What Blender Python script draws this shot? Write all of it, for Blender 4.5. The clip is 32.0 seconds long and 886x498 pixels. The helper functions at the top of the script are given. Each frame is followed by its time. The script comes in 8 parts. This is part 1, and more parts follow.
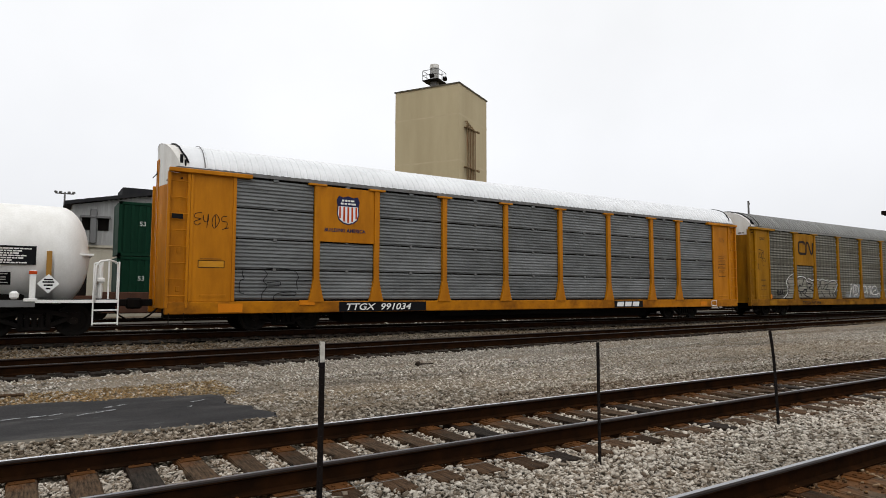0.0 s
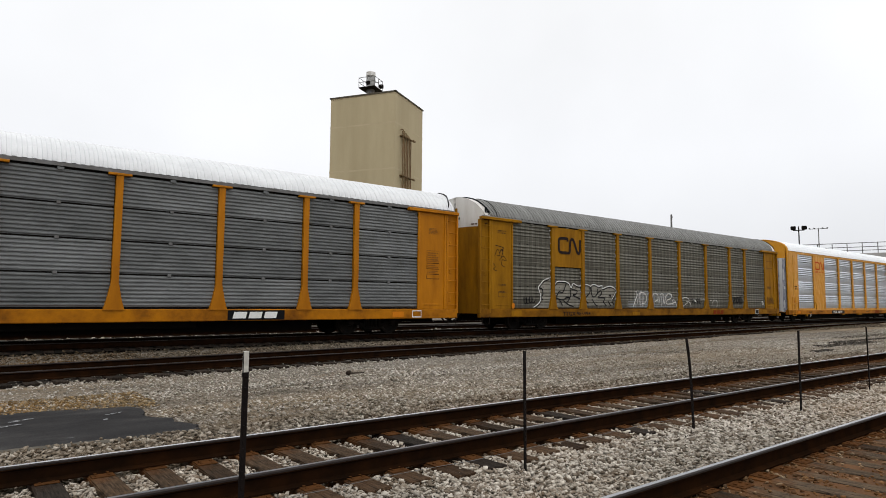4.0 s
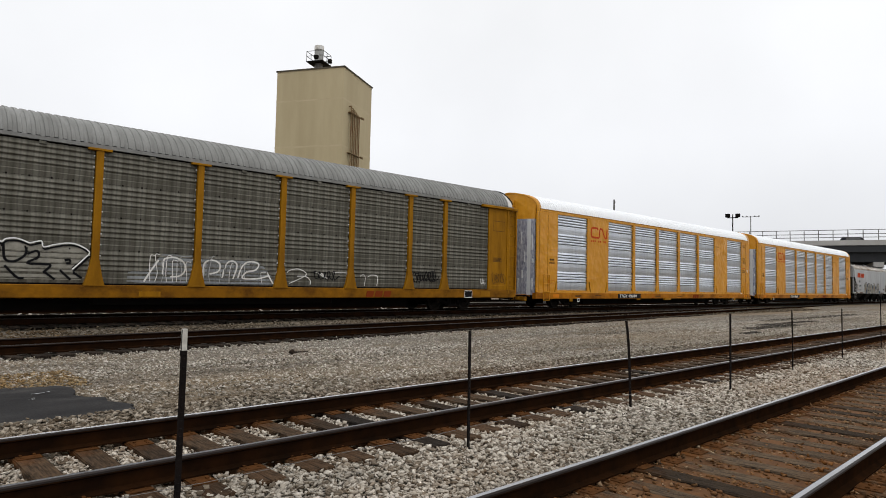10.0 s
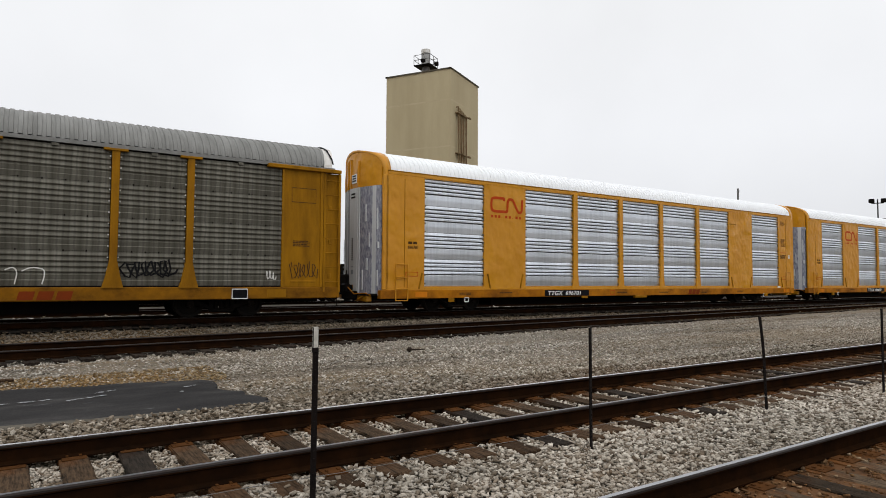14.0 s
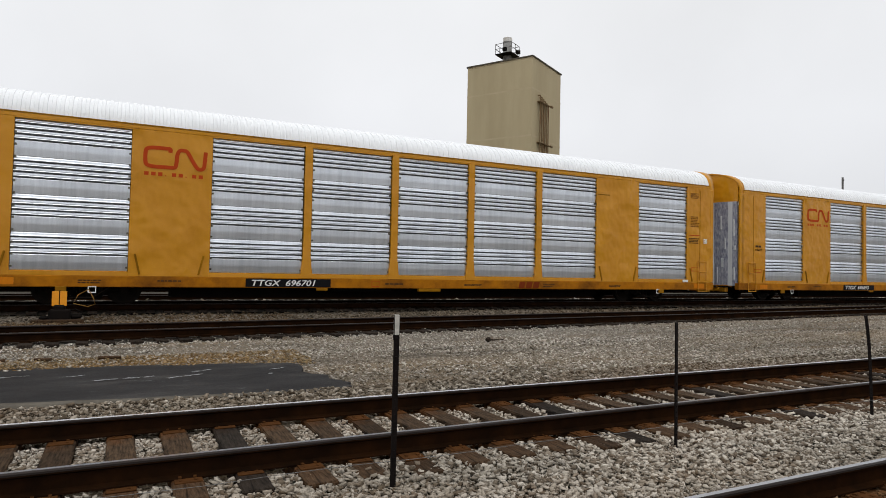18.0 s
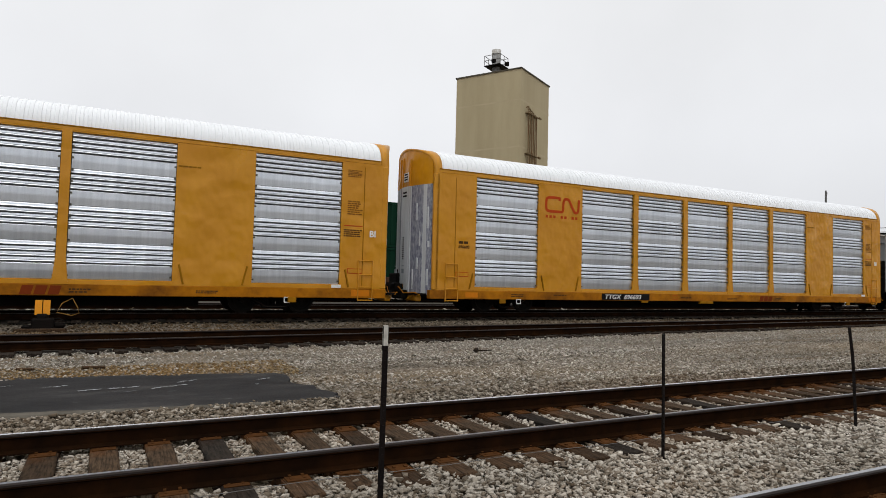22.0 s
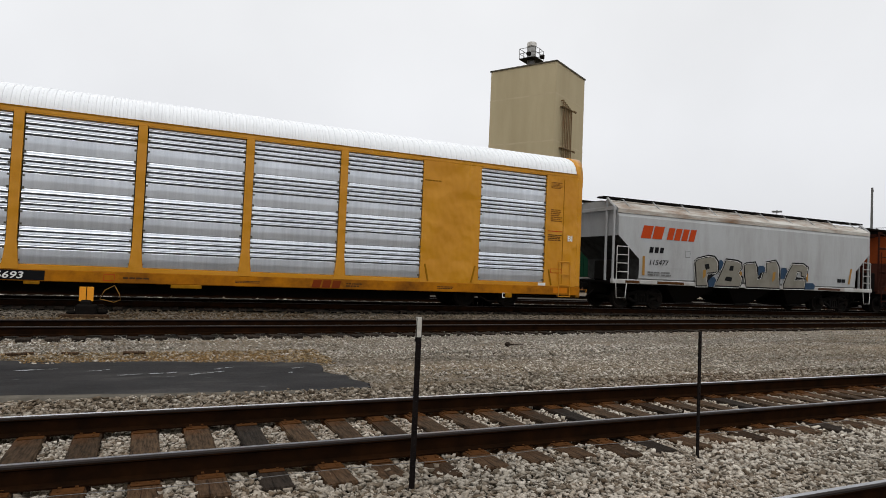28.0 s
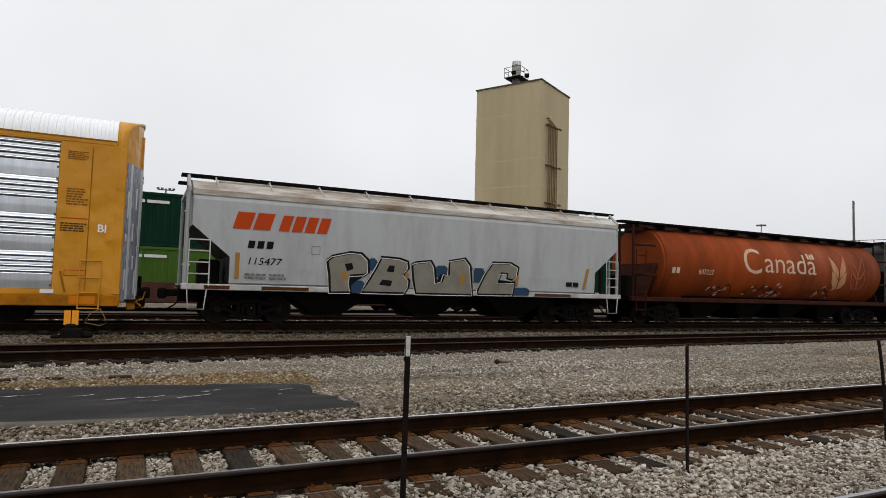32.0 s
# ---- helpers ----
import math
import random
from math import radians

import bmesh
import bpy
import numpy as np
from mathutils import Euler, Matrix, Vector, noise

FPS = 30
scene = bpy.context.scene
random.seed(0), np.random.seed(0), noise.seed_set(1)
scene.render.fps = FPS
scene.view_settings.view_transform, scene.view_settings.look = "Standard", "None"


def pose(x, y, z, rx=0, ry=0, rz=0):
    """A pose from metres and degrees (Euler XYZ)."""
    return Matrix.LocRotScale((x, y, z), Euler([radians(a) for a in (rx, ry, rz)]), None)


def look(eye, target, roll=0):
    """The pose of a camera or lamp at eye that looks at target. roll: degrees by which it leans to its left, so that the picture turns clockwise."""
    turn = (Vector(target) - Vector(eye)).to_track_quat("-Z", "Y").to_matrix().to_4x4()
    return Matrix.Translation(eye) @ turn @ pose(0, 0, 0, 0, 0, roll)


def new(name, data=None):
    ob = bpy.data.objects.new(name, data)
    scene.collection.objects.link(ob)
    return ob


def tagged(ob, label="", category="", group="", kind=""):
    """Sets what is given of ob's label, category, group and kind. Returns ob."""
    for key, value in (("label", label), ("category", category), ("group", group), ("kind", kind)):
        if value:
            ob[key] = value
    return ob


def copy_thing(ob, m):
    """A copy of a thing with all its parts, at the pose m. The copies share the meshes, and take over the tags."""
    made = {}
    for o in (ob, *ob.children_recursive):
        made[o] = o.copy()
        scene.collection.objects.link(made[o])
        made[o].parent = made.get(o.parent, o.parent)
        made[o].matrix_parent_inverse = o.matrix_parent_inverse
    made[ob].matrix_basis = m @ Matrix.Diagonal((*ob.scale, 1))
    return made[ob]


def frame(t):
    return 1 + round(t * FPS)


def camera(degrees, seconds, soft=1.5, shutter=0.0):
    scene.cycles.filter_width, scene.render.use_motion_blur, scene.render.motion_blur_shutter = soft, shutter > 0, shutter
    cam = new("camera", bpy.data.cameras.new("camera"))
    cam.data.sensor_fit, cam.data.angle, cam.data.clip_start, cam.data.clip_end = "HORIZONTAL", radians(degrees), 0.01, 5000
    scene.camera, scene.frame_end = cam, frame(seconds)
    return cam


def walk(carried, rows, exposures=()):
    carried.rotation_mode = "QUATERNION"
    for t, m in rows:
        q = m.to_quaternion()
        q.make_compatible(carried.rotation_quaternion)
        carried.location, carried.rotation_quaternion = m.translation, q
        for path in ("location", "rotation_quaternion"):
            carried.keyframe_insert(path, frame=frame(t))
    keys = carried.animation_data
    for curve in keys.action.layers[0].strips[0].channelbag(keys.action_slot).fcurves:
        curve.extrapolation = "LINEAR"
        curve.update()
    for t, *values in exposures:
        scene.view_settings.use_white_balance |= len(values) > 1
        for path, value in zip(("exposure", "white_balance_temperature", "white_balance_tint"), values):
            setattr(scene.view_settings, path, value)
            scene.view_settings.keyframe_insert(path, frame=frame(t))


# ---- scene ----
# ---- camera ----
cam = camera(70.27, 32.0, soft=0.9)
EYE = 1.68
CAMERA = [  # seconds, x, y, z, yaw, pitch, roll
    (0.0, 0.003, -0.016, 0.002, -32.85, 4.02, -0.17),
    (0.5, -0.003, -0.006, 0.003, -32.71, 4.25, 0.09),
    (1.0, -0.001, -0.027, 0.006, -33.03, 4.33, -0.39),
    (1.5, -0.011, -0.036, 0.009, -33.47, 4.51, -0.23),
    (2.0, -0.008, -0.054, 0.014, -34.90, 4.85, -0.20),
    (2.5, -0.010, -0.047, 0.016, -35.53, 5.09, -0.20),
    (3.0, -0.015, -0.045, 0.013, -34.99, 5.23, -0.36),
    (3.5, -0.012, -0.052, 0.012, -34.73, 5.20, -0.09),
    (4.0, 0.023, -0.062, 0.007, -38.82, 4.81, -0.44),
    (4.5, 0.046, -0.067, 0.003, -43.71, 3.96, -0.39),
    (6.5, 0.056, -0.041, 0.003, -46.02, 3.49, -0.27),
    (7.0, 0.056, -0.034, 0.005, -45.81, 3.45, 0.03),
    (7.5, 0.054, -0.025, 0.004, -45.37, 3.44, 0.14),
    (8.0, 0.053, -0.022, 0.007, -44.51, 3.41, 0.11),
    (8.5, 0.050, -0.023, 0.006, -44.00, 3.33, 0.04),
    (9.0, 0.042, -0.028, 0.006, -43.83, 3.23, -0.40),
    (9.5, 0.040, -0.027, 0.004, -43.95, 3.10, -0.97),
    (10.0, 0.041, -0.029, 0.001, -43.72, 3.08, -1.23),
    (10.5, 0.040, -0.017, 0.004, -43.77, 3.12, -0.94),
    (11.0, 0.042, -0.017, 0.005, -43.29, 3.35, -0.95),
    (11.5, 0.038, -0.004, 0.002, -43.06, 3.83, -1.09),
    (12.0, 0.038, -0.009, 0.004, -42.41, 3.91, -0.97),
    (12.5, 0.032, -0.007, 0.001, -41.50, 3.78, -0.67),
    (13.0, 0.026, -0.017, 0.003, -40.20, 3.60, -0.50),
    (13.5, 0.011, 0.004, -0.000, -38.24, 3.44, -0.87),
    (14.0, -0.012, 0.009, -0.004, -33.71, 2.78, -0.31),
    (14.5, -0.009, 0.009, -0.005, -31.59, 2.29, -0.54),
    (15.0, -0.022, 0.022, -0.004, -29.46, 2.04, -0.38),
    (15.5, -0.033, 0.012, -0.000, -25.89, 1.90, -0.53),
    (17.5, -0.018, 0.021, -0.003, -26.43, 1.91, -0.96),
    (18.0, -0.015, 0.018, -0.006, -26.52, 1.79, -1.17),
    (18.5, -0.023, 0.017, -0.000, -25.60, 1.61, -0.84),
    (19.0, -0.013, 0.014, -0.004, -25.93, 1.69, -1.59),
    (19.5, -0.010, 0.016, -0.005, -28.21, 2.17, -1.35),
    (20.0, -0.013, 0.012, -0.007, -27.75, 2.47, -1.42),
    (20.5, -0.016, 0.015, -0.004, -27.80, 2.53, -1.48),
    (21.0, -0.023, 0.012, -0.003, -27.71, 2.59, -1.72),
    (21.5, -0.021, 0.012, -0.002, -27.90, 2.70, -1.74),
    (22.0, -0.028, 0.014, -0.000, -27.62, 2.73, -1.46),
    (22.5, -0.036, 0.013, -0.003, -26.78, 2.72, -1.40),
    (23.0, -0.031, 0.012, -0.006, -26.52, 2.73, -1.42),
    (23.5, -0.034, 0.019, -0.002, -26.42, 2.65, -1.44),
    (24.0, -0.023, 0.018, -0.003, -26.69, 2.81, -1.27),
    (24.5, -0.031, 0.014, -0.003, -27.09, 3.01, -1.81),
    (26.5, -0.031, 0.028, -0.004, -26.02, 2.45, -1.70),
    (27.0, -0.032, 0.026, -0.008, -24.74, 2.16, -2.08),
    (27.5, -0.037, 0.023, -0.011, -24.71, 2.18, -2.04),
    (28.0, -0.048, 0.016, -0.008, -24.76, 2.05, -2.36),
    (28.5, -0.042, 0.002, -0.005, -26.27, 1.88, -2.10),
    (29.0, -0.026, 0.002, -0.005, -28.58, 2.06, -1.60),
    (29.5, -0.015, 0.011, -0.005, -30.64, 2.15, -1.70),
    (30.0, -0.024, 0.004, -0.002, -30.20, 2.55, -1.99),
    (30.5, -0.018, -0.008, -0.004, -29.96, 3.18, -1.72),
    (31.0, -0.018, -0.008, 0.000, -29.58, 3.41, -1.46),
    (31.5, -0.036, -0.016, -0.002, -27.01, 3.61, -1.81),
    (32.0, -0.056, -0.015, -0.002, -25.78, 3.71, -1.53),
]
walk(cam, [(t, pose(x, y, EYE + z, 90 + pitch, roll, yaw)) for t, x, y, z, yaw, pitch, roll in CAMERA],
     [(0.0, 0.03), (10.0, 0.0), (15.0, -0.08), (19.0, -0.15), (32.0, -0.15)])

# how far the train has rolled: seconds, metres
ROLLED = [(0.0, 0.00), (1.0, 3.55), (2.0, 7.11), (3.0, 10.67), (4.0, 14.21), (4.5, 15.99), (6.5, 23.27), (7.0, 25.08), (8.0, 28.65), (9.0, 32.22), (10.0, 35.81), (11.0, 39.42), (12.0, 43.05), (13.0, 46.62), (14.0, 50.23), (15.0, 53.86), (15.5, 55.69), (17.5, 63.03), (18.0, 64.85), (19.0, 68.49), (20.0, 72.15), (21.0, 75.81), (22.0, 79.49), (23.0, 83.20), (24.0, 86.83), (24.5, 88.64), (26.5, 96.04), (27.0, 97.89), (28.0, 101.57), (29.0, 105.25), (30.0, 108.96), (31.0, 112.68), (32.0, 116.39)]

# ---- sky and light: an even overcast ----
world = bpy.data.worlds.new("overcast")
scene.world = world
world.use_nodes = True
wn = world.node_tree
sky = wn.nodes.new("ShaderNodeTexSky")
sky.sky_type, sky.sun_disc, sky.sun_elevation, sky.sun_rotation = "NISHITA", False, radians(52), radians(200)
sky.air_density, sky.dust_density = 1.0, 3.0
grey = wn.nodes.new("ShaderNodeHueSaturation")
grey.inputs["Saturation"].default_value, grey.inputs["Value"].default_value = 0.10, 0.02
wn.links.new(sky.outputs[0], grey.inputs["Color"])
wc = wn.nodes.new("ShaderNodeTexCoord")
cloud = wn.nodes.new("ShaderNodeTexNoise")
cloud.inputs["Scale"].default_value, cloud.inputs["Detail"].default_value = 2.2, 5.0
wn.links.new(wc.outputs["Generated"], cloud.inputs["Vector"])
sep = wn.nodes.new("ShaderNodeSeparateXYZ")
wn.links.new(wc.outputs["Generated"], sep.inputs[0])
high = wn.nodes.new("ShaderNodeValToRGB")
he = high.color_ramp.elements
he[0].position, he[0].color = 0.0, (0.80, 0.815, 0.85, 1)
he[1].position, he[1].color = 0.22, (0.975, 0.99, 1.025, 1)
for p, c in ((0.45, (1.03, 1.04, 1.06, 1)), (1.0, (1.55, 1.55, 1.56, 1))):
    he.new(p).color = c
wn.links.new(sep.outputs["Z"], high.inputs[0])
veil = wn.nodes.new("ShaderNodeMix")
veil.data_type, veil.blend_type = "RGBA", "MULTIPLY"
veil.inputs[0].default_value = 0.26
wn.links.new(high.outputs[0], veil.inputs[6])
wn.links.new(cloud.outputs["Fac"], veil.inputs[7])
both = wn.nodes.new("ShaderNodeMix")
both.data_type, both.blend_type = "RGBA", "ADD"
both.inputs[0].default_value = 1.0
wn.links.new(veil.outputs[2], both.inputs[6])
wn.links.new(grey.outputs[0], both.inputs[7])
bg = wn.nodes["Background"]
bg.inputs["Strength"].default_value = 1.0
wn.links.new(both.outputs[2], bg.inputs["Color"])
sun = new("sun", bpy.data.lights.new("sun", "SUN"))
sun.data.energy, sun.data.angle, sun.data.color = 0.5, radians(25), (1.0, 0.97, 0.93)
sun.matrix_basis = look((0, 0, 50), (12, 26, 0))

# ---- materials ----
MATS = {}


def nodes_of(name, rough, metal=0.0):
    m = bpy.data.materials.new(name)
    m.use_nodes = True
    nt = m.node_tree
    b = nt.nodes["Principled BSDF"]
    b.inputs["Roughness"].default_value, b.inputs["Metallic"].default_value = rough, metal
    MATS[name] = m
    return m, nt, b


def node(nt, kind, links=(), **values):
    n = nt.nodes.new(kind)
    for key, value in values.items():
        n.inputs[key.replace("_", " ")].default_value = value
    for source, key in links:
        nt.links.new(source, n.inputs[key])
    return n


def ramp(nt, fac, stops):
    r = nt.nodes.new("ShaderNodeValToRGB")
    e = r.color_ramp.elements
    while len(e) < len(stops):
        e.new(0.5)
    for k, (p, c) in zip(e, stops):
        k.position, k.color = p, (*c, 1)
    nt.links.new(fac, r.inputs[0])
    return r.outputs[0]


def mixed(nt, fac, a, b, mode="MIX"):
    n = nt.nodes.new("ShaderNodeMix")
    n.data_type, n.blend_type = "RGBA", mode
    for value, key in ((fac, 0), (a, 6), (b, 7)):
        if isinstance(value, (int, float)):
            n.inputs[key].default_value = value
        elif isinstance(value, tuple):
            n.inputs[key].default_value = (*value, 1)
        else:
            nt.links.new(value, n.inputs[key])
    return n.outputs[2]


def noise_of(nt, scale, detail=5.0, rough=0.6, stretch=(1, 1, 1), space="Object"):
    tc = nt.nodes.new("ShaderNodeTexCoord")
    mp = node(nt, "ShaderNodeMapping", [(tc.outputs[space], "Vector")])
    mp.inputs["Scale"].default_value = stretch
    return node(nt, "ShaderNodeTexNoise", [(mp.outputs[0], "Vector")], Scale=scale, Detail=detail, Roughness=rough).outputs["Fac"]


def bumped(nt, b, height, strength, distance):
    n = node(nt, "ShaderNodeBump", [(height, "Height")], Strength=strength, Distance=distance)
    nt.links.new(n.outputs[0], b.inputs["Normal"])


def painted(name, base, dirt, rough=0.55, amount=0.5, streak=(1.2, 1.2, 0.25), metal=0.0, scale=1.6, bump=0.15, vary=0.0, spec=None, buckle=0.0):
    """Paint or metal with fine grain, blotches and streaks that run down."""
    m, nt, b = nodes_of(name, rough, metal)
    b.inputs["Specular IOR Level"].default_value = spec if spec is not None else (0.06 if max(base) < 0.07 else 0.18 if max(base) < 0.35 else 0.28)
    big = noise_of(nt, scale, 6, 0.65, streak)
    fine = noise_of(nt, 30, 4, 0.7)
    f1 = ramp(nt, big, [(0.38, (0, 0, 0)), (0.72, (amount,) * 3)])
    col = mixed(nt, f1, base, dirt)
    col = mixed(nt, 0.25, col, ramp(nt, fine, [(0.3, (0.55,) * 3), (0.7, (1.0,) * 3)]), "MULTIPLY")
    if vary:
        info = nt.nodes.new("ShaderNodeObjectInfo")
        col = mixed(nt, 1.0, col, ramp(nt, info.outputs["Random"], [(0, (1 - vary,) * 3), (1, (1.0,) * 3)]), "MULTIPLY")
    nt.links.new(col, b.inputs["Base Color"])
    rr = node(nt, "ShaderNodeMapRange", [(big, "Value")], From_Min=0.3, From_Max=0.7, To_Min=max(0.05, rough - 0.12), To_Max=min(1, rough + 0.15))
    nt.links.new(rr.outputs[0], b.inputs["Roughness"])
    bumped(nt, b, fine, bump, 0.004)
    if buckle:
        # slow waves in the thin sheet
        slow = node(nt, "ShaderNodeBump", [(noise_of(nt, 1.5, 2, 0.5, (1.0, 1, 0.8)), "Height")], Strength=buckle, Distance=0.35)
        nt.links.new(slow.outputs[0], b.inputs["Normal"].links[0].from_node.inputs["Normal"])
    return m


def streaks(nt, col):
    """Long dirt streaks, dried mud and oil drawn out along the tracks."""
    mud = noise_of(nt, 0.9, 6, 0.7, (0.13, 1.0, 1))
    oil = noise_of(nt, 0.55, 6, 0.72, (0.16, 1.3, 1))
    col = mixed(nt, ramp(nt, mud, [(0.53, (0, 0, 0)), (0.63, (0.72,) * 3)]), col, (0.215, 0.160, 0.102))
    return mixed(nt, ramp(nt, oil, [(0.54, (0, 0, 0)), (0.64, (0.72,) * 3)]), col, (0.095, 0.078, 0.058))


def stone_material(name, stops, stain=(0.15, 0.10, 0.06), stain_amount=0.55, streaked=False):
    m, nt, b = nodes_of(name, 0.9)
    b.inputs["Specular IOR Level"].default_value = 0.15
    geo = nt.nodes.new("ShaderNodeNewGeometry")
    col = ramp(nt, geo.outputs["Random Per Island"], stops)
    area = noise_of(nt, 0.35, 5, 0.65, (0.45, 1.2, 1))
    worn = noise_of(nt, 0.21, 5, 0.6, (0.4, 1.5, 1))
    col = mixed(nt, ramp(nt, worn, [(0.44, (0, 0, 0)), (0.66, (0.55,) * 3)]), col, (0.11, 0.088, 0.058))
    col = mixed(nt, ramp(nt, area, [(0.42, (0, 0, 0)), (0.68, (stain_amount,) * 3)]), col, stain, "MIX")
    if streaked:
        col = streaks(nt, col)
    g = noise_of(nt, 60, 4, 0.7)
    col = mixed(nt, 0.5, col, ramp(nt, g, [(0.3, (0.5,) * 3), (0.7, (1.15,) * 3)]), "MULTIPLY")
    nt.links.new(col, b.inputs["Base Color"])
    bumped(nt, b, g, 0.5, 0.006)
    return m


def ground_material():
    m, nt, b = nodes_of("gravel_ground", 0.95)
    tc = nt.nodes.new("ShaderNodeTexCoord")
    v1 = node(nt, "ShaderNodeTexVoronoi", [(tc.outputs["Object"], "Vector")], Scale=22.0)
    v2 = node(nt, "ShaderNodeTexVoronoi", [(tc.outputs["Object"], "Vector")], Scale=55.0)
    grey = ramp(nt, v1.outputs["Color"], [(0.1, (0.04, 0.033, 0.025)), (0.5, (0.15, 0.13, 0.102)), (0.9, (0.36, 0.325, 0.275))])
    fine = ramp(nt, v2.outputs["Color"], [(0.1, (0.06, 0.05, 0.039)), (0.9, (0.27, 0.235, 0.19))])
    area = noise_of(nt, 0.5, 5, 0.6, (0.35, 1, 1))
    col = mixed(nt, ramp(nt, area, [(0.4, (0, 0, 0)), (0.6, (1, 1, 1))]), grey, fine)
    sand = noise_of(nt, 0.22, 6, 0.65, (0.3, 1.3, 1))
    col = mixed(nt, ramp(nt, sand, [(0.44, (0, 0, 0)), (0.62, (0.7,) * 3)]), col, (0.19, 0.132, 0.066))
    dark = noise_of(nt, 0.16, 5, 0.6, (0.5, 1.5, 1))
    col = mixed(nt, ramp(nt, dark, [(0.55, (0, 0, 0)), (0.75, (0.6,) * 3)]), col, (0.075, 0.068, 0.058))
    col = streaks(nt, col)
    col = mixed(nt, 1.0, col, (0.9, 0.88, 0.85), "MULTIPLY")
    nt.links.new(col, b.inputs["Base Color"])
    h = mixed(nt, 0.4, v1.outputs["Distance"], v2.outputs["Distance"])
    bumped(nt, b, h, 0.9, 0.03)
    return m


ground_material()
stone_material("ballast_stone", [(0.0, (0.06, 0.046, 0.034)), (0.2, (0.215, 0.175, 0.135)), (0.45, (0.43, 0.385, 0.32)), (0.7, (0.52, 0.475, 0.41)), (0.9, (0.62, 0.565, 0.485)), (1.0, (0.76, 0.70, 0.61))], (0.30, 0.195, 0.11), 0.5)
stone_material("yard_stone", [(0.0, (0.06, 0.048, 0.035)), (0.28, (0.29, 0.245, 0.19)), (0.6, (0.56, 0.51, 0.44)), (0.85, (0.68, 0.63, 0.555)), (1.0, (0.82, 0.775, 0.70))], (0.42, 0.335, 0.235), 0.45, True)
stone_material("band_stone", [(0.0, (0.09, 0.078, 0.063)), (0.3, (0.37, 0.335, 0.285)), (0.7, (0.63, 0.587, 0.52)), (1.0, (0.78, 0.74, 0.67))], (0.40, 0.335, 0.255), 0.4, True)
stone_material("earth_stone", [(0.0, (0.03, 0.02, 0.011)), (0.4, (0.12, 0.082, 0.044)), (0.8, (0.22, 0.16, 0.09)), (1.0, (0.36, 0.29, 0.19))], (0.15, 0.08, 0.028), 0.8)
stone_material("tan_stone", [(0.0, (0.085, 0.056, 0.026)), (0.4, (0.24, 0.16, 0.074)), (0.8, (0.40, 0.29, 0.155)), (1.0, (0.56, 0.47, 0.33))], (0.31, 0.165, 0.048), 0.75)
stone_material("crib_stone", [(0.0, (0.05, 0.039, 0.028)), (0.3, (0.17, 0.142, 0.108)), (0.7, (0.32, 0.278, 0.22)), (0.9, (0.46, 0.41, 0.34)), (1.0, (0.62, 0.57, 0.49))], (0.15, 0.088, 0.042), 0.6)
stone_material("track_stone", [(0.0, (0.022, 0.018, 0.013)), (0.4, (0.085, 0.070, 0.051)), (0.8, (0.19, 0.160, 0.122)), (1.0, (0.34, 0.30, 0.245))], (0.12, 0.072, 0.03), 0.8, True)
stone_material("ballast_rusty", [(0.0, (0.03, 0.017, 0.009)), (0.4, (0.13, 0.066, 0.026)), (0.75, (0.19, 0.105, 0.045)), (1.0, (0.38, 0.29, 0.19))], (0.21, 0.078, 0.016), 0.8)
stone_material("ballast_dark", [(0.0, (0.012, 0.010, 0.009)), (0.5, (0.05, 0.043, 0.036)), (1.0, (0.14, 0.125, 0.105))], (0.045, 0.03, 0.02), 0.7)
painted("bed_rusty", (0.125, 0.054, 0.017), (0.04, 0.021, 0.010), 0.95, 0.8, (0.6, 1.5, 1), 0, 2.5, 1.0)
painted("bed_yard", (0.12, 0.11, 0.095), (0.05, 0.045, 0.038), 0.95, 0.9, (0.3, 1.2, 1), 0, 2.5, 1.0, spec=0.0)
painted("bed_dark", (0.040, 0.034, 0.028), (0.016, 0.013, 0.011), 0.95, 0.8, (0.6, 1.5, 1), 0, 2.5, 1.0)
painted("rail_side", (0.0085, 0.0047, 0.0028), (0.032, 0.0125, 0.0045), 0.9, 0.6, (1, 1, 1), 0.0, 3, spec=0.0)
painted("rail_head", (0.27, 0.275, 0.30), (0.13, 0.125, 0.125), 0.33, 0.5, (0.2, 1, 1), 1.0, 2, 0.05)
painted("rail_head_bright", (0.78, 0.79, 0.82), (0.42, 0.42, 0.44), 0.42, 0.5, (0.2, 1, 1), 1.0, 2, 0.03)
painted("rail_head_mid", (0.50, 0.505, 0.53), (0.22, 0.22, 0.23), 0.36, 0.6, (0.15, 1, 1), 1.0, 2, 0.03)
painted("rail_head_brown", (0.040, 0.034, 0.032), (0.022, 0.015, 0.011), 0.55, 0.5, (0.2, 1, 1), 0.7, 2, 0.05)
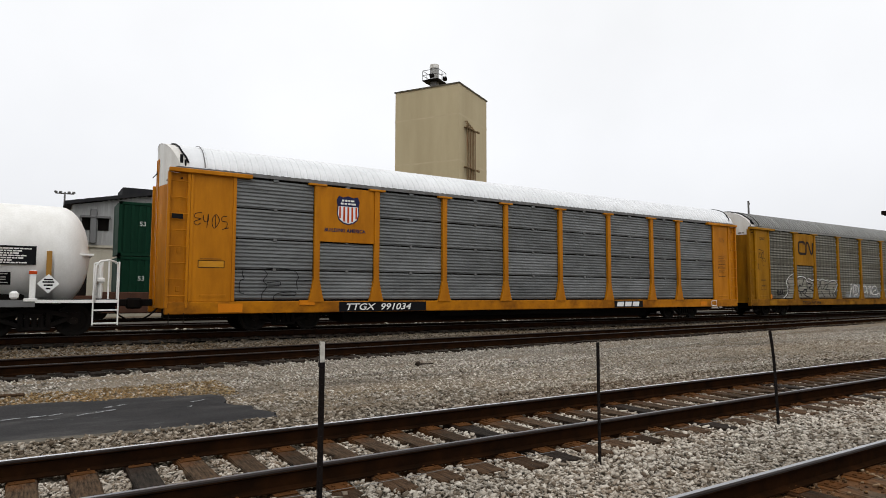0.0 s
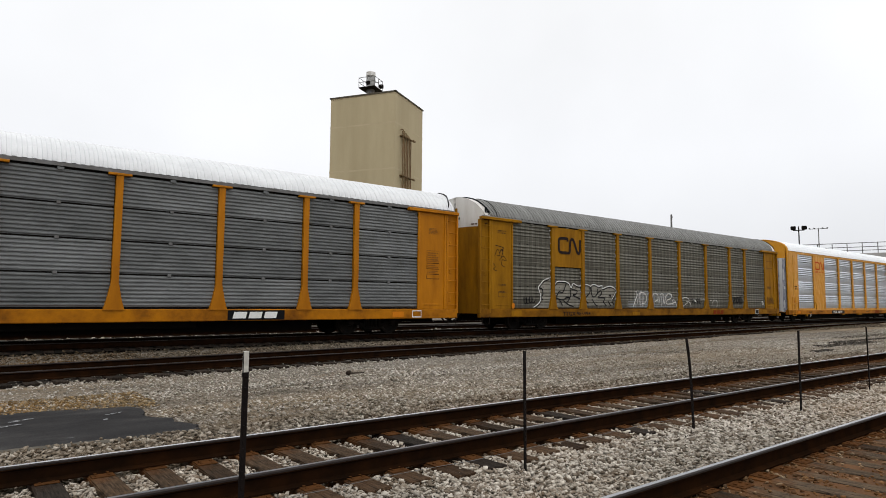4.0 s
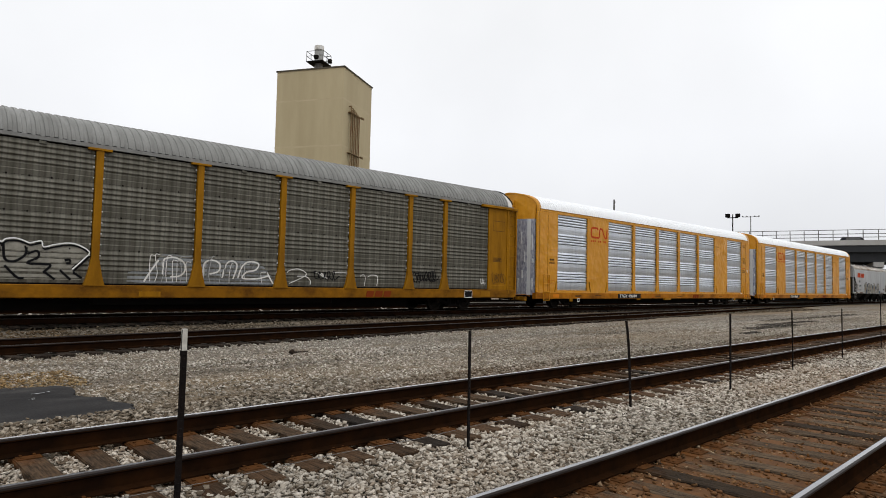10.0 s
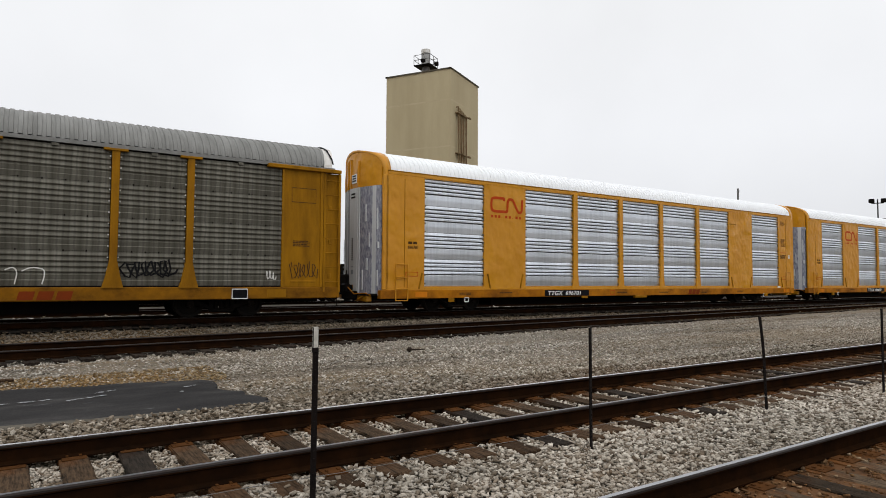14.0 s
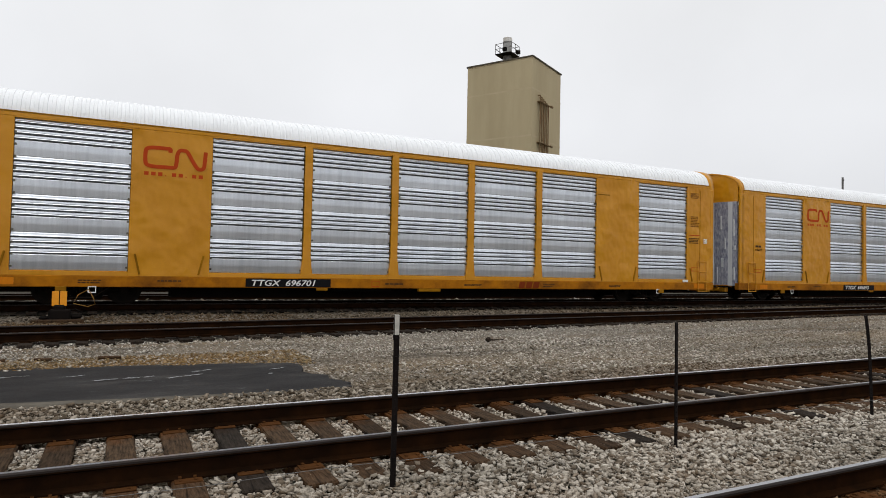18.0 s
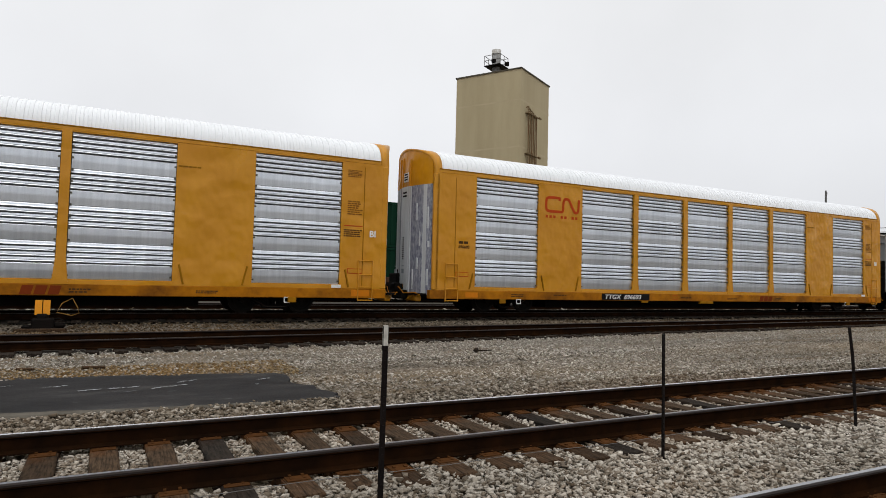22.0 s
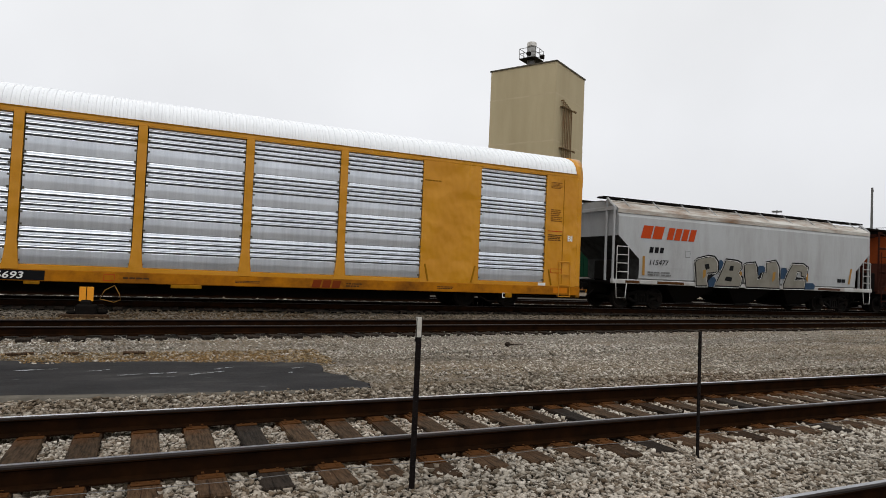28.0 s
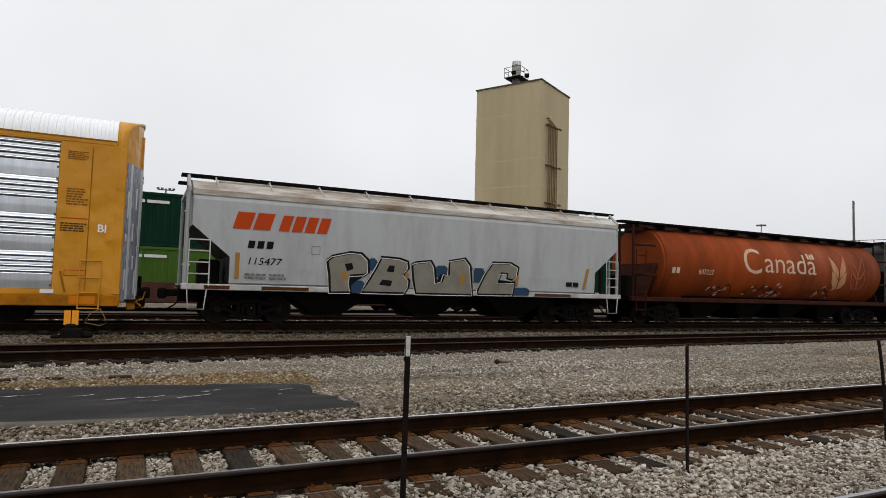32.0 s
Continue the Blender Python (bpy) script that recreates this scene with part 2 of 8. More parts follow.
def tie_material(name, base, dark, rust):
    """Weathered wood with long cracks, rust-stained round the rail seats."""
    m, nt, b = nodes_of(name, 0.92)
    b.inputs["Specular IOR Level"].default_value = 0.08
    grain = noise_of(nt, 9, 6, 0.7, (5, 0.7, 2))
    col = ramp(nt, grain, [(0.34, dark), (0.5, base), (0.75, tuple(1.9 * c for c in base))])
    split = noise_of(nt, 14, 3, 0.5, (4, 0.12, 1))
    col = mixed(nt, ramp(nt, split, [(0.60, (0, 0, 0)), (0.66, (0.9,) * 3)]), col, (0.006, 0.005, 0.004))
    tc = nt.nodes.new("ShaderNodeTexCoord")
    sp = node(nt, "ShaderNodeSeparateXYZ", [(tc.outputs["Object"], 0)])
    ab = nt.nodes.new("ShaderNodeMath")
    ab.operation = "ABSOLUTE"
    nt.links.new(sp.outputs["Y"], ab.inputs[0])
    near = ramp(nt, ab.outputs[0], [(0.28, (0, 0, 0)), (0.66, (0.8,) * 3), (0.86, (0.8,) * 3), (1.0, (0.15,) * 3)])
    blot = ramp(nt, noise_of(nt, 5, 4, 0.6), [(0.35, (0, 0, 0)), (0.6, (1, 1, 1))])
    col = mixed(nt, mixed(nt, 1.0, near, blot, "MULTIPLY"), col, rust)
    info = nt.nodes.new("ShaderNodeObjectInfo")
    col = mixed(nt, 1.0, col, ramp(nt, info.outputs["Random"], [(0, (0.35,) * 3), (0.3, (0.8,) * 3), (1, (1.15,) * 3)]), "MULTIPLY")
    nt.links.new(col, b.inputs["Base Color"])
    bumped(nt, b, grain, 0.9, 0.016)
    return m


tie_material("tie_wood", (0.058, 0.037, 0.022), (0.011, 0.008, 0.005), (0.125, 0.046, 0.011))
tie_material("tie_worn", (0.078, 0.054, 0.034), (0.010, 0.007, 0.005), (0.15, 0.055, 0.013))
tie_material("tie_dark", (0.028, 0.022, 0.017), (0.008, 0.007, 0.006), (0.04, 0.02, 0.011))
painted("tie_plate_rust", (0.088, 0.036, 0.012), (0.035, 0.018, 0.009), 0.9, 0.8, (1, 1, 1), 0.0, 6, 0.4, spec=0.02)
painted("rail_head_dull", (0.05, 0.046, 0.043), (0.03, 0.024, 0.02), 0.5, 0.5, (0.2, 1, 1), 0.6, 2, 0.05)
painted("post_black", (0.007, 0.006, 0.006), (0.022, 0.014, 0.011), 0.7, 0.6, (1, 1, 1), 0.1, 5)
painted("post_white", (0.55, 0.53, 0.48), (0.2, 0.18, 0.15), 0.7, 0.6, (3, 3, 3), 0, 8)
def asphalt_material():
    """Old asphalt: dark, dusty in patches, scraped white here and there."""
    m, nt, b = nodes_of("asphalt", 0.8)
    b.inputs["Specular IOR Level"].default_value = 0.1
    big = noise_of(nt, 0.9, 6, 0.7, (0.45, 1.2, 1))
    fine = noise_of(nt, 45, 4, 0.75)
    col = ramp(nt, big, [(0.35, (0.013, 0.0128, 0.0135)), (0.52, (0.028, 0.027, 0.027)), (0.68, (0.058, 0.055, 0.053))])
    scrape = noise_of(nt, 4.5, 3, 0.6, (0.45, 2.2, 1))
    where = noise_of(nt, 0.8, 2, 0.5)
    both = mixed(nt, 1.0, ramp(nt, scrape, [(0.67, (0, 0, 0)), (0.72, (1, 1, 1))]), ramp(nt, where, [(0.52, (0, 0, 0)), (0.60, (0.8,) * 3)]), "MULTIPLY")
    col = mixed(nt, both, col, (0.30, 0.305, 0.31))
    col = mixed(nt, 0.5, col, ramp(nt, fine, [(0.3, (0.55,) * 3), (0.7, (1.3,) * 3)]), "MULTIPLY")
    nt.links.new(col, b.inputs["Base Color"])
    bumped(nt, b, fine, 0.7, 0.006)


asphalt_material()
painted("chalk", (0.45, 0.46, 0.47), (0.07, 0.07, 0.07), 0.8, 0.6, (2, 2, 1), 0, 6)
painted("tower_concrete", (0.48, 0.40, 0.25), (0.36, 0.295, 0.175), 0.9, 0.7, (0.35, 0.35, 0.06), 0, 1.0, 0.2)
painted("tower_joint", (0.50, 0.41, 0.265), (0.42, 0.35, 0.215), 0.9, 0.9, (0.4, 0.4, 2), 0, 2.0)
painted("tower_trim", (0.10, 0.085, 0.06), (0.05, 0.04, 0.03), 0.7, 0.5)
painted("pipe_tan", (0.20, 0.145, 0.075), (0.14, 0.052, 0.018), 0.8, 0.8, (1, 1, 0.5), 0, 1.2)
painted("steel_grey", (0.17, 0.17, 0.17), (0.09, 0.075, 0.06), 0.6, 0.6, metal=0.3)
painted("autorack_yellow", (0.475, 0.172, 0.003), (0.22, 0.07, 0.003), 0.5, 0.7, spec=0.12)
painted("ochre_grimy", (0.25, 0.105, 0.005), (0.06, 0.024, 0.006), 0.65, 0.95, (0.7, 1, 0.9), 0, 1.8, spec=0.06)
painted("sill_yellow", (0.43, 0.155, 0.004), (0.11, 0.036, 0.006), 0.55, 0.95, (0.7, 1, 0.8), 0, 1.6, spec=0.08)
painted("autorack_ochre", (0.325, 0.146, 0.004), (0.13, 0.055, 0.005), 0.6, 0.85, spec=0.08)
painted("bright_yellow", (0.58, 0.255, 0.006), (0.45, 0.175, 0.005), 0.38, 0.6, (0.8, 0.8, 0.6), 0, 0.9, spec=0.35, buckle=0.35)
painted("orange_patch", (0.60, 0.19, 0.006), (0.42, 0.13, 0.008), 0.6, 0.5, spec=0.1)
painted("stencil_brown", (0.20, 0.080, 0.012), (0.28, 0.12, 0.012), 0.6, 0.5, spec=0.1)
painted("emblem_dark", (0.014, 0.008, 0.006), (0.03, 0.016, 0.009), 0.6, 0.5, spec=0.1)
painted("galvanised_dull", (0.205, 0.212, 0.212), (0.10, 0.104, 0.102), 0.6, 0.8, (0.6, 1, 2), 0.25, 1.2, vary=0.28)


def dirty_sheet():
    """Perforated sheet, blackened in columns below its holes."""
    m, nt, b = nodes_of("galvanised_dirty", 0.6, 0.2)
    b.inputs["Specular IOR Level"].default_value = 0.2
    tc = nt.nodes.new("ShaderNodeTexCoord")
    wob = noise_of(nt, 0.9, 5, 0.7, (1.5, 1, 0.8))
    wave = node(nt, "ShaderNodeTexWave", [(tc.outputs["Object"], "Vector")], Scale=0.95, Distortion=0.8, Detail=1.0)
    cols = ramp(nt, wave.outputs["Fac"], [(0.25, (0, 0, 0)), (0.85, (0.55,) * 3)])
    thin = node(nt, "ShaderNodeTexWave", [(tc.outputs["Object"], "Vector")], Scale=2.3, Distortion=2.5, Detail=2.0)
    fine = ramp(nt, thin.outputs["Fac"], [(0.5, (0, 0, 0)), (1.0, (0.4,) * 3)])
    col = mixed(nt, cols, (0.172, 0.163, 0.134), (0.074, 0.068, 0.051))
    col = mixed(nt, fine, col, (0.045, 0.042, 0.033))
    col = mixed(nt, ramp(nt, wob, [(0.4, (0, 0, 0)), (0.7, (0.6,) * 3)]), col, (0.066, 0.060, 0.045))
    g = noise_of(nt, 40, 4, 0.7)
    col = mixed(nt, 0.4, col, ramp(nt, g, [(0.3, (0.5,) * 3), (0.7, (1.0,) * 3)]), "MULTIPLY")
    nt.links.new(col, b.inputs["Base Color"])
    bumped(nt, b, g, 0.15, 0.004)


dirty_sheet()


def bright_sheet():
    """New galvanised sheet: mirror-like, with faint run marks and a fine spangle."""
    m, nt, b = nodes_of("galvanised_bright", 0.28, 0.92)
    runs = noise_of(nt, 2.4, 4, 0.6, (4.0, 1, 0.25))
    col = ramp(nt, runs, [(0.36, (0.80, 0.84, 0.895)), (0.64, (0.69, 0.73, 0.785))])
    cloud = noise_of(nt, 0.7, 3, 0.5)
    col = mixed(nt, 1.0, col, ramp(nt, cloud, [(0.35, (0.86,) * 3), (0.65, (1.0,) * 3)]), "MULTIPLY")
    col = mixed(nt, 0.3, col, ramp(nt, noise_of(nt, 55, 2, 0.5), [(0.35, (0.7,) * 3), (0.65, (1.0,) * 3)]), "MULTIPLY")
    nt.links.new(col, b.inputs["Base Color"])


bright_sheet()
painted("slot_shade", (0.07, 0.072, 0.075), (0.04, 0.04, 0.04), 0.6, 0.5)
painted("door_white", (0.60, 0.62, 0.63), (0.40, 0.40, 0.39), 0.5, 0.6, (2, 2, 0.3))
painted("door_grey", (0.27, 0.29, 0.31), (0.17, 0.18, 0.19), 0.5, 0.6, (3, 3, 0.3), 0.3)
painted("seal_blue", (0.16, 0.165, 0.225), (0.50, 0.51, 0.53), 0.5, 0.95, (3, 3, 1.1), 0.05, 4.5)
painted("spray_pale", (0.27, 0.285, 0.295), (0.11, 0.11, 0.10), 0.6, 1.0, (1.4, 1, 1), 0, 2.4)
painted("spray_thin", (0.30, 0.285, 0.24), (0.16, 0.15, 0.125), 0.6, 0.9, (1.4, 1, 1), 0, 2.4)
painted("roof_white", (0.72, 0.73, 0.74), (0.52, 0.53, 0.54), 0.5, 0.5, (0.5, 1, 1))
painted("roof_grey", (0.225, 0.225, 0.215), (0.125, 0.125, 0.117), 0.6, 0.7, (2.0, 0.4, 0.4))
painted("roof_bright", (0.86, 0.88, 0.9), (0.75, 0.77, 0.79), 0.45, 0.4)
painted("off_white", (0.72, 0.71, 0.68), (0.42, 0.38, 0.32), 0.6, 0.6)
painted("hopper_grey", (0.40, 0.41, 0.415), (0.25, 0.24, 0.225), 0.55, 0.5, (1.2, 1, 0.25))
painted("hopper_roof", (0.52, 0.505, 0.465), (0.17, 0.085, 0.035), 0.75, 0.95, (0.45, 1, 2.2), 0, 1.5)
painted("hopper_red", (0.285, 0.053, 0.009), (0.085, 0.020, 0.006), 0.6, 0.85, (0.9, 0.25, 0.25), 0, 0.9, spec=0.1)
painted("hopper_brown", (0.048, 0.014, 0.008), (0.016, 0.008, 0.006), 0.8, 0.7)
painted("tank_white", (0.80, 0.79, 0.76), (0.55, 0.53, 0.48), 0.45, 0.5, (1, 1, 0.5))
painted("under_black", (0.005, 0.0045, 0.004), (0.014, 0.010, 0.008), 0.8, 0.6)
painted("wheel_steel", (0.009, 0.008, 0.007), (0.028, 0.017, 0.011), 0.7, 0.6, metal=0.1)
painted("container_green", (0.004, 0.030, 0.015), (0.004, 0.016, 0.010), 0.55, 0.5)
painted("container_lime", (0.055, 0.12, 0.010), (0.03, 0.065, 0.01), 0.55, 0.5)
painted("wellcar_rust", (0.075, 0.032, 0.018), (0.03, 0.018, 0.013), 0.8, 0.6)
painted("shed_grey", (0.38, 0.38, 0.37), (0.25, 0.24, 0.22), 0.8, 0.6, (2, 2, 0.2))
painted("shed_cream", (0.50, 0.46, 0.37), (0.36, 0.32, 0.25), 0.8, 0.5)
painted("roofing_black", (0.02, 0.02, 0.022), (0.05, 0.05, 0.05), 0.8, 0.5)
painted("bridge_concrete", (0.42, 0.41, 0.39), (0.27, 0.26, 0.24), 0.85, 0.6, (0.3, 0.3, 0.1))
painted("bridge_dark", (0.035, 0.037, 0.04), (0.06, 0.06, 0.06), 0.7, 0.5)
painted("paint_black", (0.006, 0.006, 0.007), (0.014, 0.014, 0.014), 0.5, 0.4)
painted("paint_white", (0.78, 0.78, 0.76), (0.55, 0.54, 0.5), 0.5, 0.4)
painted("paint_red", (0.46, 0.052, 0.007), (0.35, 0.05, 0.01), 0.6, 0.4, spec=0.1)
painted("hopper_sill", (0.50, 0.50, 0.49), (0.24, 0.20, 0.16), 0.6, 0.8, (1.0, 1, 1), 0, 1.8)
painted("hopper_shaded_grime", (0.05, 0.05, 0.047), (0.02, 0.018, 0.016), 0.8, 0.8, (1, 1, 1), 0, 2.5)
painted("faded_red", (0.34, 0.11, 0.05), (0.28, 0.07, 0.02), 0.7, 0.7, spec=0.05)
painted("wheat_tan", (0.47, 0.25, 0.12), (0.30, 0.10, 0.04), 0.6, 0.7)
painted("paint_brown", (0.06, 0.030, 0.012), (0.12, 0.06, 0.02), 0.6, 0.4)
painted("paint_blue", (0.02, 0.022, 0.065), (0.03, 0.03, 0.06), 0.5, 0.4)
painted("spray_silver", (0.235, 0.22, 0.18), (0.12, 0.105, 0.08), 0.45, 0.6, (1, 1, 1), 0.35)
painted("spray_teal", (0.016, 0.045, 0.09), (0.03, 0.04, 0.06), 0.6, 0.5)
painted("spray_ochre", (0.33, 0.17, 0.03), (0.2, 0.1, 0.03), 0.6, 0.5)
painted("cream_paint", (0.56, 0.43, 0.31), (0.38, 0.22, 0.12), 0.6, 0.6)
painted("pale_red", (0.28, 0.070, 0.022), (0.2, 0.04, 0.014), 0.7, 0.6, spec=0.03)
painted("switch_orange", (0.85, 0.33, 0.015), (0.6, 0.2, 0.012), 0.5, 0.3)
painted("car_dark", (0.03, 0.032, 0.036), (0.06, 0.06, 0.06), 0.3, 0.3)
painted("weed", (0.07, 0.085, 0.03), (0.05, 0.05, 0.02), 0.9, 0.5)
painted("brand_rust", (0.19, 0.034, 0.008), (0.12, 0.03, 0.010), 0.7, 0.5, spec=0.03)
painted("patch_rim", (0.12, 0.106, 0.085), (0.045, 0.04, 0.033), 0.9, 0.8, (1, 1, 1), 0, 3, 0.6)

# ---- mesh helpers ----


def mesh_of(name, bm, material):
    me = bpy.data.meshes.new(name)
    bm.to_mesh(me)
    bm.free()
    if material:
        me.materials.append(MATS[material])
    return me


def part(name, bm, material, parent=None, label="", at=None):
    """One mesh object from a bmesh, under a thing or a part."""
    ob = new(name, mesh_of(name, bm, material) if isinstance(bm, bmesh.types.BMesh) else bm)
    ob.parent = parent
    if at is not None:
        ob.matrix_basis = at
    if label:
        tagged(ob, label)
    return ob


def empty(name, label, category, group="", at=None, kind=""):
    ob = tagged(new(name), label, category, group, kind)
    ob.empty_display_size = 0.2
    if at is not None:
        ob.matrix_basis = at
    return ob


def add_box(bm, x0, x1, y0, y1, z0, z1, bevel=0.0, turn=None):
    m = Matrix.Translation(((x0 + x1) / 2, (y0 + y1) / 2, (z0 + z1) / 2)) @ Matrix.Diagonal((abs(x1 - x0), abs(y1 - y0), abs(z1 - z0), 1))
    vs = bmesh.ops.create_cube(bm, size=1, matrix=m)["verts"]
    if bevel:
        es = {e for v in vs for e in v.link_edges}
        vs = list({v for f in bmesh.ops.bevel(bm, geom=list(es), offset=bevel, segments=1, affect="EDGES")["faces"] for v in f.verts} | {v for v in vs if v.is_valid})
    if turn is not None:
        bmesh.ops.transform(bm, matrix=turn, verts=vs)
    return vs


def box(x0, x1, y0, y1, z0, z1, bevel=0.0, turn=None):
    bm = bmesh.new()
    add_box(bm, x0, x1, y0, y1, z0, z1, bevel, turn)
    return bm


def boxes(rows, bevel=0.0):
    bm = bmesh.new()
    for r in rows:
        add_box(bm, *r, bevel)
    return bm


def add_rod(bm, a, b, r, sides=8, r2=None):
    a, b = Vector(a), Vector(b)
    d = b - a
    m = Matrix.Translation((a + b) / 2) @ d.to_track_quat("Z", "Y").to_matrix().to_4x4()
    return bmesh.ops.create_cone(bm, cap_ends=True, segments=sides, radius1=r, radius2=r if r2 is None else r2, depth=d.length, matrix=m)["verts"]


def rods(rows, r, sides=8):
    bm = bmesh.new()
    for a, b in rows:
        add_rod(bm, a, b, r, sides)
    return bm


def path_rod(points, r, sides=6):
    """One bent tube through the points."""
    bm = bmesh.new()
    ps = [Vector(p) for p in points]
    shut = (ps[0] - ps[-1]).length < 1e-6
    rings = []
    for i, p in enumerate(ps):
        d = (ps[min(i + 1, len(ps) - 1)] - ps[max(i - 1, 0)])
        if shut and i in (0, len(ps) - 1):
            d = ps[1] - ps[-2]
        q = d.normalized().to_track_quat("Z", "Y")
        rings.append([bm.verts.new(p + q @ Vector((r * math.cos(2 * math.pi * k / sides), r * math.sin(2 * math.pi * k / sides), 0))) for k in range(sides)])
    for a, b in zip(rings[:-1], rings[1:]):
        for k in range(sides):
            bm.faces.new((a[k], a[(k + 1) % sides], b[(k + 1) % sides], b[k])).smooth = True
    bm.faces.new(rings[0][::-1])
    bm.faces.new(rings[-1])
    return bm


def sweep(profile, x0, x1, closed=False, bm=None, steps=1):
    """A profile of (y, z) drawn along x."""
    bm = bm or bmesh.new()
    rows = [[bm.verts.new((x0 + (x1 - x0) * k / steps, y, z)) for y, z in profile] for k in range(steps + 1)]
    n = len(profile)
    for a, b in zip(rows[:-1], rows[1:]):
        for i in range(n if closed else n - 1):
            j = (i + 1) % n
            bm.faces.new((a[i], b[i], b[j], a[j]))
    if closed:
        bm.faces.new(rows[0])
        bm.faces.new(rows[-1][::-1])
    bmesh.ops.recalc_face_normals(bm, faces=bm.faces)
    return bm


def flat(points, depth=0.004, bm=None):
    """A plate in the x-z plane from its outline, thin in y, facing -y."""
    bm = bm or bmesh.new()
    front = [bm.verts.new((x, -depth, z)) for x, z in points]
    back = [bm.verts.new((x, 0, z)) for x, z in points]
    bm.faces.new(front)
    n = len(points)
    for i in range(n):
        j = (i + 1) % n
        bm.faces.new((front[i], back[i], back[j], front[j]))
    bmesh.ops.recalc_face_normals(bm, faces=bm.faces)
    return bm


def stroke(points, width, depth=0.004, bm=None):
    """A painted line of even width in the x-z plane along points."""
    bm = bm or bmesh.new()
    ps = [Vector((x, 0, z)) for x, z in points]
    left, right = [], []
    for i, p in enumerate(ps):
        d = (ps[min(i + 1, len(ps) - 1)] - ps[max(i - 1, 0)]).normalized()
        n = Vector((-d.z, 0, d.x)) * width / 2
        out = -depth - 0.00008 * i
        left.append(bm.verts.new((p.x + n.x, out, p.z + n.z)))
        right.append(bm.verts.new((p.x - n.x, out, p.z - n.z)))
    for i in range(len(ps) - 1):
        bm.faces.new((left[i], left[i + 1], right[i + 1], right[i]))
    bmesh.ops.recalc_face_normals(bm, faces=bm.faces)
    for f in bm.faces:
        if f.normal.y > 0:
            f.normal_flip()
    return bm


def rounded(x0, x1, z0, z1, r, n=5):
    pts = []
    for cx, cz, a in ((x1 - r, z1 - r, 0), (x0 + r, z1 - r, 90), (x0 + r, z0 + r, 180), (x1 - r, z0 + r, 270)):
        pts += [(cx + r * math.cos(radians(a + 90 * k / n)), cz + r * math.sin(radians(a + 90 * k / n))) for k in range(n + 1)]
    return pts


LETTERS = {}


def lettering(name, words, size, material, parent, at, label="", stretch=1.0, slant=0.0, bold=0.0):
    """Words in the built-in font as a thin mesh, standing upright and facing -y."""
    key = (words, size, material, stretch, slant, bold)
    if key not in LETTERS:
        cu = bpy.data.curves.new(name, "FONT")
        cu.body, cu.size, cu.extrude, cu.offset, cu.resolution_u, cu.shear = words, size, 0.002, bold, 3, slant
        tmp = new("tmp", cu)
        me = bpy.data.meshes.new_from_object(tmp.evaluated_get(bpy.context.evaluated_depsgraph_get()))
        bpy.data.objects.remove(tmp)
        bpy.data.curves.remove(cu)
        me.name = name
        me.transform(Matrix.Diagonal((stretch, 1, 1, 1)))
        me.transform(pose(0, 0, 0, 90, 0, 0))
        me.materials.clear()
        me.materials.append(MATS[material])
        LETTERS[key] = me
    return part(name, LETTERS[key], None, parent, label, at)


def bars(rows, height, bm=None):
    """Unreadable writing: thin bars (x0, x1, z)."""
    bm = bm or bmesh.new()
    for x0, x1, z in rows:
        flat([(x0, z), (x1, z), (x1, z + height), (x0, z + height)], 0.003, bm)
    return bm


def text_bars(x0, x1, z0, z1, lines, seed):
    r = random.Random(seed)
    rows, h = [], (z1 - z0) / (lines * 1.7)
    for k in range(lines):
        x, z = x0, z1 - (k + 1) * 1.7 * h
        end = x1 - r.uniform(0, 0.35) * (x1 - x0)
        while x < end:
            w = r.uniform(1.0, 3.5) * h
            rows.append((x, min(x + w, x1), z))
            x += w + 0.5 * h
    return bars(rows, h)

# ---- ground, tracks, fence ----
RAIL_Y = 20.63   # centre line of the track that the train rolls on
RAIL_Z = 0.50    # top of its rails


def ground_height(y):
    """The yard's slow rise from the fence to the train's track."""
    knots = [(-3000, 0.0), (9.5, 0.0), (13.0, 0.08), (16.5, 0.12), (18.9, 0.22), (19.4, 0.29), (21.9, 0.29), (23.0, 0.16), (30.0, 0.12), (3000, 0.12)]
    for (a, p), (b, q) in zip(knots[:-1], knots[1:]):
        if a <= y <= b:
            return p + (q - p) * (y - a) / (b - a)
    return 0.0


def build_ground():
    xs = [-3000, -800, -250, -100, -60, -40] + [-30 + 1.0 * k for k in range(111)] + [90, 110, 140, 200, 350, 800, 3000]
    ys = [-3000, -800, -200, -60, -20, -8] + [-4 + 0.5 * k for k in range(71)] + [34, 40, 50, 70, 120, 300, 900, 3000]
    bm = bmesh.new()
    grid = []
    for x in xs:
        row = []
        for y in ys:
            z = ground_height(y)
            if -30 <= x <= 90 and -4 < y < 30:
                z += 0.035 * noise.noise((x * 0.35, y * 0.6, 3.1)) - 0.02
            row.append(bm.verts.new((x, y, z - 0.05 if y < 9.5 else z - 0.02)))
        grid.append(row)
    for a, b in zip(grid[:-1], grid[1:]):
        for i in range(len(ys) - 1):
            f = bm.faces.new((a[i], b[i], b[i + 1], a[i + 1]))
            f.smooth = True
    ob = part("ground", bm, "gravel_ground")
    return tagged(ob, "grey and tan crushed stone yard ground with sandy patches", "ground", kind="structure")


build_ground()

RAIL_PROFILE = [(-0.070, 0), (0.070, 0), (0.070, 0.012), (0.014, 0.030), (0.010, 0.125), (0.036, 0.140), (0.036, 0.150), (-0.036, 0.150), (-0.036, 0.140), (-0.010, 0.125), (-0.014, 0.030), (-0.070, 0.012)]


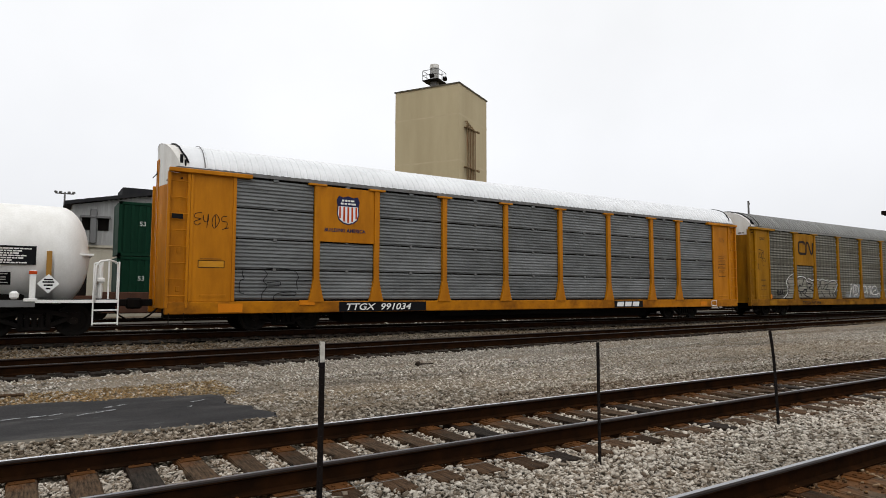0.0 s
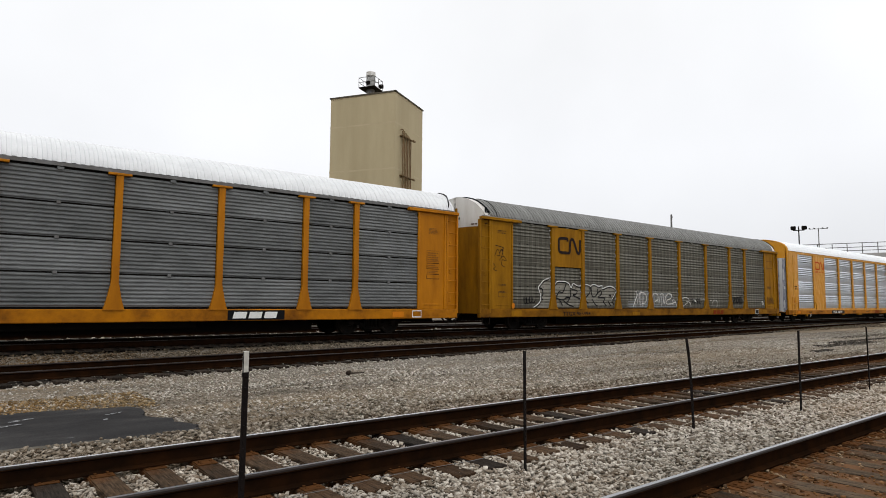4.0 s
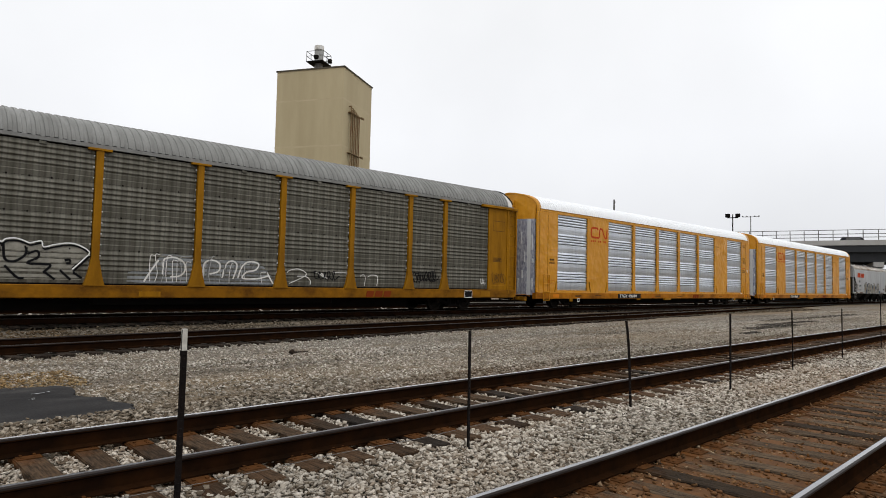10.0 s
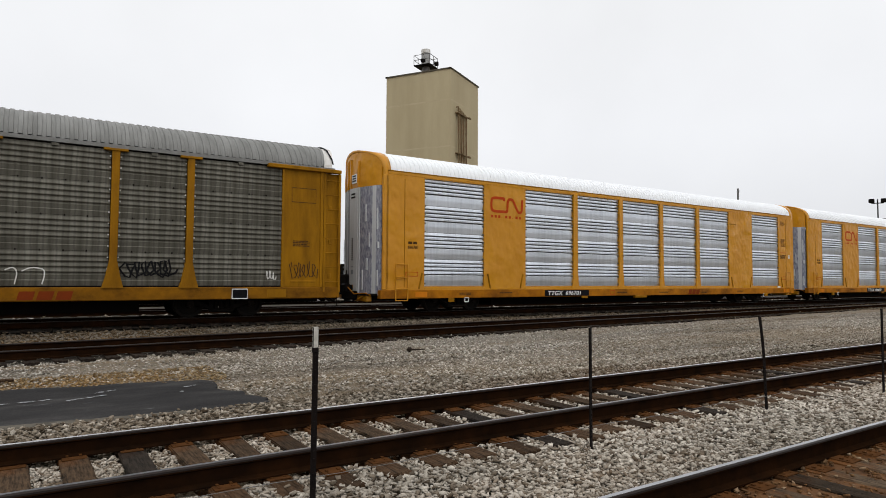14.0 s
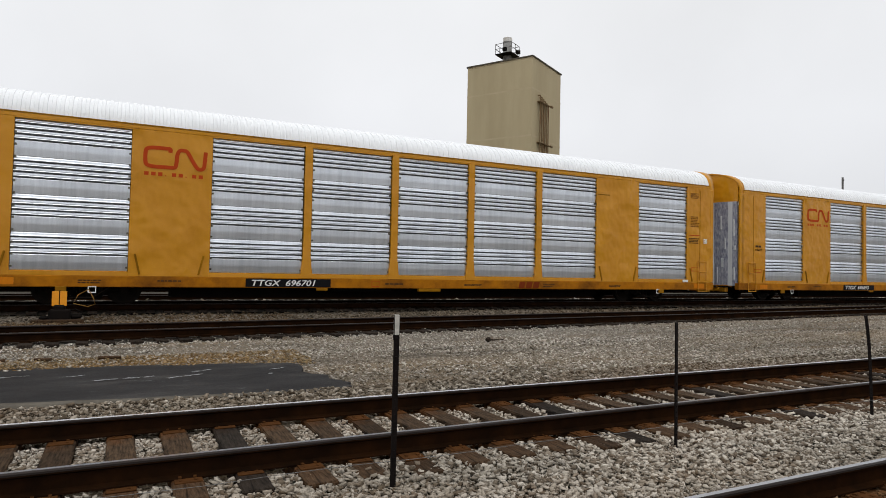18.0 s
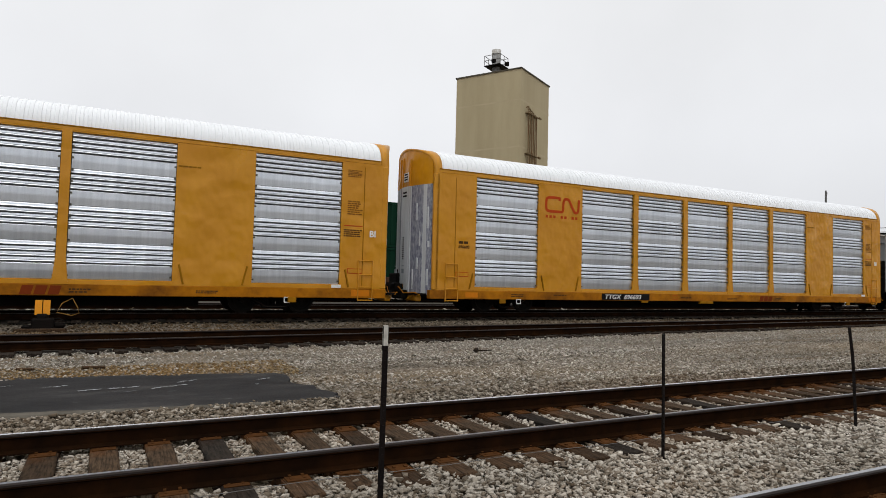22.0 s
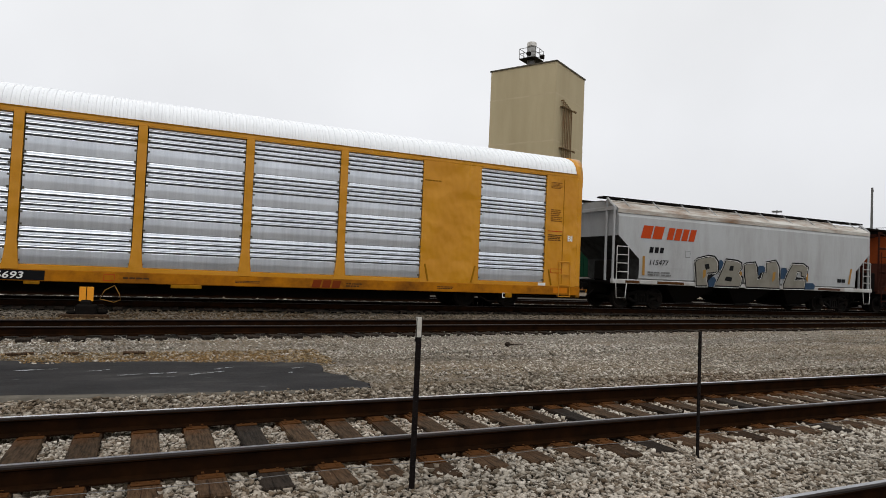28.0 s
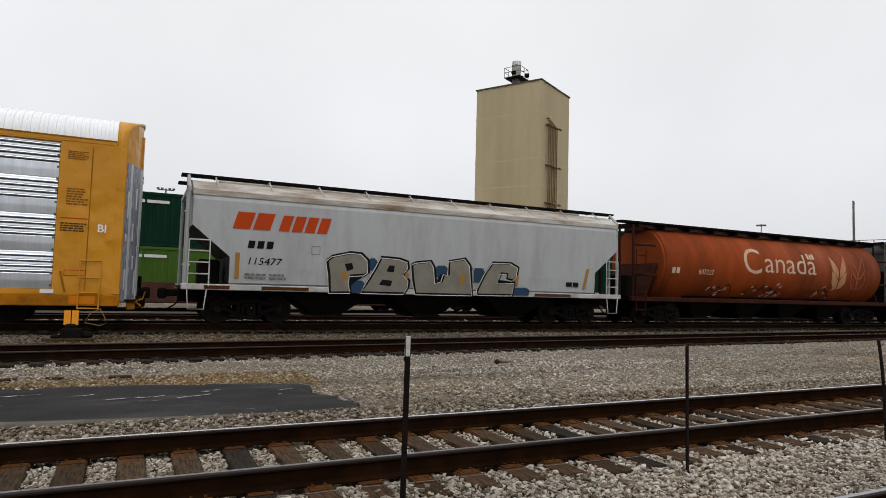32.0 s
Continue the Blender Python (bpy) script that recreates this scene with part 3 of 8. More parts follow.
def rail_mesh(name, x0, x1, head, band=(-0.024, 0.024)):
    """A rail and its head, worn bright along a band of the top."""
    bm = sweep([(y, z - 0.172) for y, z in RAIL_PROFILE], x0, x1, True)
    me = mesh_of(name, bm, "rail_side")
    top = sweep([(-0.036, -0.022), (0.036, -0.022), (0.036, -0.008), (0.026, 0), (band[1], 0.001), (band[0], 0.001), (-0.026, 0), (-0.036, -0.008)], x0, x1, True)
    worn = mesh_of(name + "_head", top, head)
    worn.materials.append(MATS["rail_head_brown"])
    for f in worn.polygons:
        if not (f.normal.z > 0.9 and band[0] < f.center.y < band[1]):
            f.material_index = 1
    return me, worn


def track(name, label, centre, top, slope, x0, x1, tie_x0, tie_x1, rusty, pitch=0.465, head_dull=False, wood="tie_wood", heads=(), black=()):
    """Two rails on wooden ties with plates and spikes; centre is y at x = 0."""
    root = empty(name, label, "railway track", kind="structure")
    root.matrix_basis = pose(0, centre, top, 0, 0, math.degrees(math.atan(slope)))
    me, head = rail_mesh("rail", x0, x1, "rail_head_dull" if head_dull else "rail_head")
    for side in (-0.7535, 0.7535):
        r = part("rail", me, None, root, at=pose(0, side, 0))
        if heads:
            head = rail_mesh("rail", x0, x1, *heads[side > 0])[1]
        part("running_surface", head, None, r, "bright worn steel running surface" if not head_dull else "dull running surface")
    rnd = random.Random(name)
    ties = []
    for v in range(3):
        bm = box(-0.115, 0.115, -1.3, 1.3, -0.36, -0.176, 0.012)
        for q in bm.verts:
            q.co += 0.008 * Vector((rnd.uniform(-1, 1), rnd.uniform(-1, 1), rnd.uniform(-0.6, 0.6)))
        ties.append(mesh_of("tie", bm, wood))
    pb = bmesh.new()
    add_box(pb, -0.098, 0.098, -0.20, 0.20, -0.178, -0.168, 0.003)
    for sx in (-0.055, 0.05):
        for sy in (-0.088, 0.088, 0.15, -0.15):
            add_box(pb, sx - 0.011, sx + 0.011, sy - 0.016, sy + 0.016, -0.168, -0.156 if abs(sy) < 0.1 else -0.163)
    plate = mesh_of("tie_plate", pb, "tie_plate_rust" if rusty else "rail_side")
    charred = mesh_of("tie", box(-0.115, 0.115, -1.3, 1.3, -0.36, -0.176, 0.012), "tie_dark")
    for k in range(int((tie_x1 - tie_x0) / pitch)):
        x = tie_x0 + k * pitch + rnd.uniform(-0.012, 0.012)
        t = part("tie", charred if k in black else ties[rnd.randrange(3)], None, root, at=pose(x, rnd.uniform(-0.07, 0.07), rnd.uniform(-0.012, 0.004), 0, 0, rnd.uniform(-1.2, 1.2)))
        if x < tie_x0 + 30:
            for side in (-0.7535, 0.7535):
                part("tie_plate", plate, None, t, at=pose(0, side, 0.003))
    return root


FENCE_TIES = (-3.682, 0.456)   # first tie, pitch
NEAR_TIES = (-1.0, 0.465)
track("track_near", "rusty rails on weathered wooden ties, nearest the camera", 2.29, 0.19, 0.0, -60, 400, NEAR_TIES[0], 26, True, NEAR_TIES[1], wood="tie_worn", heads=(("rail_head_mid", (-0.020, 0.020)), ("rail_head_mid", (-0.016, 0.025))))
track("track_fence", "worn bright rails on brown wooden ties in pale ballast", 5.94, 0.23, 0.0, -80, 400, FENCE_TIES[0], 45, True, FENCE_TIES[1], heads=(("rail_head", (-0.012, 0.025)), ("rail_head_bright", (-0.022, 0.025))), black=(10, 18, 24, 33))
track("track_switch", "dull dark rails of a side track that joins the next", 15.15, 0.30, 0.066, -90, 78, -12, 40, False, head_dull=True, wood="tie_dark")
track("track_yard", "yard track in pale gravel beyond the train", 28.5, 0.37, 0.0, -150, 300, -14, 50, False, pitch=0.58, head_dull=True, wood="tie_dark")
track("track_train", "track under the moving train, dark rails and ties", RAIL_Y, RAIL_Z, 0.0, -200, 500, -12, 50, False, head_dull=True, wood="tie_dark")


def stones(name, label, count, x0, x1, y0, y1, size, seed, skip=(), falloff=0.0, zoff=0.0, material="ballast_stone", cheap=False, lift=0.8, ties=()):
    """Loose crushed stone as angular broken lumps."""
    rng = np.random.default_rng(seed)
    base = np.array([(-1, -1, -1), (1, -1, -1), (1, 1, -1), (-1, 1, -1), (-1, -1, 1), (1, -1, 1), (1, 1, 1), (-1, 1, 1)]) * 0.62
    tris = np.array([(0, 2, 1), (0, 3, 2), (4, 5, 6), (4, 6, 7), (0, 1, 5), (0, 5, 4), (1, 2, 6), (1, 6, 5), (2, 3, 7), (2, 7, 6), (3, 0, 4), (3, 4, 7)])
    if cheap:
        base = np.array([(1, 0, 0), (-1, 0, 0), (0, 1, 0), (0, -1, 0), (0.35, 0.2, 0.8), (-0.3, -0.2, -0.8)]) * 1.05
        tris = np.array([(0, 2, 4), (2, 1, 4), (1, 3, 4), (3, 0, 4), (2, 0, 5), (1, 2, 5), (3, 1, 5), (0, 3, 5)])
    nv = len(base)
    px = x0 + (x1 - x0) * (rng.random(count) ** (1 + falloff))
    py = y0 + (y1 - y0) * rng.random(count)
    keep = np.ones(count, bool)
    for a, b, lo, hi in skip:
        keep &= ~((px > a) & (px < b) & (py > lo) & (py < hi))
    if ties:
        first, pitch, lo, hi, strays = ties
        off = np.abs((px - first + 0.5 * pitch) % pitch - 0.5 * pitch)
        keep &= ~((off < 0.118) & (py > lo) & (py < hi) & (rng.random(count) > strays))
    px, py = px[keep], py[keep]
    n = len(px)
    s = size * (0.45 + 0.8 * rng.random(n) ** 1.7)
    shape = rng.uniform(0.55, 1.15, (n, 1, 3)) * np.array([1.4, 0.95, 0.56])
    v = (base[None] + rng.uniform(-0.42, 0.42, (n, nv, 3))) * shape * s[:, None, None] * 0.62
    a, b = rng.uniform(0, 2 * np.pi, n), rng.uniform(-0.65, 0.65, n)
    ca, sa, cb, sb = np.cos(a), np.sin(a), np.cos(b), np.sin(b)
    x = v[:, :, 0] * cb[:, None] + v[:, :, 2] * sb[:, None]
    z = -v[:, :, 0] * sb[:, None] + v[:, :, 2] * cb[:, None]
    y = v[:, :, 1]
    gz = np.interp(py, [9.5, 13.0, 16.5, 18.9, 19.4, 21.9, 23.0], [0, 0.08, 0.12, 0.22, 0.29, 0.29, 0.16])
    v = np.stack([x * ca[:, None] - y * sa[:, None] + px[:, None], x * sa[:, None] + y * ca[:, None] + py[:, None], z + gz[:, None] + zoff + ((rng.random(n) - 0.3) * lift * s)[:, None]], 2)
    faces = (tris[None] + nv * np.arange(n)[:, None, None]).reshape(-1, 3)
    me = bpy.data.meshes.new(name)
    me.vertices.add(nv * n)
    me.vertices.foreach_set("co", v.astype(np.float32).ravel())
    me.loops.add(faces.size)
    me.loops.foreach_set("vertex_index", faces.astype(np.int32).ravel())
    me.polygons.add(len(faces))
    me.polygons.foreach_set("loop_start", (3 * np.arange(len(faces))).astype(np.int32))
    me.update(calc_edges=True)
    me.materials.append(MATS[material])
    return tagged(new(name, me), label, "ballast stones", kind="stuff")


stones("ballast_bed", "pale grey crushed ballast stone between the tracks", 88000, -3.5, 20, 3.15, 5.1, 0.045, 5, (), 0.55, 0.012, ties=(*FENCE_TIES, 4.72, 5.3, 0.12))
stones("ballast_bed_far", "pale grey crushed ballast stone farther along the tracks", 12000, 19.5, 48, 3.15, 5.1, 0.06, 35, (), 0.4, 0.008, "ballast_stone", True)
stones("ballast_shoulder", "tan crushed stone along the fence track's far side", 36000, -3.5, 26, 6.79, 8.45, 0.052, 25, (), 0.5, 0.0, "crib_stone", ties=(*FENCE_TIES, 6.5, 7.0, 0.2))
stones("ballast_cribs", "brownish crushed stone between the ties", 46000, -3.5, 24, 5.28, 6.6, 0.040, 15, (), 0.55, 0.006, "ballast_stone", lift=0.6, ties=(*FENCE_TIES, 5.0, 7.0, 0.02))
stones("ballast_beyond", "loose crushed stone past the fence track", 98000, -7, 62, 7.9, 12.3, 0.044, 6, [(-8, -1.8, 8.6, 11.7), (-1.9, 0.5, 8.5, 11.2), (0.4, 1.7, 8.4, 10.95), (1.6, 2.5, 8.4, 10.7), (2.4, 2.75, 8.5, 9.6)], 0.75, -0.03, "yard_stone", True)
stones("ballast_band", "grey crushed stone along the side track", 52000, -7, 66, 11.7, 15.0, 0.042, 26, [(-8, -1.8, 8.6, 11.75)], 0.6, -0.03, "band_stone", True)
stones("ballast_tan", "sandy ochre stone behind the asphalt patch", 12000, -7, 2.9, 10.6, 12.2, 0.04, 27, [(-8, -1.8, 8.6, 11.7), (-1.9, 0.5, 8.5, 11.25), (0.4, 1.7, 8.4, 11.0), (1.6, 2.6, 8.4, 10.75)], 0.0, -0.015, "tan_stone", True)
stones("ballast_train_track", "grey stone beside the train's track", 26000, -12, 60, 16.3, 19.3, 0.07, 7, (), 0.4, -0.03, "track_stone", True)
stones("ballast_earthy", "rust-brown earth and stone between the side track's rails", 12000, -12, 26, 15.6, 17.9, 0.06, 17, (), 0.2, -0.01, "earth_stone", True, 0.3)
for cx, cy, wx, wy, seed in ((31.0, 10.4, 3.0, 0.3, 31), (44.0, 12.2, 9.0, 0.35, 32), (25.8, 9.5, 0.8, 0.12, 33), (35.0, 11.0, 4.0, 0.2, 34)):
    stones("ballast_stain", "oil-blackened stone on the open yard", 1500, cx - wx, cx + wx, cy - wy, cy + wy, 0.05, seed, (), 0.0, -0.01, "ballast_dark", True, 0.5)
stones("ballast_yard", "pale loose stone beyond the train", 14000, -14, 60, 22.2, 27.6, 0.11, 9, (), 0.3, -0.03, "yard_stone", True)
stones("ballast_near_track", "brown stone between the nearest rails", 15000, 0.5, 18, 0.9, 3.35, 0.038, 8, (), 0.6, -0.005, "ballast_rusty", ties=(*NEAR_TIES, 0.9, 3.4, 0.12))


def fence_post(x, y, height, lean_x, lean_y, white=False, bend=0.0):
    """A steel T-post: flange and stem with small studs, some bent."""
    root = empty("fence_post", "white-topped black steel T-post in ballast" if white else "thin black steel T-post standing in ballast", "fence post", "fence posts along the track",
                 pose(x, y, -0.08, lean_y, lean_x, random.Random(x).uniform(-20, 20)))
    h = height + 0.08

    def bent(bm):
        for v in bm.verts:
            v.co.x += bend * max(0, v.co.z / h - 0.55) ** 2 * 4
        return bm
    tee = [(-0.022, -0.004), (0.022, -0.004), (0.022, 0.004), (0.004, 0.004), (0.004, 0.018), (-0.004, 0.018), (-0.004, 0.004), (-0.022, 0.004)]
    bm = bmesh.new()
    n = 8
    rings = [[bm.verts.new((px, py, h * k / n)) for px, py in tee] for k in range(n + 1)]
    for ra, rb in zip(rings[:-1], rings[1:]):
        for i in range(8):
            bm.faces.new((ra[i], ra[(i + 1) % 8], rb[(i + 1) % 8], rb[i]))
    bm.faces.new(rings[-1])
    part("stem", bent(bm), "post_black", root)
    sb = bmesh.new()
    z = 0.2
    while z < h - (0.2 if white else 0.04):
        add_box(sb, -0.008, 0.008, -0.010, -0.004, z, z + 0.02)
        z += 0.054
    tagged(part("studs", bent(sb), "post_black", root), kind="stuff")
    if white:
        part("painted_top", box(-0.0185, 0.0185, -0.006, 0.019, h - 0.15, h + 0.003, 0.002), "post_white", root, "white painted top")
        part("clamp", box(-0.023, 0.023, -0.010, 0.026, h - 0.19, h - 0.145, 0.008), "post_black", root)
    return root


fence_post(1.81, 4.45, 1.315, 0.3, 0, True)
fence_post(4.73, 4.45, 1.20, -0.4, 0)
fence_post(8.00, 4.50, 1.22, -2.6, 0, bend=-0.05)
fence_post(10.62, 4.20, 1.28, 0.2, 0)
fence_post(14.40, 4.44, 1.27, -2.5, 0, bend=-0.06)
fence_post(18.05, 4.45, 1.25, -0.8, 0, bend=-0.03)
fence_post(22.0, 4.45, 1.5, 0.6, 0)
fence_post(25.7, 4.45, 1.28, 0.2, 0)


def track_bed(name, label, centre, half, z, x0, x1, turn=0.0, material="bed_dark"):
    bm = bmesh.new()
    n = 60
    rnd = random.Random(name)
    a = [bm.verts.new((x0 + (x1 - x0) * k / n, -half + rnd.uniform(-0.15, 0.15), z - 0.03)) for k in range(n + 1)]
    b = [bm.verts.new((x0 + (x1 - x0) * k / n, 0, z)) for k in range(n + 1)]
    c = [bm.verts.new((x0 + (x1 - x0) * k / n, half + rnd.uniform(-0.15, 0.15), z - 0.03)) for k in range(n + 1)]
    for k in range(n):
        bm.faces.new((a[k], a[k + 1], b[k + 1], b[k]))
        bm.faces.new((b[k], b[k + 1], c[k + 1], c[k]))
    ob = part(name, bm, material, at=pose(0, centre, 0, 0, 0, turn))
    return tagged(ob, label, "track bed", kind="structure")


track_bed("track_bed_train", "near-black stone bed under the train", RAIL_Y, 1.45, 0.315, -120, 240)
track_bed("track_bed_switch", "dark stone bed of the side track", 15.15, 0.98, 0.115, -60, 70, math.degrees(math.atan(0.066)))
track_bed("track_bed_near", "rust-brown stone bed of the nearest track", 2.29, 1.3, 0.0, -30, 90, 0, "bed_rusty")
track_bed("track_bed_yard", "grey stone yard beyond the train", 29.5, 6.8, 0.175, -90, 200, 0, "bed_yard")

# ---- the train: wheels and trucks ----
WHEEL_R = 0.42
WHEELSETS = []


def wheelset_mesh():
    bm = bmesh.new()
    for s in (-1, 1):
        y = 0.745 * s
        prof = [(0.0, -0.09), (0.10, -0.09), (0.11, -0.05), (0.30, -0.03), (0.345, -0.065), (WHEEL_R, -0.065), (WHEEL_R, 0.03), (WHEEL_R + 0.026, 0.04), (WHEEL_R + 0.026, 0.065), (0.345, 0.065), (0.30, 0.03), (0.10, 0.05), (0.0, 0.05)]
        n = 28
        rings = []
        for k in range(n):
            a = 2 * math.pi * k / n
            rings.append([bm.verts.new((r * math.cos(a), y - s * o, r * math.sin(a))) for r, o in prof])
        for k in range(n):
            a, b = rings[k], rings[(k + 1) % n]
            for i in range(len(prof) - 1):
                bm.faces.new((a[i], a[i + 1], b[i + 1], b[i]))
    add_rod(bm, (0, -0.98, 0), (0, 0.98, 0), 0.08, 12)
    for s in (-1, 1):
        add_rod(bm, (0, 0.93 * s, 0), (0, 1.05 * s, 0), 0.11, 6)
        for k in range(3):
            a = 2.1 * k
            add_box(bm, 0.06 * math.cos(a) - 0.018, 0.06 * math.cos(a) + 0.018, 1.04 * s, 1.07 * s, 0.06 * math.sin(a) - 0.018, 0.06 * math.sin(a) + 0.018)
    bmesh.ops.remove_doubles(bm, verts=bm.verts, dist=0.0004)
    bmesh.ops.recalc_face_normals(bm, faces=bm.faces)
    return mesh_of("wheelset", bm, "wheel_steel")


WHEELSET = wheelset_mesh()


def side_frame_mesh():
    bm = bmesh.new()
    y0, y1 = -0.07, 0.07
    for k in (-1, 1):
        add_box(bm, k * 0.89 - 0.17, k * 0.89 + 0.17, y0, y1, 0.36, 0.64, 0.03)
        add_box(bm, 0, 0.66, y0, y1, -0.07, 0.07, 0.02, Matrix.Translation((k * 0.28, 0, 0.66)) @ pose(0, 0, 0, 0, 12 if k > 0 else 168, 0))
        add_box(bm, 0, 0.64, y0, y1, -0.06, 0.06, 0.02, Matrix.Translation((k * 0.25, 0, 0.26)) @ pose(0, 0, 0, 0, -22 if k > 0 else 202, 0))
        add_box(bm, k * 0.31 - 0.06, k * 0.31 + 0.06, y0, y1, 0.20, 0.72, 0.015)
    add_box(bm, -0.36, 0.36, y0, y1, 0.16, 0.27, 0.03)
    add_box(bm, -0.36, 0.36, y0, y1, 0.62, 0.74, 0.03)
    for k in (-0.16, 0.0, 0.16):
        add_rod(bm, (k, 0, 0.25), (k, 0, 0.54), 0.068, 10)
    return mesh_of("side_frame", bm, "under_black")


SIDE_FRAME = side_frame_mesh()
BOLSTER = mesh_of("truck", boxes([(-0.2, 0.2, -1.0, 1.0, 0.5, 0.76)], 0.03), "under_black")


def add_trucks(car, centres, store=None):
    store = WHEELSETS if store is None else store
    for x in centres:
        t = part("truck", BOLSTER, None, car, at=pose(x, 0, 0))
        for y in (-0.97, 0.97):
            part("side_frame", SIDE_FRAME, None, t, at=pose(0, y, 0))
        for k in (-0.89, 0.89):
            store.append((part("wheelset", WHEELSET, None, t, at=pose(k, 0, WHEEL_R)), k))


def coupler(car, x, way):
    bm = bmesh.new()
    add_box(bm, min(x, x + way * 0.55), max(x, x + way * 0.55), -0.09, 0.09, 0.78, 0.98, 0.02)
    add_box(bm, x + way * 0.42 - 0.13, x + way * 0.42 + 0.13, -0.16, 0.17, 0.70, 1.02, 0.05)
    part("coupler", bm, "under_black", car)
    part("air_hose", path_rod([(x - way * 0.1, -0.32, 0.72), (x + way * 0.1, -0.34, 0.52), (x + way * 0.32, -0.28, 0.38), (x + way * 0.5, -0.2, 0.42)], 0.028), "under_black", car)


def ladder(car, x0, x1, y, z0, z1, rungs, material, name="ladder"):
    bm = rods([((x0, y, z0), (x0, y, z1)), ((x1, y, z0), (x1, y, z1))], 0.022, 6)
    for k in range(rungs):
        z = z0 + (z1 - z0) * (k + 0.5) / rungs
        add_rod(bm, (x0, y - 0.03, z), (x1, y - 0.03, z), 0.014, 6)
    return part(name, bm, material, car)


def corrugated(x0, x1, z0, z1, ridges, depth, y):
    """A pressed sheet with level ridges."""
    prof = [(y, z0)]
    step = (z1 - z0) / max(1, ridges)
    for k in range(ridges):
        a = z0 + k * step
        prof += [(y, a + 0.12 * step), (y - depth, a + 0.38 * step), (y - depth, a + 0.62 * step), (y, a + 0.88 * step)]
    prof.append((y, z1))
    return sweep(prof, x0, x1)


def louvred_sheet(x0, x1, z0, z1, y, material, lip=0.050, recess="slot_shade"):
    """A pressed sheet: four lipped louvres with a narrow slot under each, coloured dark for its shade, above a flat
    band with a soft fold.
    """
    h = z1 - z0
    prof = [(y + 0.002, z0), (y - 0.002, z0 + 0.012 * h), (y - 0.010, z0 + 0.12 * h), (y - 0.016, z0 + 0.20 * h), (y - 0.018, z0 + 0.24 * h), (y - 0.022, z0 + 0.40 * h), (y - 0.010, z0 + 0.424 * h)]
    zs = [z0 + h * (0.425 + 0.143 * k) for k in range(4)]
    for a in zs:
        prof += [(y + 0.004, a), (y + 0.004, a + 0.018 * h), (y - 0.9 * lip, a + 0.026 * h), (y - lip, a + 0.045 * h), (y - 0.86 * lip, a + 0.058 * h), (y - 0.30 * lip, a + 0.082 * h), (y - 0.16 * lip, a + 0.120 * h), (y, a + 0.142 * h)]
    prof.append((y, z1))
    bm = sweep(prof, x0, x1)
    me = mesh_of("side_sheet", bm, material)
    # shade under each lip, put into the colour of the recess faces
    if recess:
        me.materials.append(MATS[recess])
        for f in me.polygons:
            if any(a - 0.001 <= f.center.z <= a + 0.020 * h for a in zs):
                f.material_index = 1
    return me


def ridged_sheet(x0, x1, z0, z1, y, material):
    """A worn sheet with low ridges in its upper half and one broad fold below."""
    h = z1 - z0
    prof = [(y, z0), (y - 0.004, z0 + 0.02 * h), (y - 0.030, z0 + 0.15 * h), (y - 0.010, z0 + 0.175 * h), (y - 0.036, z0 + 0.31 * h), (y - 0.002, z0 + 0.335 * h)]
    for k in range(4):
        a = z0 + h * (0.36 + 0.157 * k)
        prof += [(y, a), (y - 0.036, a + 0.04 * h), (y - 0.036, a + 0.055 * h), (y, a + 0.13 * h)]
    prof.append((y, z1))
    return sweep(prof, x0, x1)


ROOF_ARC = [(-1.52, 4.80), (-1.50, 4.98), (-1.43, 5.17), (-1.27, 5.36), (-1.02, 5.51), (-0.70, 5.62), (-0.35, 5.69), (0, 5.72), (0.35, 5.69), (0.70, 5.62), (1.02, 5.51), (1.27, 5.36), (1.43, 5.17), (1.50, 4.98), (1.52, 4.80)]


OLD_HALF = [(-1.53, 4.80), (-1.50, 4.92), (-1.40, 5.07), (-1.21, 5.28), (-0.96, 5.46), (-0.67, 5.59), (-0.35, 5.67)]
OLD_ARC = OLD_HALF + [(0, 5.70)] + [(-y, z) for y, z in OLD_HALF[::-1]]


def old_height(y):
    return float(np.interp(y, [p[0] for p in OLD_ARC], [p[1] for p in OLD_ARC]))


def raked(z, amount=0.30):
    """How far the old roof's end edge leans back at height z."""
    return amount * max(0.0, 1 - (z - 4.80) / 0.9)


def roof_mesh(x0, x1, pitch, depth, low=0.0, arc=None, rake=0.0):
    """An arched sheet roof with ribs across it; its ends may lean back towards the eaves."""
    bm = bmesh.new()
    arc = arc or ROOF_ARC

    def arch(at, lift):
        near, far = max(0.0, 1 - (at - x0) / 1.2), max(0.0, 1 - (x1 - at) / 1.2)
        return [bm.verts.new((at + (near - far) * raked(z, rake), y * (1 + lift / 1.6), z + low + lift)) for y, z in arc]
    x, last = x0, arch(x0, 0.0)
    while x < x1 - 0.35 * pitch:
        for v, q in ((0.42, 0.0), (0.50, depth), (0.92, depth), (1.0, 0.0)):
            row = arch(x + v * pitch, q)
            for i in range(len(arc) - 1):
                bm.faces.new((last[i + 1], row[i + 1], row[i], last[i])).smooth = True
                bm.edges.get((row[i], row[i + 1])).smooth = False
            last = row
        x += pitch
    if sum(f.normal.z for f in bm.faces if not f.normal_update()) < 0:
        bmesh.ops.reverse_faces(bm, faces=bm.faces[:])
    return bm


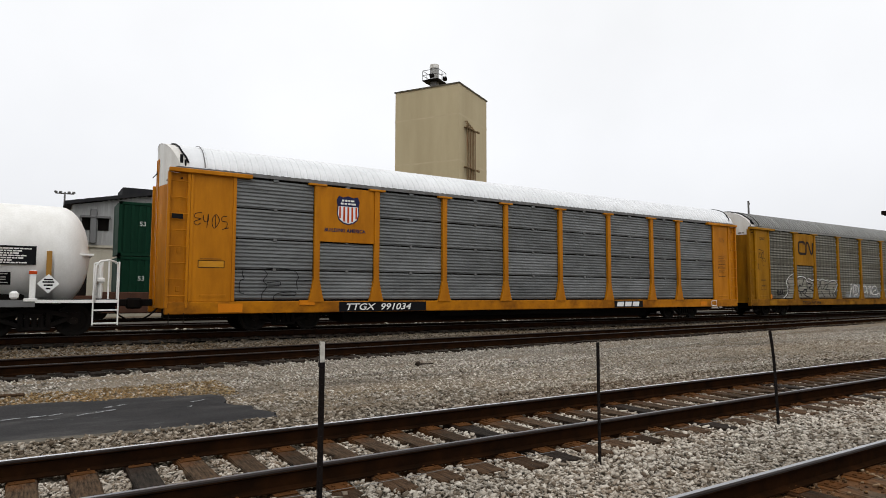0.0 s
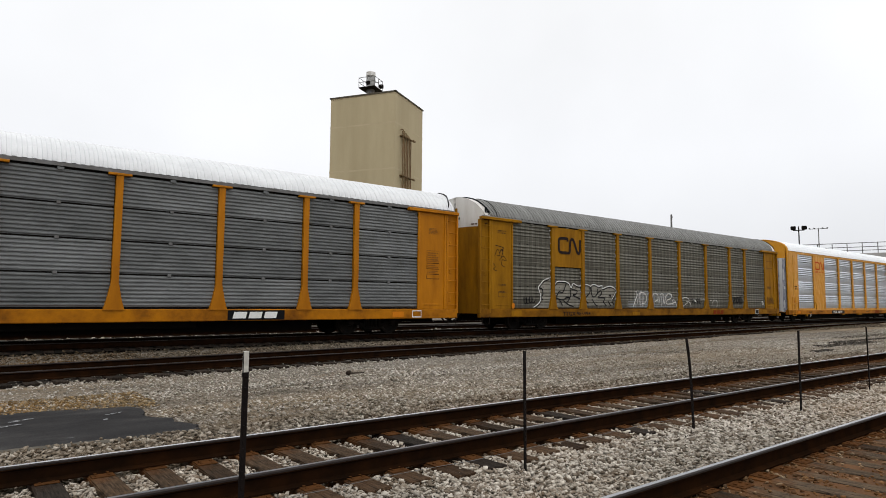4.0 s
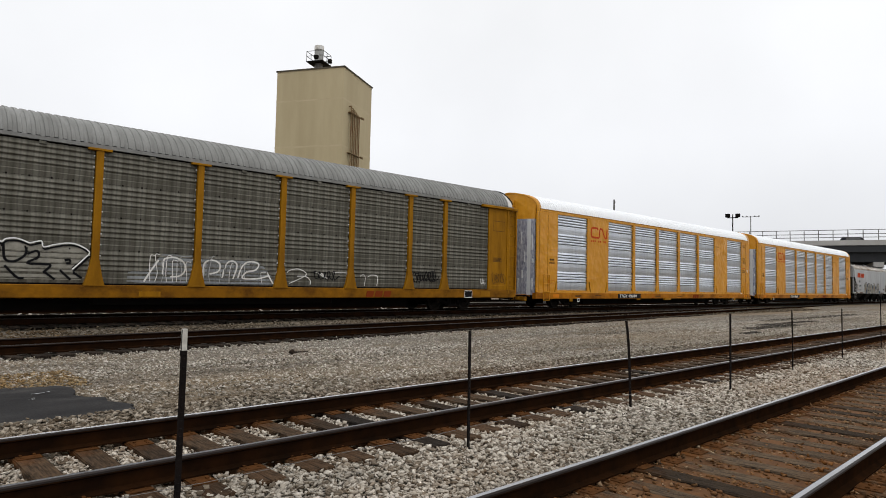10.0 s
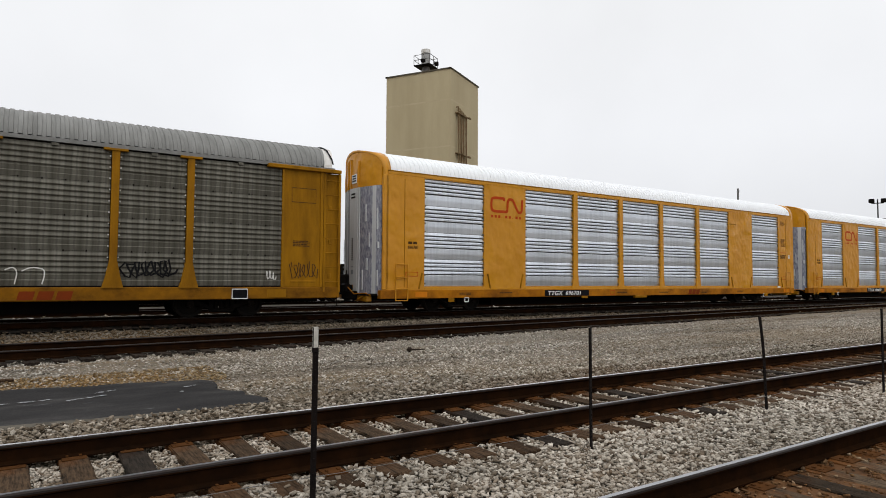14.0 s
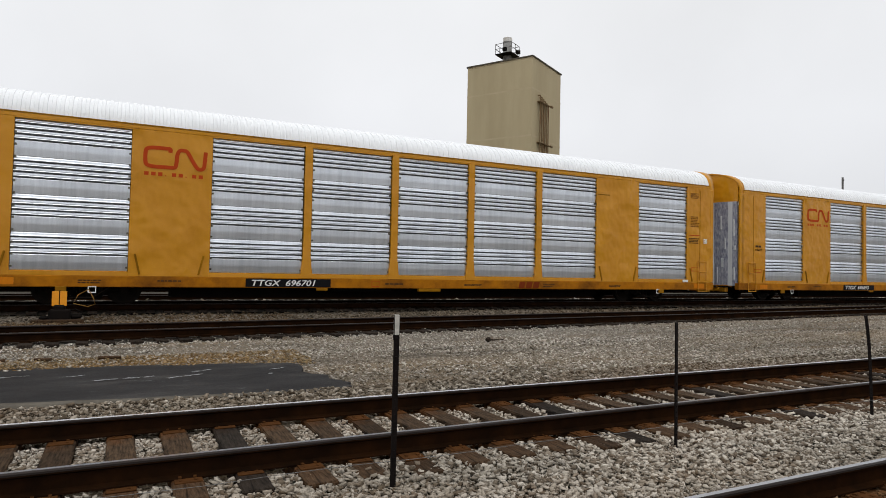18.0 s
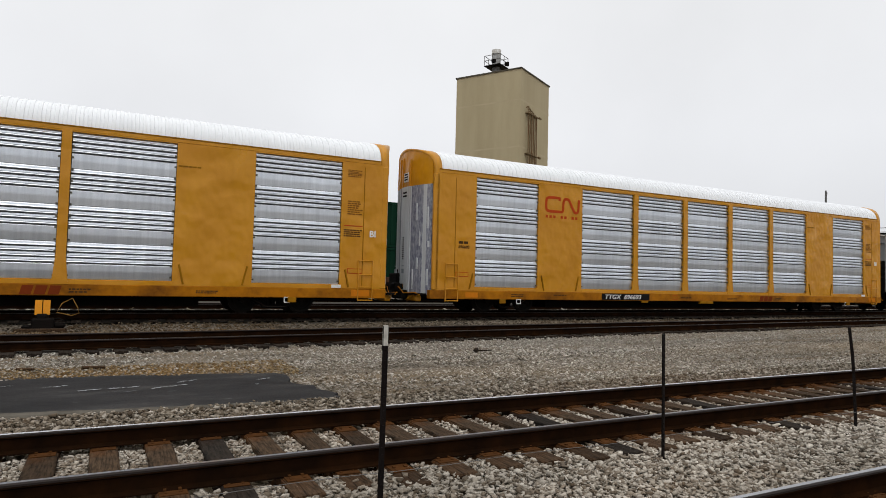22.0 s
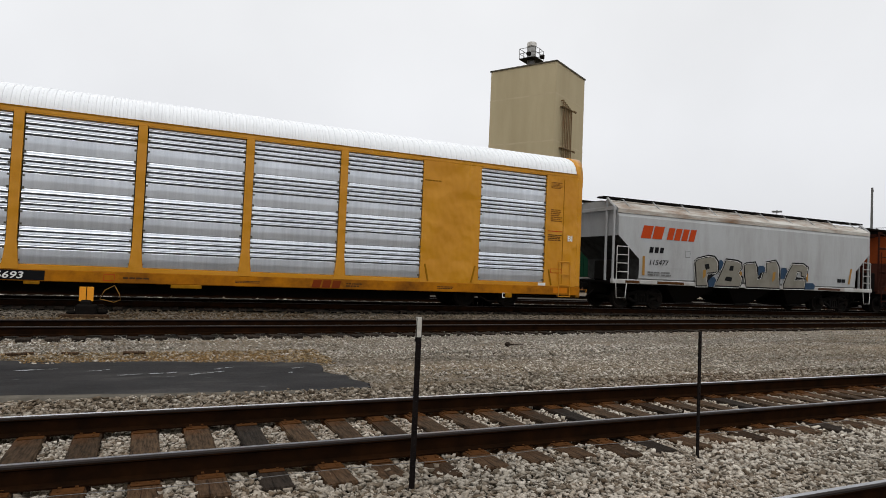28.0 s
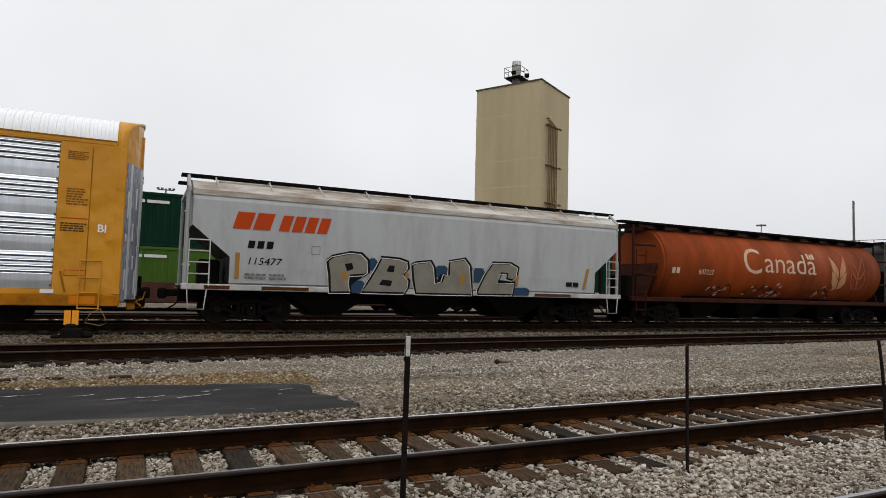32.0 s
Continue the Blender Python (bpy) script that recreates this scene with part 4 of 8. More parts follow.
def post_mesh(w, z0, z1, flare, y):
    """An upright outside post with a splayed foot and a cap plate."""
    bm = bmesh.new()
    pts = [(-w / 2 - flare, z0), (w / 2 + flare, z0), (w / 2 + flare * 0.55, z0 + 0.28), (w / 2, z0 + 0.75), (w / 2, z1), (-w / 2, z1), (-w / 2, z0 + 0.75), (-w / 2 - flare * 0.55, z0 + 0.28)]
    front = [bm.verts.new((x, y - 0.09, z)) for x, z in pts]
    back = [bm.verts.new((x, y + 0.02, z)) for x, z in pts]
    bm.faces.new(front)
    for i in range(len(pts)):
        j = (i + 1) % len(pts)
        bm.faces.new((front[i], back[i], back[j], front[j]))
    bmesh.ops.recalc_face_normals(bm, faces=bm.faces)
    return bm


def bow(y):
    """How far an old end door stands back from its crown."""
    return 0.05 + 0.34 * (abs(y) / 1.5) ** 2


def new_bow(y):
    """How far a newer end door stands back from the car's nominal end."""
    return -0.14 + 0.38 * (abs(y) / 1.45) ** 2


def new_height(y):
    return float(np.interp(y, [p[0] for p in ROOF_ARC], [p[1] + 0.055 for p in ROOF_ARC]))


def bowed(ex, s, ya, yb, z0, z1, thick=0.05, curve=None, height=None, n=9):
    """A door leaf bowed in plan; with no top given it follows the roof's arch."""
    curve, height = curve or bow, height or old_height
    bm = bmesh.new()
    rows = []
    for k in range(n + 1):
        y = ya + (yb - ya) * k / n
        top = height(y) - 0.005 if z1 is None else min(z1, height(y) - 0.02)
        x = ex + s * curve(y)
        rows.append([bm.verts.new(c) for c in ((x, y, z0), (x, y, top), (x + s * thick, y, top), (x + s * thick, y, z0))])
    for a, b in zip(rows[:-1], rows[1:]):
        for i in range(4):
            j = (i + 1) % 4
            bm.faces.new((a[i], b[i], b[j], a[j]))
    bm.faces.new(rows[0])
    bm.faces.new(rows[-1][::-1])
    bmesh.ops.recalc_face_normals(bm, faces=bm.faces)
    return bm


def hood(ex, s):
    """The top sheet that joins the bowed doors to the roof's leaning edge."""
    bm = bmesh.new()
    a = [bm.verts.new((ex + s * (bow(y) - 0.01), y, z - 0.012)) for y, z in OLD_ARC]
    b = [bm.verts.new((ex + s * max(bow(y), 0.46 + raked(z, 0.22)), y, z - 0.012)) for y, z in OLD_ARC]
    for i in range(len(OLD_ARC) - 1):
        bm.faces.new((a[i], b[i], b[i + 1], a[i + 1]))
    bmesh.ops.recalc_face_normals(bm, faces=bm.faces)
    return bm


def new_hood(ex, s, deep):
    """A newer car's rounded end hood: its rim follows the bowed doors."""
    bm = bmesh.new()
    arc = [(-1.555, 4.50)] + [(y * 1.02, z + 0.09) for y, z in ROOF_ARC] + [(1.555, 4.50)]
    rings = []
    for grow, back in ((1.0, 0.0), (1.0, None), (0.93, None), (0.93, 0.05)):
        ring = []
        for y, z in arc:
            x = deep if back is None else new_bow(min(abs(y), 1.5)) - 0.05 + back
            ring.append(bm.verts.new((ex + s * x, y * grow, 4.50 + (z - 4.50) * grow)))
        rings.append(ring)
    for a, b in zip(rings, rings[1:] + rings[:1]):
        for i in range(len(arc) - 1):
            bm.faces.new((a[i], b[i], b[i + 1], a[i + 1])).smooth = True
    bmesh.ops.recalc_face_normals(bm, faces=bm.faces)
    return bm


SIDE = -1.55
POSTS_A = [4.55, 6.68, 9.42, 12.25, 15.1, 17.95, 20.78, 22.72]


def old_autorack(name, label, yellow, sheet, roof, top_end, x, style):
    """An older closed car carrier: outside posts, ridged side sheets, ladders at the corners."""
    car = empty(name, label, "railway car", "car carriers in the moving train")
    L = 27.5
    part("side_sill", boxes([(0.1, L - 0.1, SIDE - 0.03, SIDE + 0.15, 0.56, 0.92), (0.1, L - 0.1, 1.40, 1.58, 0.56, 0.92)], 0.02), "sill_yellow" if style else "ochre_grimy", car)
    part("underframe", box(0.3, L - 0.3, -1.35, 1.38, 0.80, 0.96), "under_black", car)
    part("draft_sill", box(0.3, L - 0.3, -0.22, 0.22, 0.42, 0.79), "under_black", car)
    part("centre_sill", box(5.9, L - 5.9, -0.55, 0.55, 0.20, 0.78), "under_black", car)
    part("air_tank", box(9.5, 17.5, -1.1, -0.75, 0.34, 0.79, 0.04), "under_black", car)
    part("inner_deck", boxes([(0.4, L - 0.4, -1.3, 1.3, 2.6, 2.68), (0.4, L - 0.4, -1.3, 1.3, 4.1, 4.16)]), "steel_grey", car)
    part("roof", roof_mesh(1.05 if style else 0.42, L - 0.36, 0.22 if style else 0.205, 0.016 if style else 0.022, 0.0, OLD_ARC, 0.0 if style else 0.30), roof, car)
    if style:
        for xa, xb, da, db in ((0.36, 1.06, 0.30, 0.0), (L - 0.37, L - 0.30, 0.0, 0.0)):
            pb = bmesh.new()
            ra, rb = ([pb.verts.new((xx + raked(z, dd), y * 1.004, z + 0.006)) for y, z in OLD_ARC] for xx, dd in ((xa, da), (xb, db)))
            for i in range(len(OLD_ARC) - 1):
                pb.faces.new((ra[i + 1], rb[i + 1], rb[i], ra[i])).smooth = True
            part("roof_end_panel", pb, roof, car, "smooth white roof sheet at the end")
    part("roof_edge", boxes([(0.3, L - 0.3, SIDE - 0.01, SIDE + 0.1, 4.70, 4.80), (0.3, L - 0.3, 1.45, 1.56, 4.70, 4.80)]), "steel_grey" if style else roof, car)
    # corner panels, doors and ladders at both ends
    for end, (a, b) in enumerate(((0.72, 1.95), (25.45, 26.75))):
        p = part("corner_panel", box(a, b, SIDE - 0.01, SIDE + 0.05, 0.92, 4.66, 0.01), yellow, car)
        part("corner_panel_rib", boxes([(a - 0.02, a + 0.06, SIDE - 0.05, SIDE + 0.02, 0.92, 4.66), (b - 0.05, b + 0.05, SIDE - 0.05, SIDE + 0.02, 0.92, 4.66), (a + 0.3, b - 0.2, SIDE - 0.02, SIDE, 1.05, 1.12)], 0.008), yellow, p)
        part("header_beam", box(a - 0.62 if end == 0 else a - 0.5, b + 0.5 if end == 0 else b + 0.64, SIDE - 0.13, SIDE + 0.04, 4.62, 4.74, 0.015), yellow, car)
        lx = (0.12, 0.66) if end == 0 else (26.85, 27.38)
        w = part("ladder_well", box(lx[0], lx[1], SIDE + 0.06, SIDE + 0.12, 0.75, 4.62, 0.006), yellow, car)
        for k in (0, 1):
            part("well_cheek", box(lx[k] - 0.035, lx[k] + 0.035, SIDE - 0.04, SIDE + 0.1, 0.75, 4.62, 0.006), yellow, w)
        ladder(w, lx[0] + 0.03, lx[1] - 0.03, SIDE - 0.02, 0.85, 4.6, 8, yellow)
        ex = 0.0 if end == 0 else L
        s = 1 if end == 0 else -1
        for side, ya, yb in ((-1, -1.46, -0.035), (1, 0.035, 1.46)):
            leaf_low = part("end_door", bowed(ex, s, ya, yb, 0.72, 4.36), yellow, car, "bowed end door leaf")
            part("door_top", bowed(ex, s, ya, yb, 4.36, None), top_end, leaf_low, "white painted top of the bowed door")
            part("door_stiffener", bowed(ex - s * 0.03, s, side * 0.12 - 0.05, side * 0.12 + 0.05, 0.80, 5.2), yellow, leaf_low)
            for z in (1.2, 2.3, 3.4):
                part("door_hinge", box(min(ex + s * 0.38, ex + s * 0.48), max(ex + s * 0.38, ex + s * 0.48), side * 1.47 - 0.04, side * 1.47 + 0.04, z, z + 0.16, 0.01), yellow, leaf_low)
        part("door_slit", box(min(ex + s * 0.06, ex + s * 0.12), max(ex + s * 0.06, ex + s * 0.12), -0.05, 0.05, 0.75, 5.45), "under_black", car)
        part("door_latch", rods([((ex - s * 0.04, -0.42, 4.72), (ex - s * 0.04, 0.42, 4.72)), ((ex - s * 0.05, -0.42, 4.66), (ex - s * 0.05, -0.42, 4.78))], 0.014, 6), "under_black", car)
        part("door_writing", text_bars(0.0, 0.75, 0.0, 0.09, 1, 5 + end), "paint_brown", car, at=pose(ex + s * 0.16 - 0.02, -0.95, 4.43, 0, 0, -62 if end == 0 else 62))
        part("hood_sheet", hood(ex, s), top_end, car, "white sheet between the doors and the roof")
        part("inner_bulkhead", box(min(ex + s * 0.62, ex + s * 0.70), max(ex + s * 0.62, ex + s * 0.70), -1.44, 1.44, 0.75, 4.85), "under_black", car)
        for y in (1.47,):
            part("far_corner_post", box(min(ex + s * 0.12, ex + s * 0.62), max(ex + s * 0.12, ex + s * 0.62), y, y + 0.08, 0.75, 4.62, 0.01), yellow, car)
        part("step", rods([((ex + s * 0.2, SIDE - 0.05, 0.6), (ex + s * 0.2, SIDE - 0.05, 0.30)), ((ex + s * 0.6, SIDE - 0.05, 0.6), (ex + s * 0.6, SIDE - 0.05, 0.30)), ((ex + s * 0.2, SIDE - 0.05, 0.30), (ex + s * 0.6, SIDE - 0.05, 0.30))], 0.016), "wheel_steel", car)
        coupler(car, ex, -s)
    # side sheets, bay by bay
    edges = [1.86] + POSTS_A + [25.58]
    for k, (a, b) in enumerate(zip(edges[:-1], edges[1:])):
        a, b = a + 0.11, b - 0.11
        n = 4
        for j in range(n):
            if k == 1 and j >= 2:
                continue
            z0 = 0.96 + (4.66 - 0.96) * j / n
            z1 = 0.96 + (4.66 - 0.96) * (j + 1) / n
            gap = 0.022 if style else 0.004
            if style:
                part("side_sheet", corrugated(a, b, z0 + gap, z1 - gap, 8, 0.028, SIDE + 0.05), sheet, car)
            else:
                part("side_sheet", ridged_sheet(a, b, z0 + gap, z1 - gap, SIDE + 0.05, sheet), sheet, car)
        if not style:
            tagged(part("bolts", boxes([(x0 - 0.016, x0 + 0.016, SIDE + 0.0, SIDE + 0.05, 1.1 + 0.305 * i, 1.135 + 0.305 * i) for x0 in (a + 0.02, b - 0.02) for i in range(12)]), "off_white", car), kind="stuff")
            tagged(part("drain_hole", boxes([(a + (b - a) * f - 0.018, a + (b - a) * f + 0.018, SIDE + 0.02, SIDE + 0.035, z - 0.022, z + 0.022) for z in (1.885, 2.81, 3.735) for f in (0.2, 0.4, 0.6, 0.8)]), "under_black", car), kind="stuff")
        part("catch", box((a + b) / 2 - 0.08, (a + b) / 2 + 0.08, SIDE - 0.005, SIDE + 0.04, 4.60, 4.68, 0.006), sheet, car)
        for z in (1.885, 2.81, 3.735) if style else ():
            part("catch", box((a + b) / 2 - 0.05, (a + b) / 2 + 0.05, SIDE, SIDE + 0.04, z - 0.04, z + 0.04, 0.006), "steel_grey", car)
    part("bay_backing", box(1.95, 25.5, SIDE + 0.07, SIDE + 0.10, 0.9, 4.7), "under_black", car)
    part("far_side", corrugated(0.5, L - 0.5, 0.94, 4.72, 26, -0.03, 1.5), sheet, car)
    for px in POSTS_A:
        part("post", post_mesh(0.19, 0.90, 4.66, 0.17, SIDE + 0.02), yellow, car, at=pose(px, 0, 0))
        part("post_cap", box(px - 0.30, px + 0.30, SIDE - 0.10, SIDE + 0.03, 4.62, 4.685, 0.008), yellow, car)
    board = part("name_board", box(4.62, 6.62, SIDE - 0.03, SIDE + 0.03, 2.83, 4.63, 0.008), yellow, car, "flat yellow board for a painted emblem")
    add_trucks(car, (3.7, 23.8))
    part("brake_rigging", rods([((8.6, -0.9, 0.5), (18.0, -0.9, 0.5)), ((8.6, -0.6, 0.58), (19.5, -0.6, 0.58))], 0.03), "under_black", car)
    car.matrix_basis = pose(x, RAIL_Y, RAIL_Z)
    return car, board


def new_autorack(x):
    """A newer bright yellow car carrier with smooth panels and bright pressed side sheets."""
    car = empty("car_carrier", "bright yellow car carrier with shiny ridged metal side sheets", "railway car", "car carriers in the moving train")
    L = 27.4
    Y = "bright_yellow"
    part("side_sill", boxes([(0.22, L - 0.22, SIDE - 0.03, SIDE + 0.2, 0.50, 0.80), (0.22, L - 0.22, 1.38, 1.58, 0.50, 0.80)], 0.015), "sill_yellow", car)
    part("underframe", box(0.3, L - 0.3, -1.32, 1.36, 0.72, 0.86), "under_black", car)
    part("draft_sill", box(0.3, L - 0.3, -0.22, 0.22, 0.40, 0.71), "under_black", car)
    part("centre_sill", box(5.8, L - 5.8, -0.55, 0.55, 0.18, 0.70), "under_black", car)
    part("air_tank", box(10.5, 12.5, -1.15, -0.7, 0.36, 0.72, 0.05), "under_black", car)
    part("brake_valve", box(13.2, 14.2, -1.0, -0.6, 0.42, 0.72, 0.04), "under_black", car)
    part("roof", roof_mesh(0.58, L - 0.46, 0.19, 0.018, 0.07), "roof_bright", car)
    part("roof_header", box(0.5, L - 0.5, SIDE - 0.025, SIDE + 0.05, 4.83, 4.93, 0.006), Y, car)
    part("roof_edge", box(0.5, L - 0.5, SIDE - 0.035, SIDE + 0.06, 4.93, 4.965), "autorack_ochre", car)
    # smooth panels: corners, the emblem panel, the plain panel
    spans = [(0.42, 1.98), (4.66, 6.74), (20.76, 22.92), (25.60, L - 0.42)]
    for a, b in spans:
        part("smooth_panel", box(a, b, SIDE - 0.02, SIDE + 0.06, 0.80, 4.83, 0.008), Y, car)
    for a in (1.15, 26.35):
        part("corner_seam", box(a - 0.012, a + 0.012, SIDE - 0.028, SIDE - 0.018, 0.9, 4.7), "autorack_ochre", car)
    part("far_side", corrugated(0.3, L - 0.3, 0.82, 4.76, 26, -0.03, 1.5), "galvanised_bright", car)
    part("bay_backing", box(1.95, 25.7, SIDE + 0.07, SIDE + 0.09, 0.8, 4.83), "under_black", car)
    bays = [(1.98, 4.66), (6.74, 9.40), (9.66, 12.26), (12.52, 15.12), (15.36, 17.96), (18.20, 20.76), (22.92, 25.60)]
    for a, b in bays:
        for j in range(4):
            z0 = 0.93 + (4.80 - 0.93) * j / 4
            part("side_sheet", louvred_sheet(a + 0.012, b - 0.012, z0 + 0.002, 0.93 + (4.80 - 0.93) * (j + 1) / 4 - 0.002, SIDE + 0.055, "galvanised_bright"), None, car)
        tagged(part("sheet_bolts", boxes([(x0 - 0.03, x0 + 0.03, SIDE - 0.0, SIDE + 0.05, 1.0 + 0.31 * i, 1.05 + 0.31 * i) for x0 in (a + 0.03, b - 0.03) for i in range(12)]), "galvanised_dirty", car), kind="stuff")
        part("bay_sill", box(a, b, SIDE - 0.02, SIDE + 0.06, 0.80, 0.925, 0.006), Y, car)
        part("bay_header", box(a, b, SIDE - 0.02, SIDE + 0.06, 4.80, 4.83), Y, car)
    for a in (9.53, 12.39, 15.24, 18.08):
        part("post", post_mesh(0.23, 0.80, 4.83, 0.08, SIDE + 0.05), Y, car, at=pose(a, 0, 0))
    for a, s in ((4.95, 1), (6.45, -1), (21.05, 1), (22.65, -1), (1.75, -1), (25.9, 1)):
        part("brace", box(-0.025, 0.025, SIDE - 0.05, SIDE - 0.018, 0.85, 1.42, 0.004, Matrix.Translation((a, 0, 0.85)) @ pose(0, 0, 0, 0, -13 * s, 0) @ Matrix.Translation((0, 0, -0.85))), "autorack_ochre", car)
    for end in (0, 1):
        ex, s = (0.08, 1) if end == 0 else (L, -1)
        def face(y, out):
            """The x of a point that far out from the bowed doors at y."""
            return ex + s * (new_bow(y) - out)

        def stuck(y0, y1, z0, z1, out=0.062, deep=0.02):
            xs = sorted((face((y0 + y1) / 2, out), face((y0 + y1) / 2, out - deep)))
            return (xs[0], xs[1], y0, y1, z0, z1)
        part("end_hood", new_hood(ex, s, 0.52 if end == 0 else 0.49), Y, car, "rounded yellow hood over the end doors")
        part("hood_face", bowed(ex, s, -1.42, 1.42, 4.44, None, 0.06, new_bow, new_height, 14), Y, car)
        for ya, yb in ((SIDE - 0.02, SIDE + 0.10), (1.44, 1.56)):
            part("end_post", box(min(ex + s * 0.22, ex + s * 0.45), max(ex + s * 0.22, ex + s * 0.45), ya, yb, 0.8, 4.80, 0.03), Y, car)
        # leaves of the bowed doors, with worn strips by the near corner
        for ya, yb, mt, out, lb in ((-1.40, -1.24, "seal_blue", 0.02, "scuffed pale edge strip"), (-1.24, -1.06, "door_white", 0.0, ""), (-1.06, -0.46, "seal_blue", 0.01, "pale door strip sprayed with blue and violet"), (-0.45, -0.36, "door_white", 0.04, ""), (-0.35, 0.26, "door_white", 0.05, "pale steel door leaf"), (0.26, 0.52, "door_grey", 0.01, ""), (0.54, 0.60, "door_white", 0.04, ""), (0.62, 0.84, "door_grey", 0.0, ""), (0.86, 0.92, "door_white", 0.04, ""), (0.94, 1.06, "door_grey", 0.01, ""), (1.06, 1.44, "door_white", 0.05, "pale steel door leaf")):
            part("end_door_panel", bowed(ex - s * out, s, ya, yb, 0.62, 4.44, 0.10, new_bow, new_height, 4), mt, car, lb)
        for k, y in enumerate((-0.34, 0.24, 0.53, 0.64, 0.9, 1.10)):
            part("door_top_rib", bowed(ex - s * 0.05, s, y - 0.035, y + 0.035, 4.44, 5.52 if k else 5.4, 0.06, new_bow, new_height, 1), Y, car)
        nt_ = part("door_notice", box(*stuck(-0.25, 0.16, 4.62, 4.95, 0.02)), "paint_white", car, "white notice")
        part("notice_bars", boxes([stuck(-0.18, 0.1, z, z + 0.05, 0.026, 0.01) for z in (4.68, 4.77, 4.86)]), "paint_black", nt_)
        part("leaf_marks", boxes([stuck(-0.2, 0.1, z, z + 0.06) for z in (4.08, 4.2)]), "paint_black", car)
        for y in (-0.02, 1.25):
            tagged(part("leaf_holes", boxes([stuck(y - 0.05, y + 0.05, 1.85 + 0.075 * k, 1.885 + 0.075 * k) for k in range(11)]), "under_black", car), kind="stuff")
            part("leaf_label", boxes([stuck(y - 0.1, y + 0.08, z, z + h) for z, h in ((1.6, 0.03), (1.35, 0.16))]), "door_grey", car)
            part("leaf_sticker", box(*stuck(y - 0.08, y + 0.04, 0.85, 0.98)), "spray_ochre", car)
        part("lock_rod", rods([((face(0.57, 0.05), 0.57, 0.7), (face(0.57, 0.05), 0.57, 1.5))], 0.03, 8), "under_black", car)
        part("lock_bar", boxes([stuck(0.3, 0.88, 0.98, 1.05, 0.10, 0.08), stuck(0.5, 0.66, 1.15, 1.3, 0.12, 0.08)], 0.01), "under_black", car)
        for y0, z, h, w in ((-1.30, 0.95, 0.55, 0.05), (-1.32, 2.25, 0.22, 0.06), (-1.29, 2.9, 0.75, 0.04), (-0.84, 1.5, 0.4, 0.05), (-0.78, 3.2, 0.6, 0.04), (-0.95, 2.3, 0.5, 0.03), (-0.62, 0.8, 0.7, 0.03)):
            part("torn_seal", box(*stuck(y0 - w, y0 + w, z, z + h, 0.035, 0.04), 0.01), "door_white", car)
        part("end_apron", boxes([(min(face(0, -0.2), face(0, 0.02)), max(face(0, -0.2), face(0, 0.02)), -1.1, -0.1, 0.40, 0.60), (min(face(0, -0.2), face(0, 0.0)), max(face(0, -0.2), face(0, 0.0)), 0.1, 1.2, 0.46, 0.60)], 0.03), Y, car)
        lx = ex + s * 0.95
        lb = rods([((lx - 0.24, SIDE - 0.07, 0.42), (lx - 0.24, SIDE - 0.07, 1.72)), ((lx + 0.24, SIDE - 0.07, 0.42), (lx + 0.24, SIDE - 0.07, 1.72))] + [((lx - 0.24, SIDE - 0.07, z), (lx + 0.24, SIDE - 0.07, z)) for z in (0.44, 0.85, 1.25, 1.70)], 0.018, 6)
        part("grab_ladder", lb, Y, car)
        part("end_platform", boxes([(ex - s * 0.25, ex + s * 0.1, -1.4, 1.4, 0.62, 0.68)]), "under_black", car)
        part("coupler_carrier", box(min(ex - s * 0.42, ex), max(ex - s * 0.42, ex), -0.4, 0.4, 0.45, 0.76, 0.04), "under_black", car)
        part("cut_lever", path_rod([(ex - s * 0.16, -1.45, 0.62), (ex - s * 0.3, -1.3, 0.7), (ex - s * 0.34, -0.5, 0.66), (ex - s * 0.42, -0.1, 0.92)], 0.02), "sill_yellow", car)
        part("bridge_plate", box(min(ex - s * 0.3, ex - s * 0.1), max(ex - s * 0.3, ex - s * 0.1), 0.25, 0.95, 0.7, 1.35, 0.03), "under_black", car)
        part("brake_pipe", path_rod([(ex - s * 0.1, 0.5, 0.6), (ex - s * 0.35, 0.3, 0.36), (ex - s * 0.55, 0.1, 0.34)], 0.03), "under_black", car)
        part("brake_hose", path_rod([(ex - s * 0.05, -0.9, 0.7), (ex - s * 0.3, -0.8, 0.5), (ex - s * 0.2, -0.5, 0.4)], 0.03), Y, car)
        coupler(car, ex, -s)
    add_trucks(car, (3.7, 23.7))
    car.matrix_basis = pose(x, RAIL_Y, RAIL_Z)
    return car


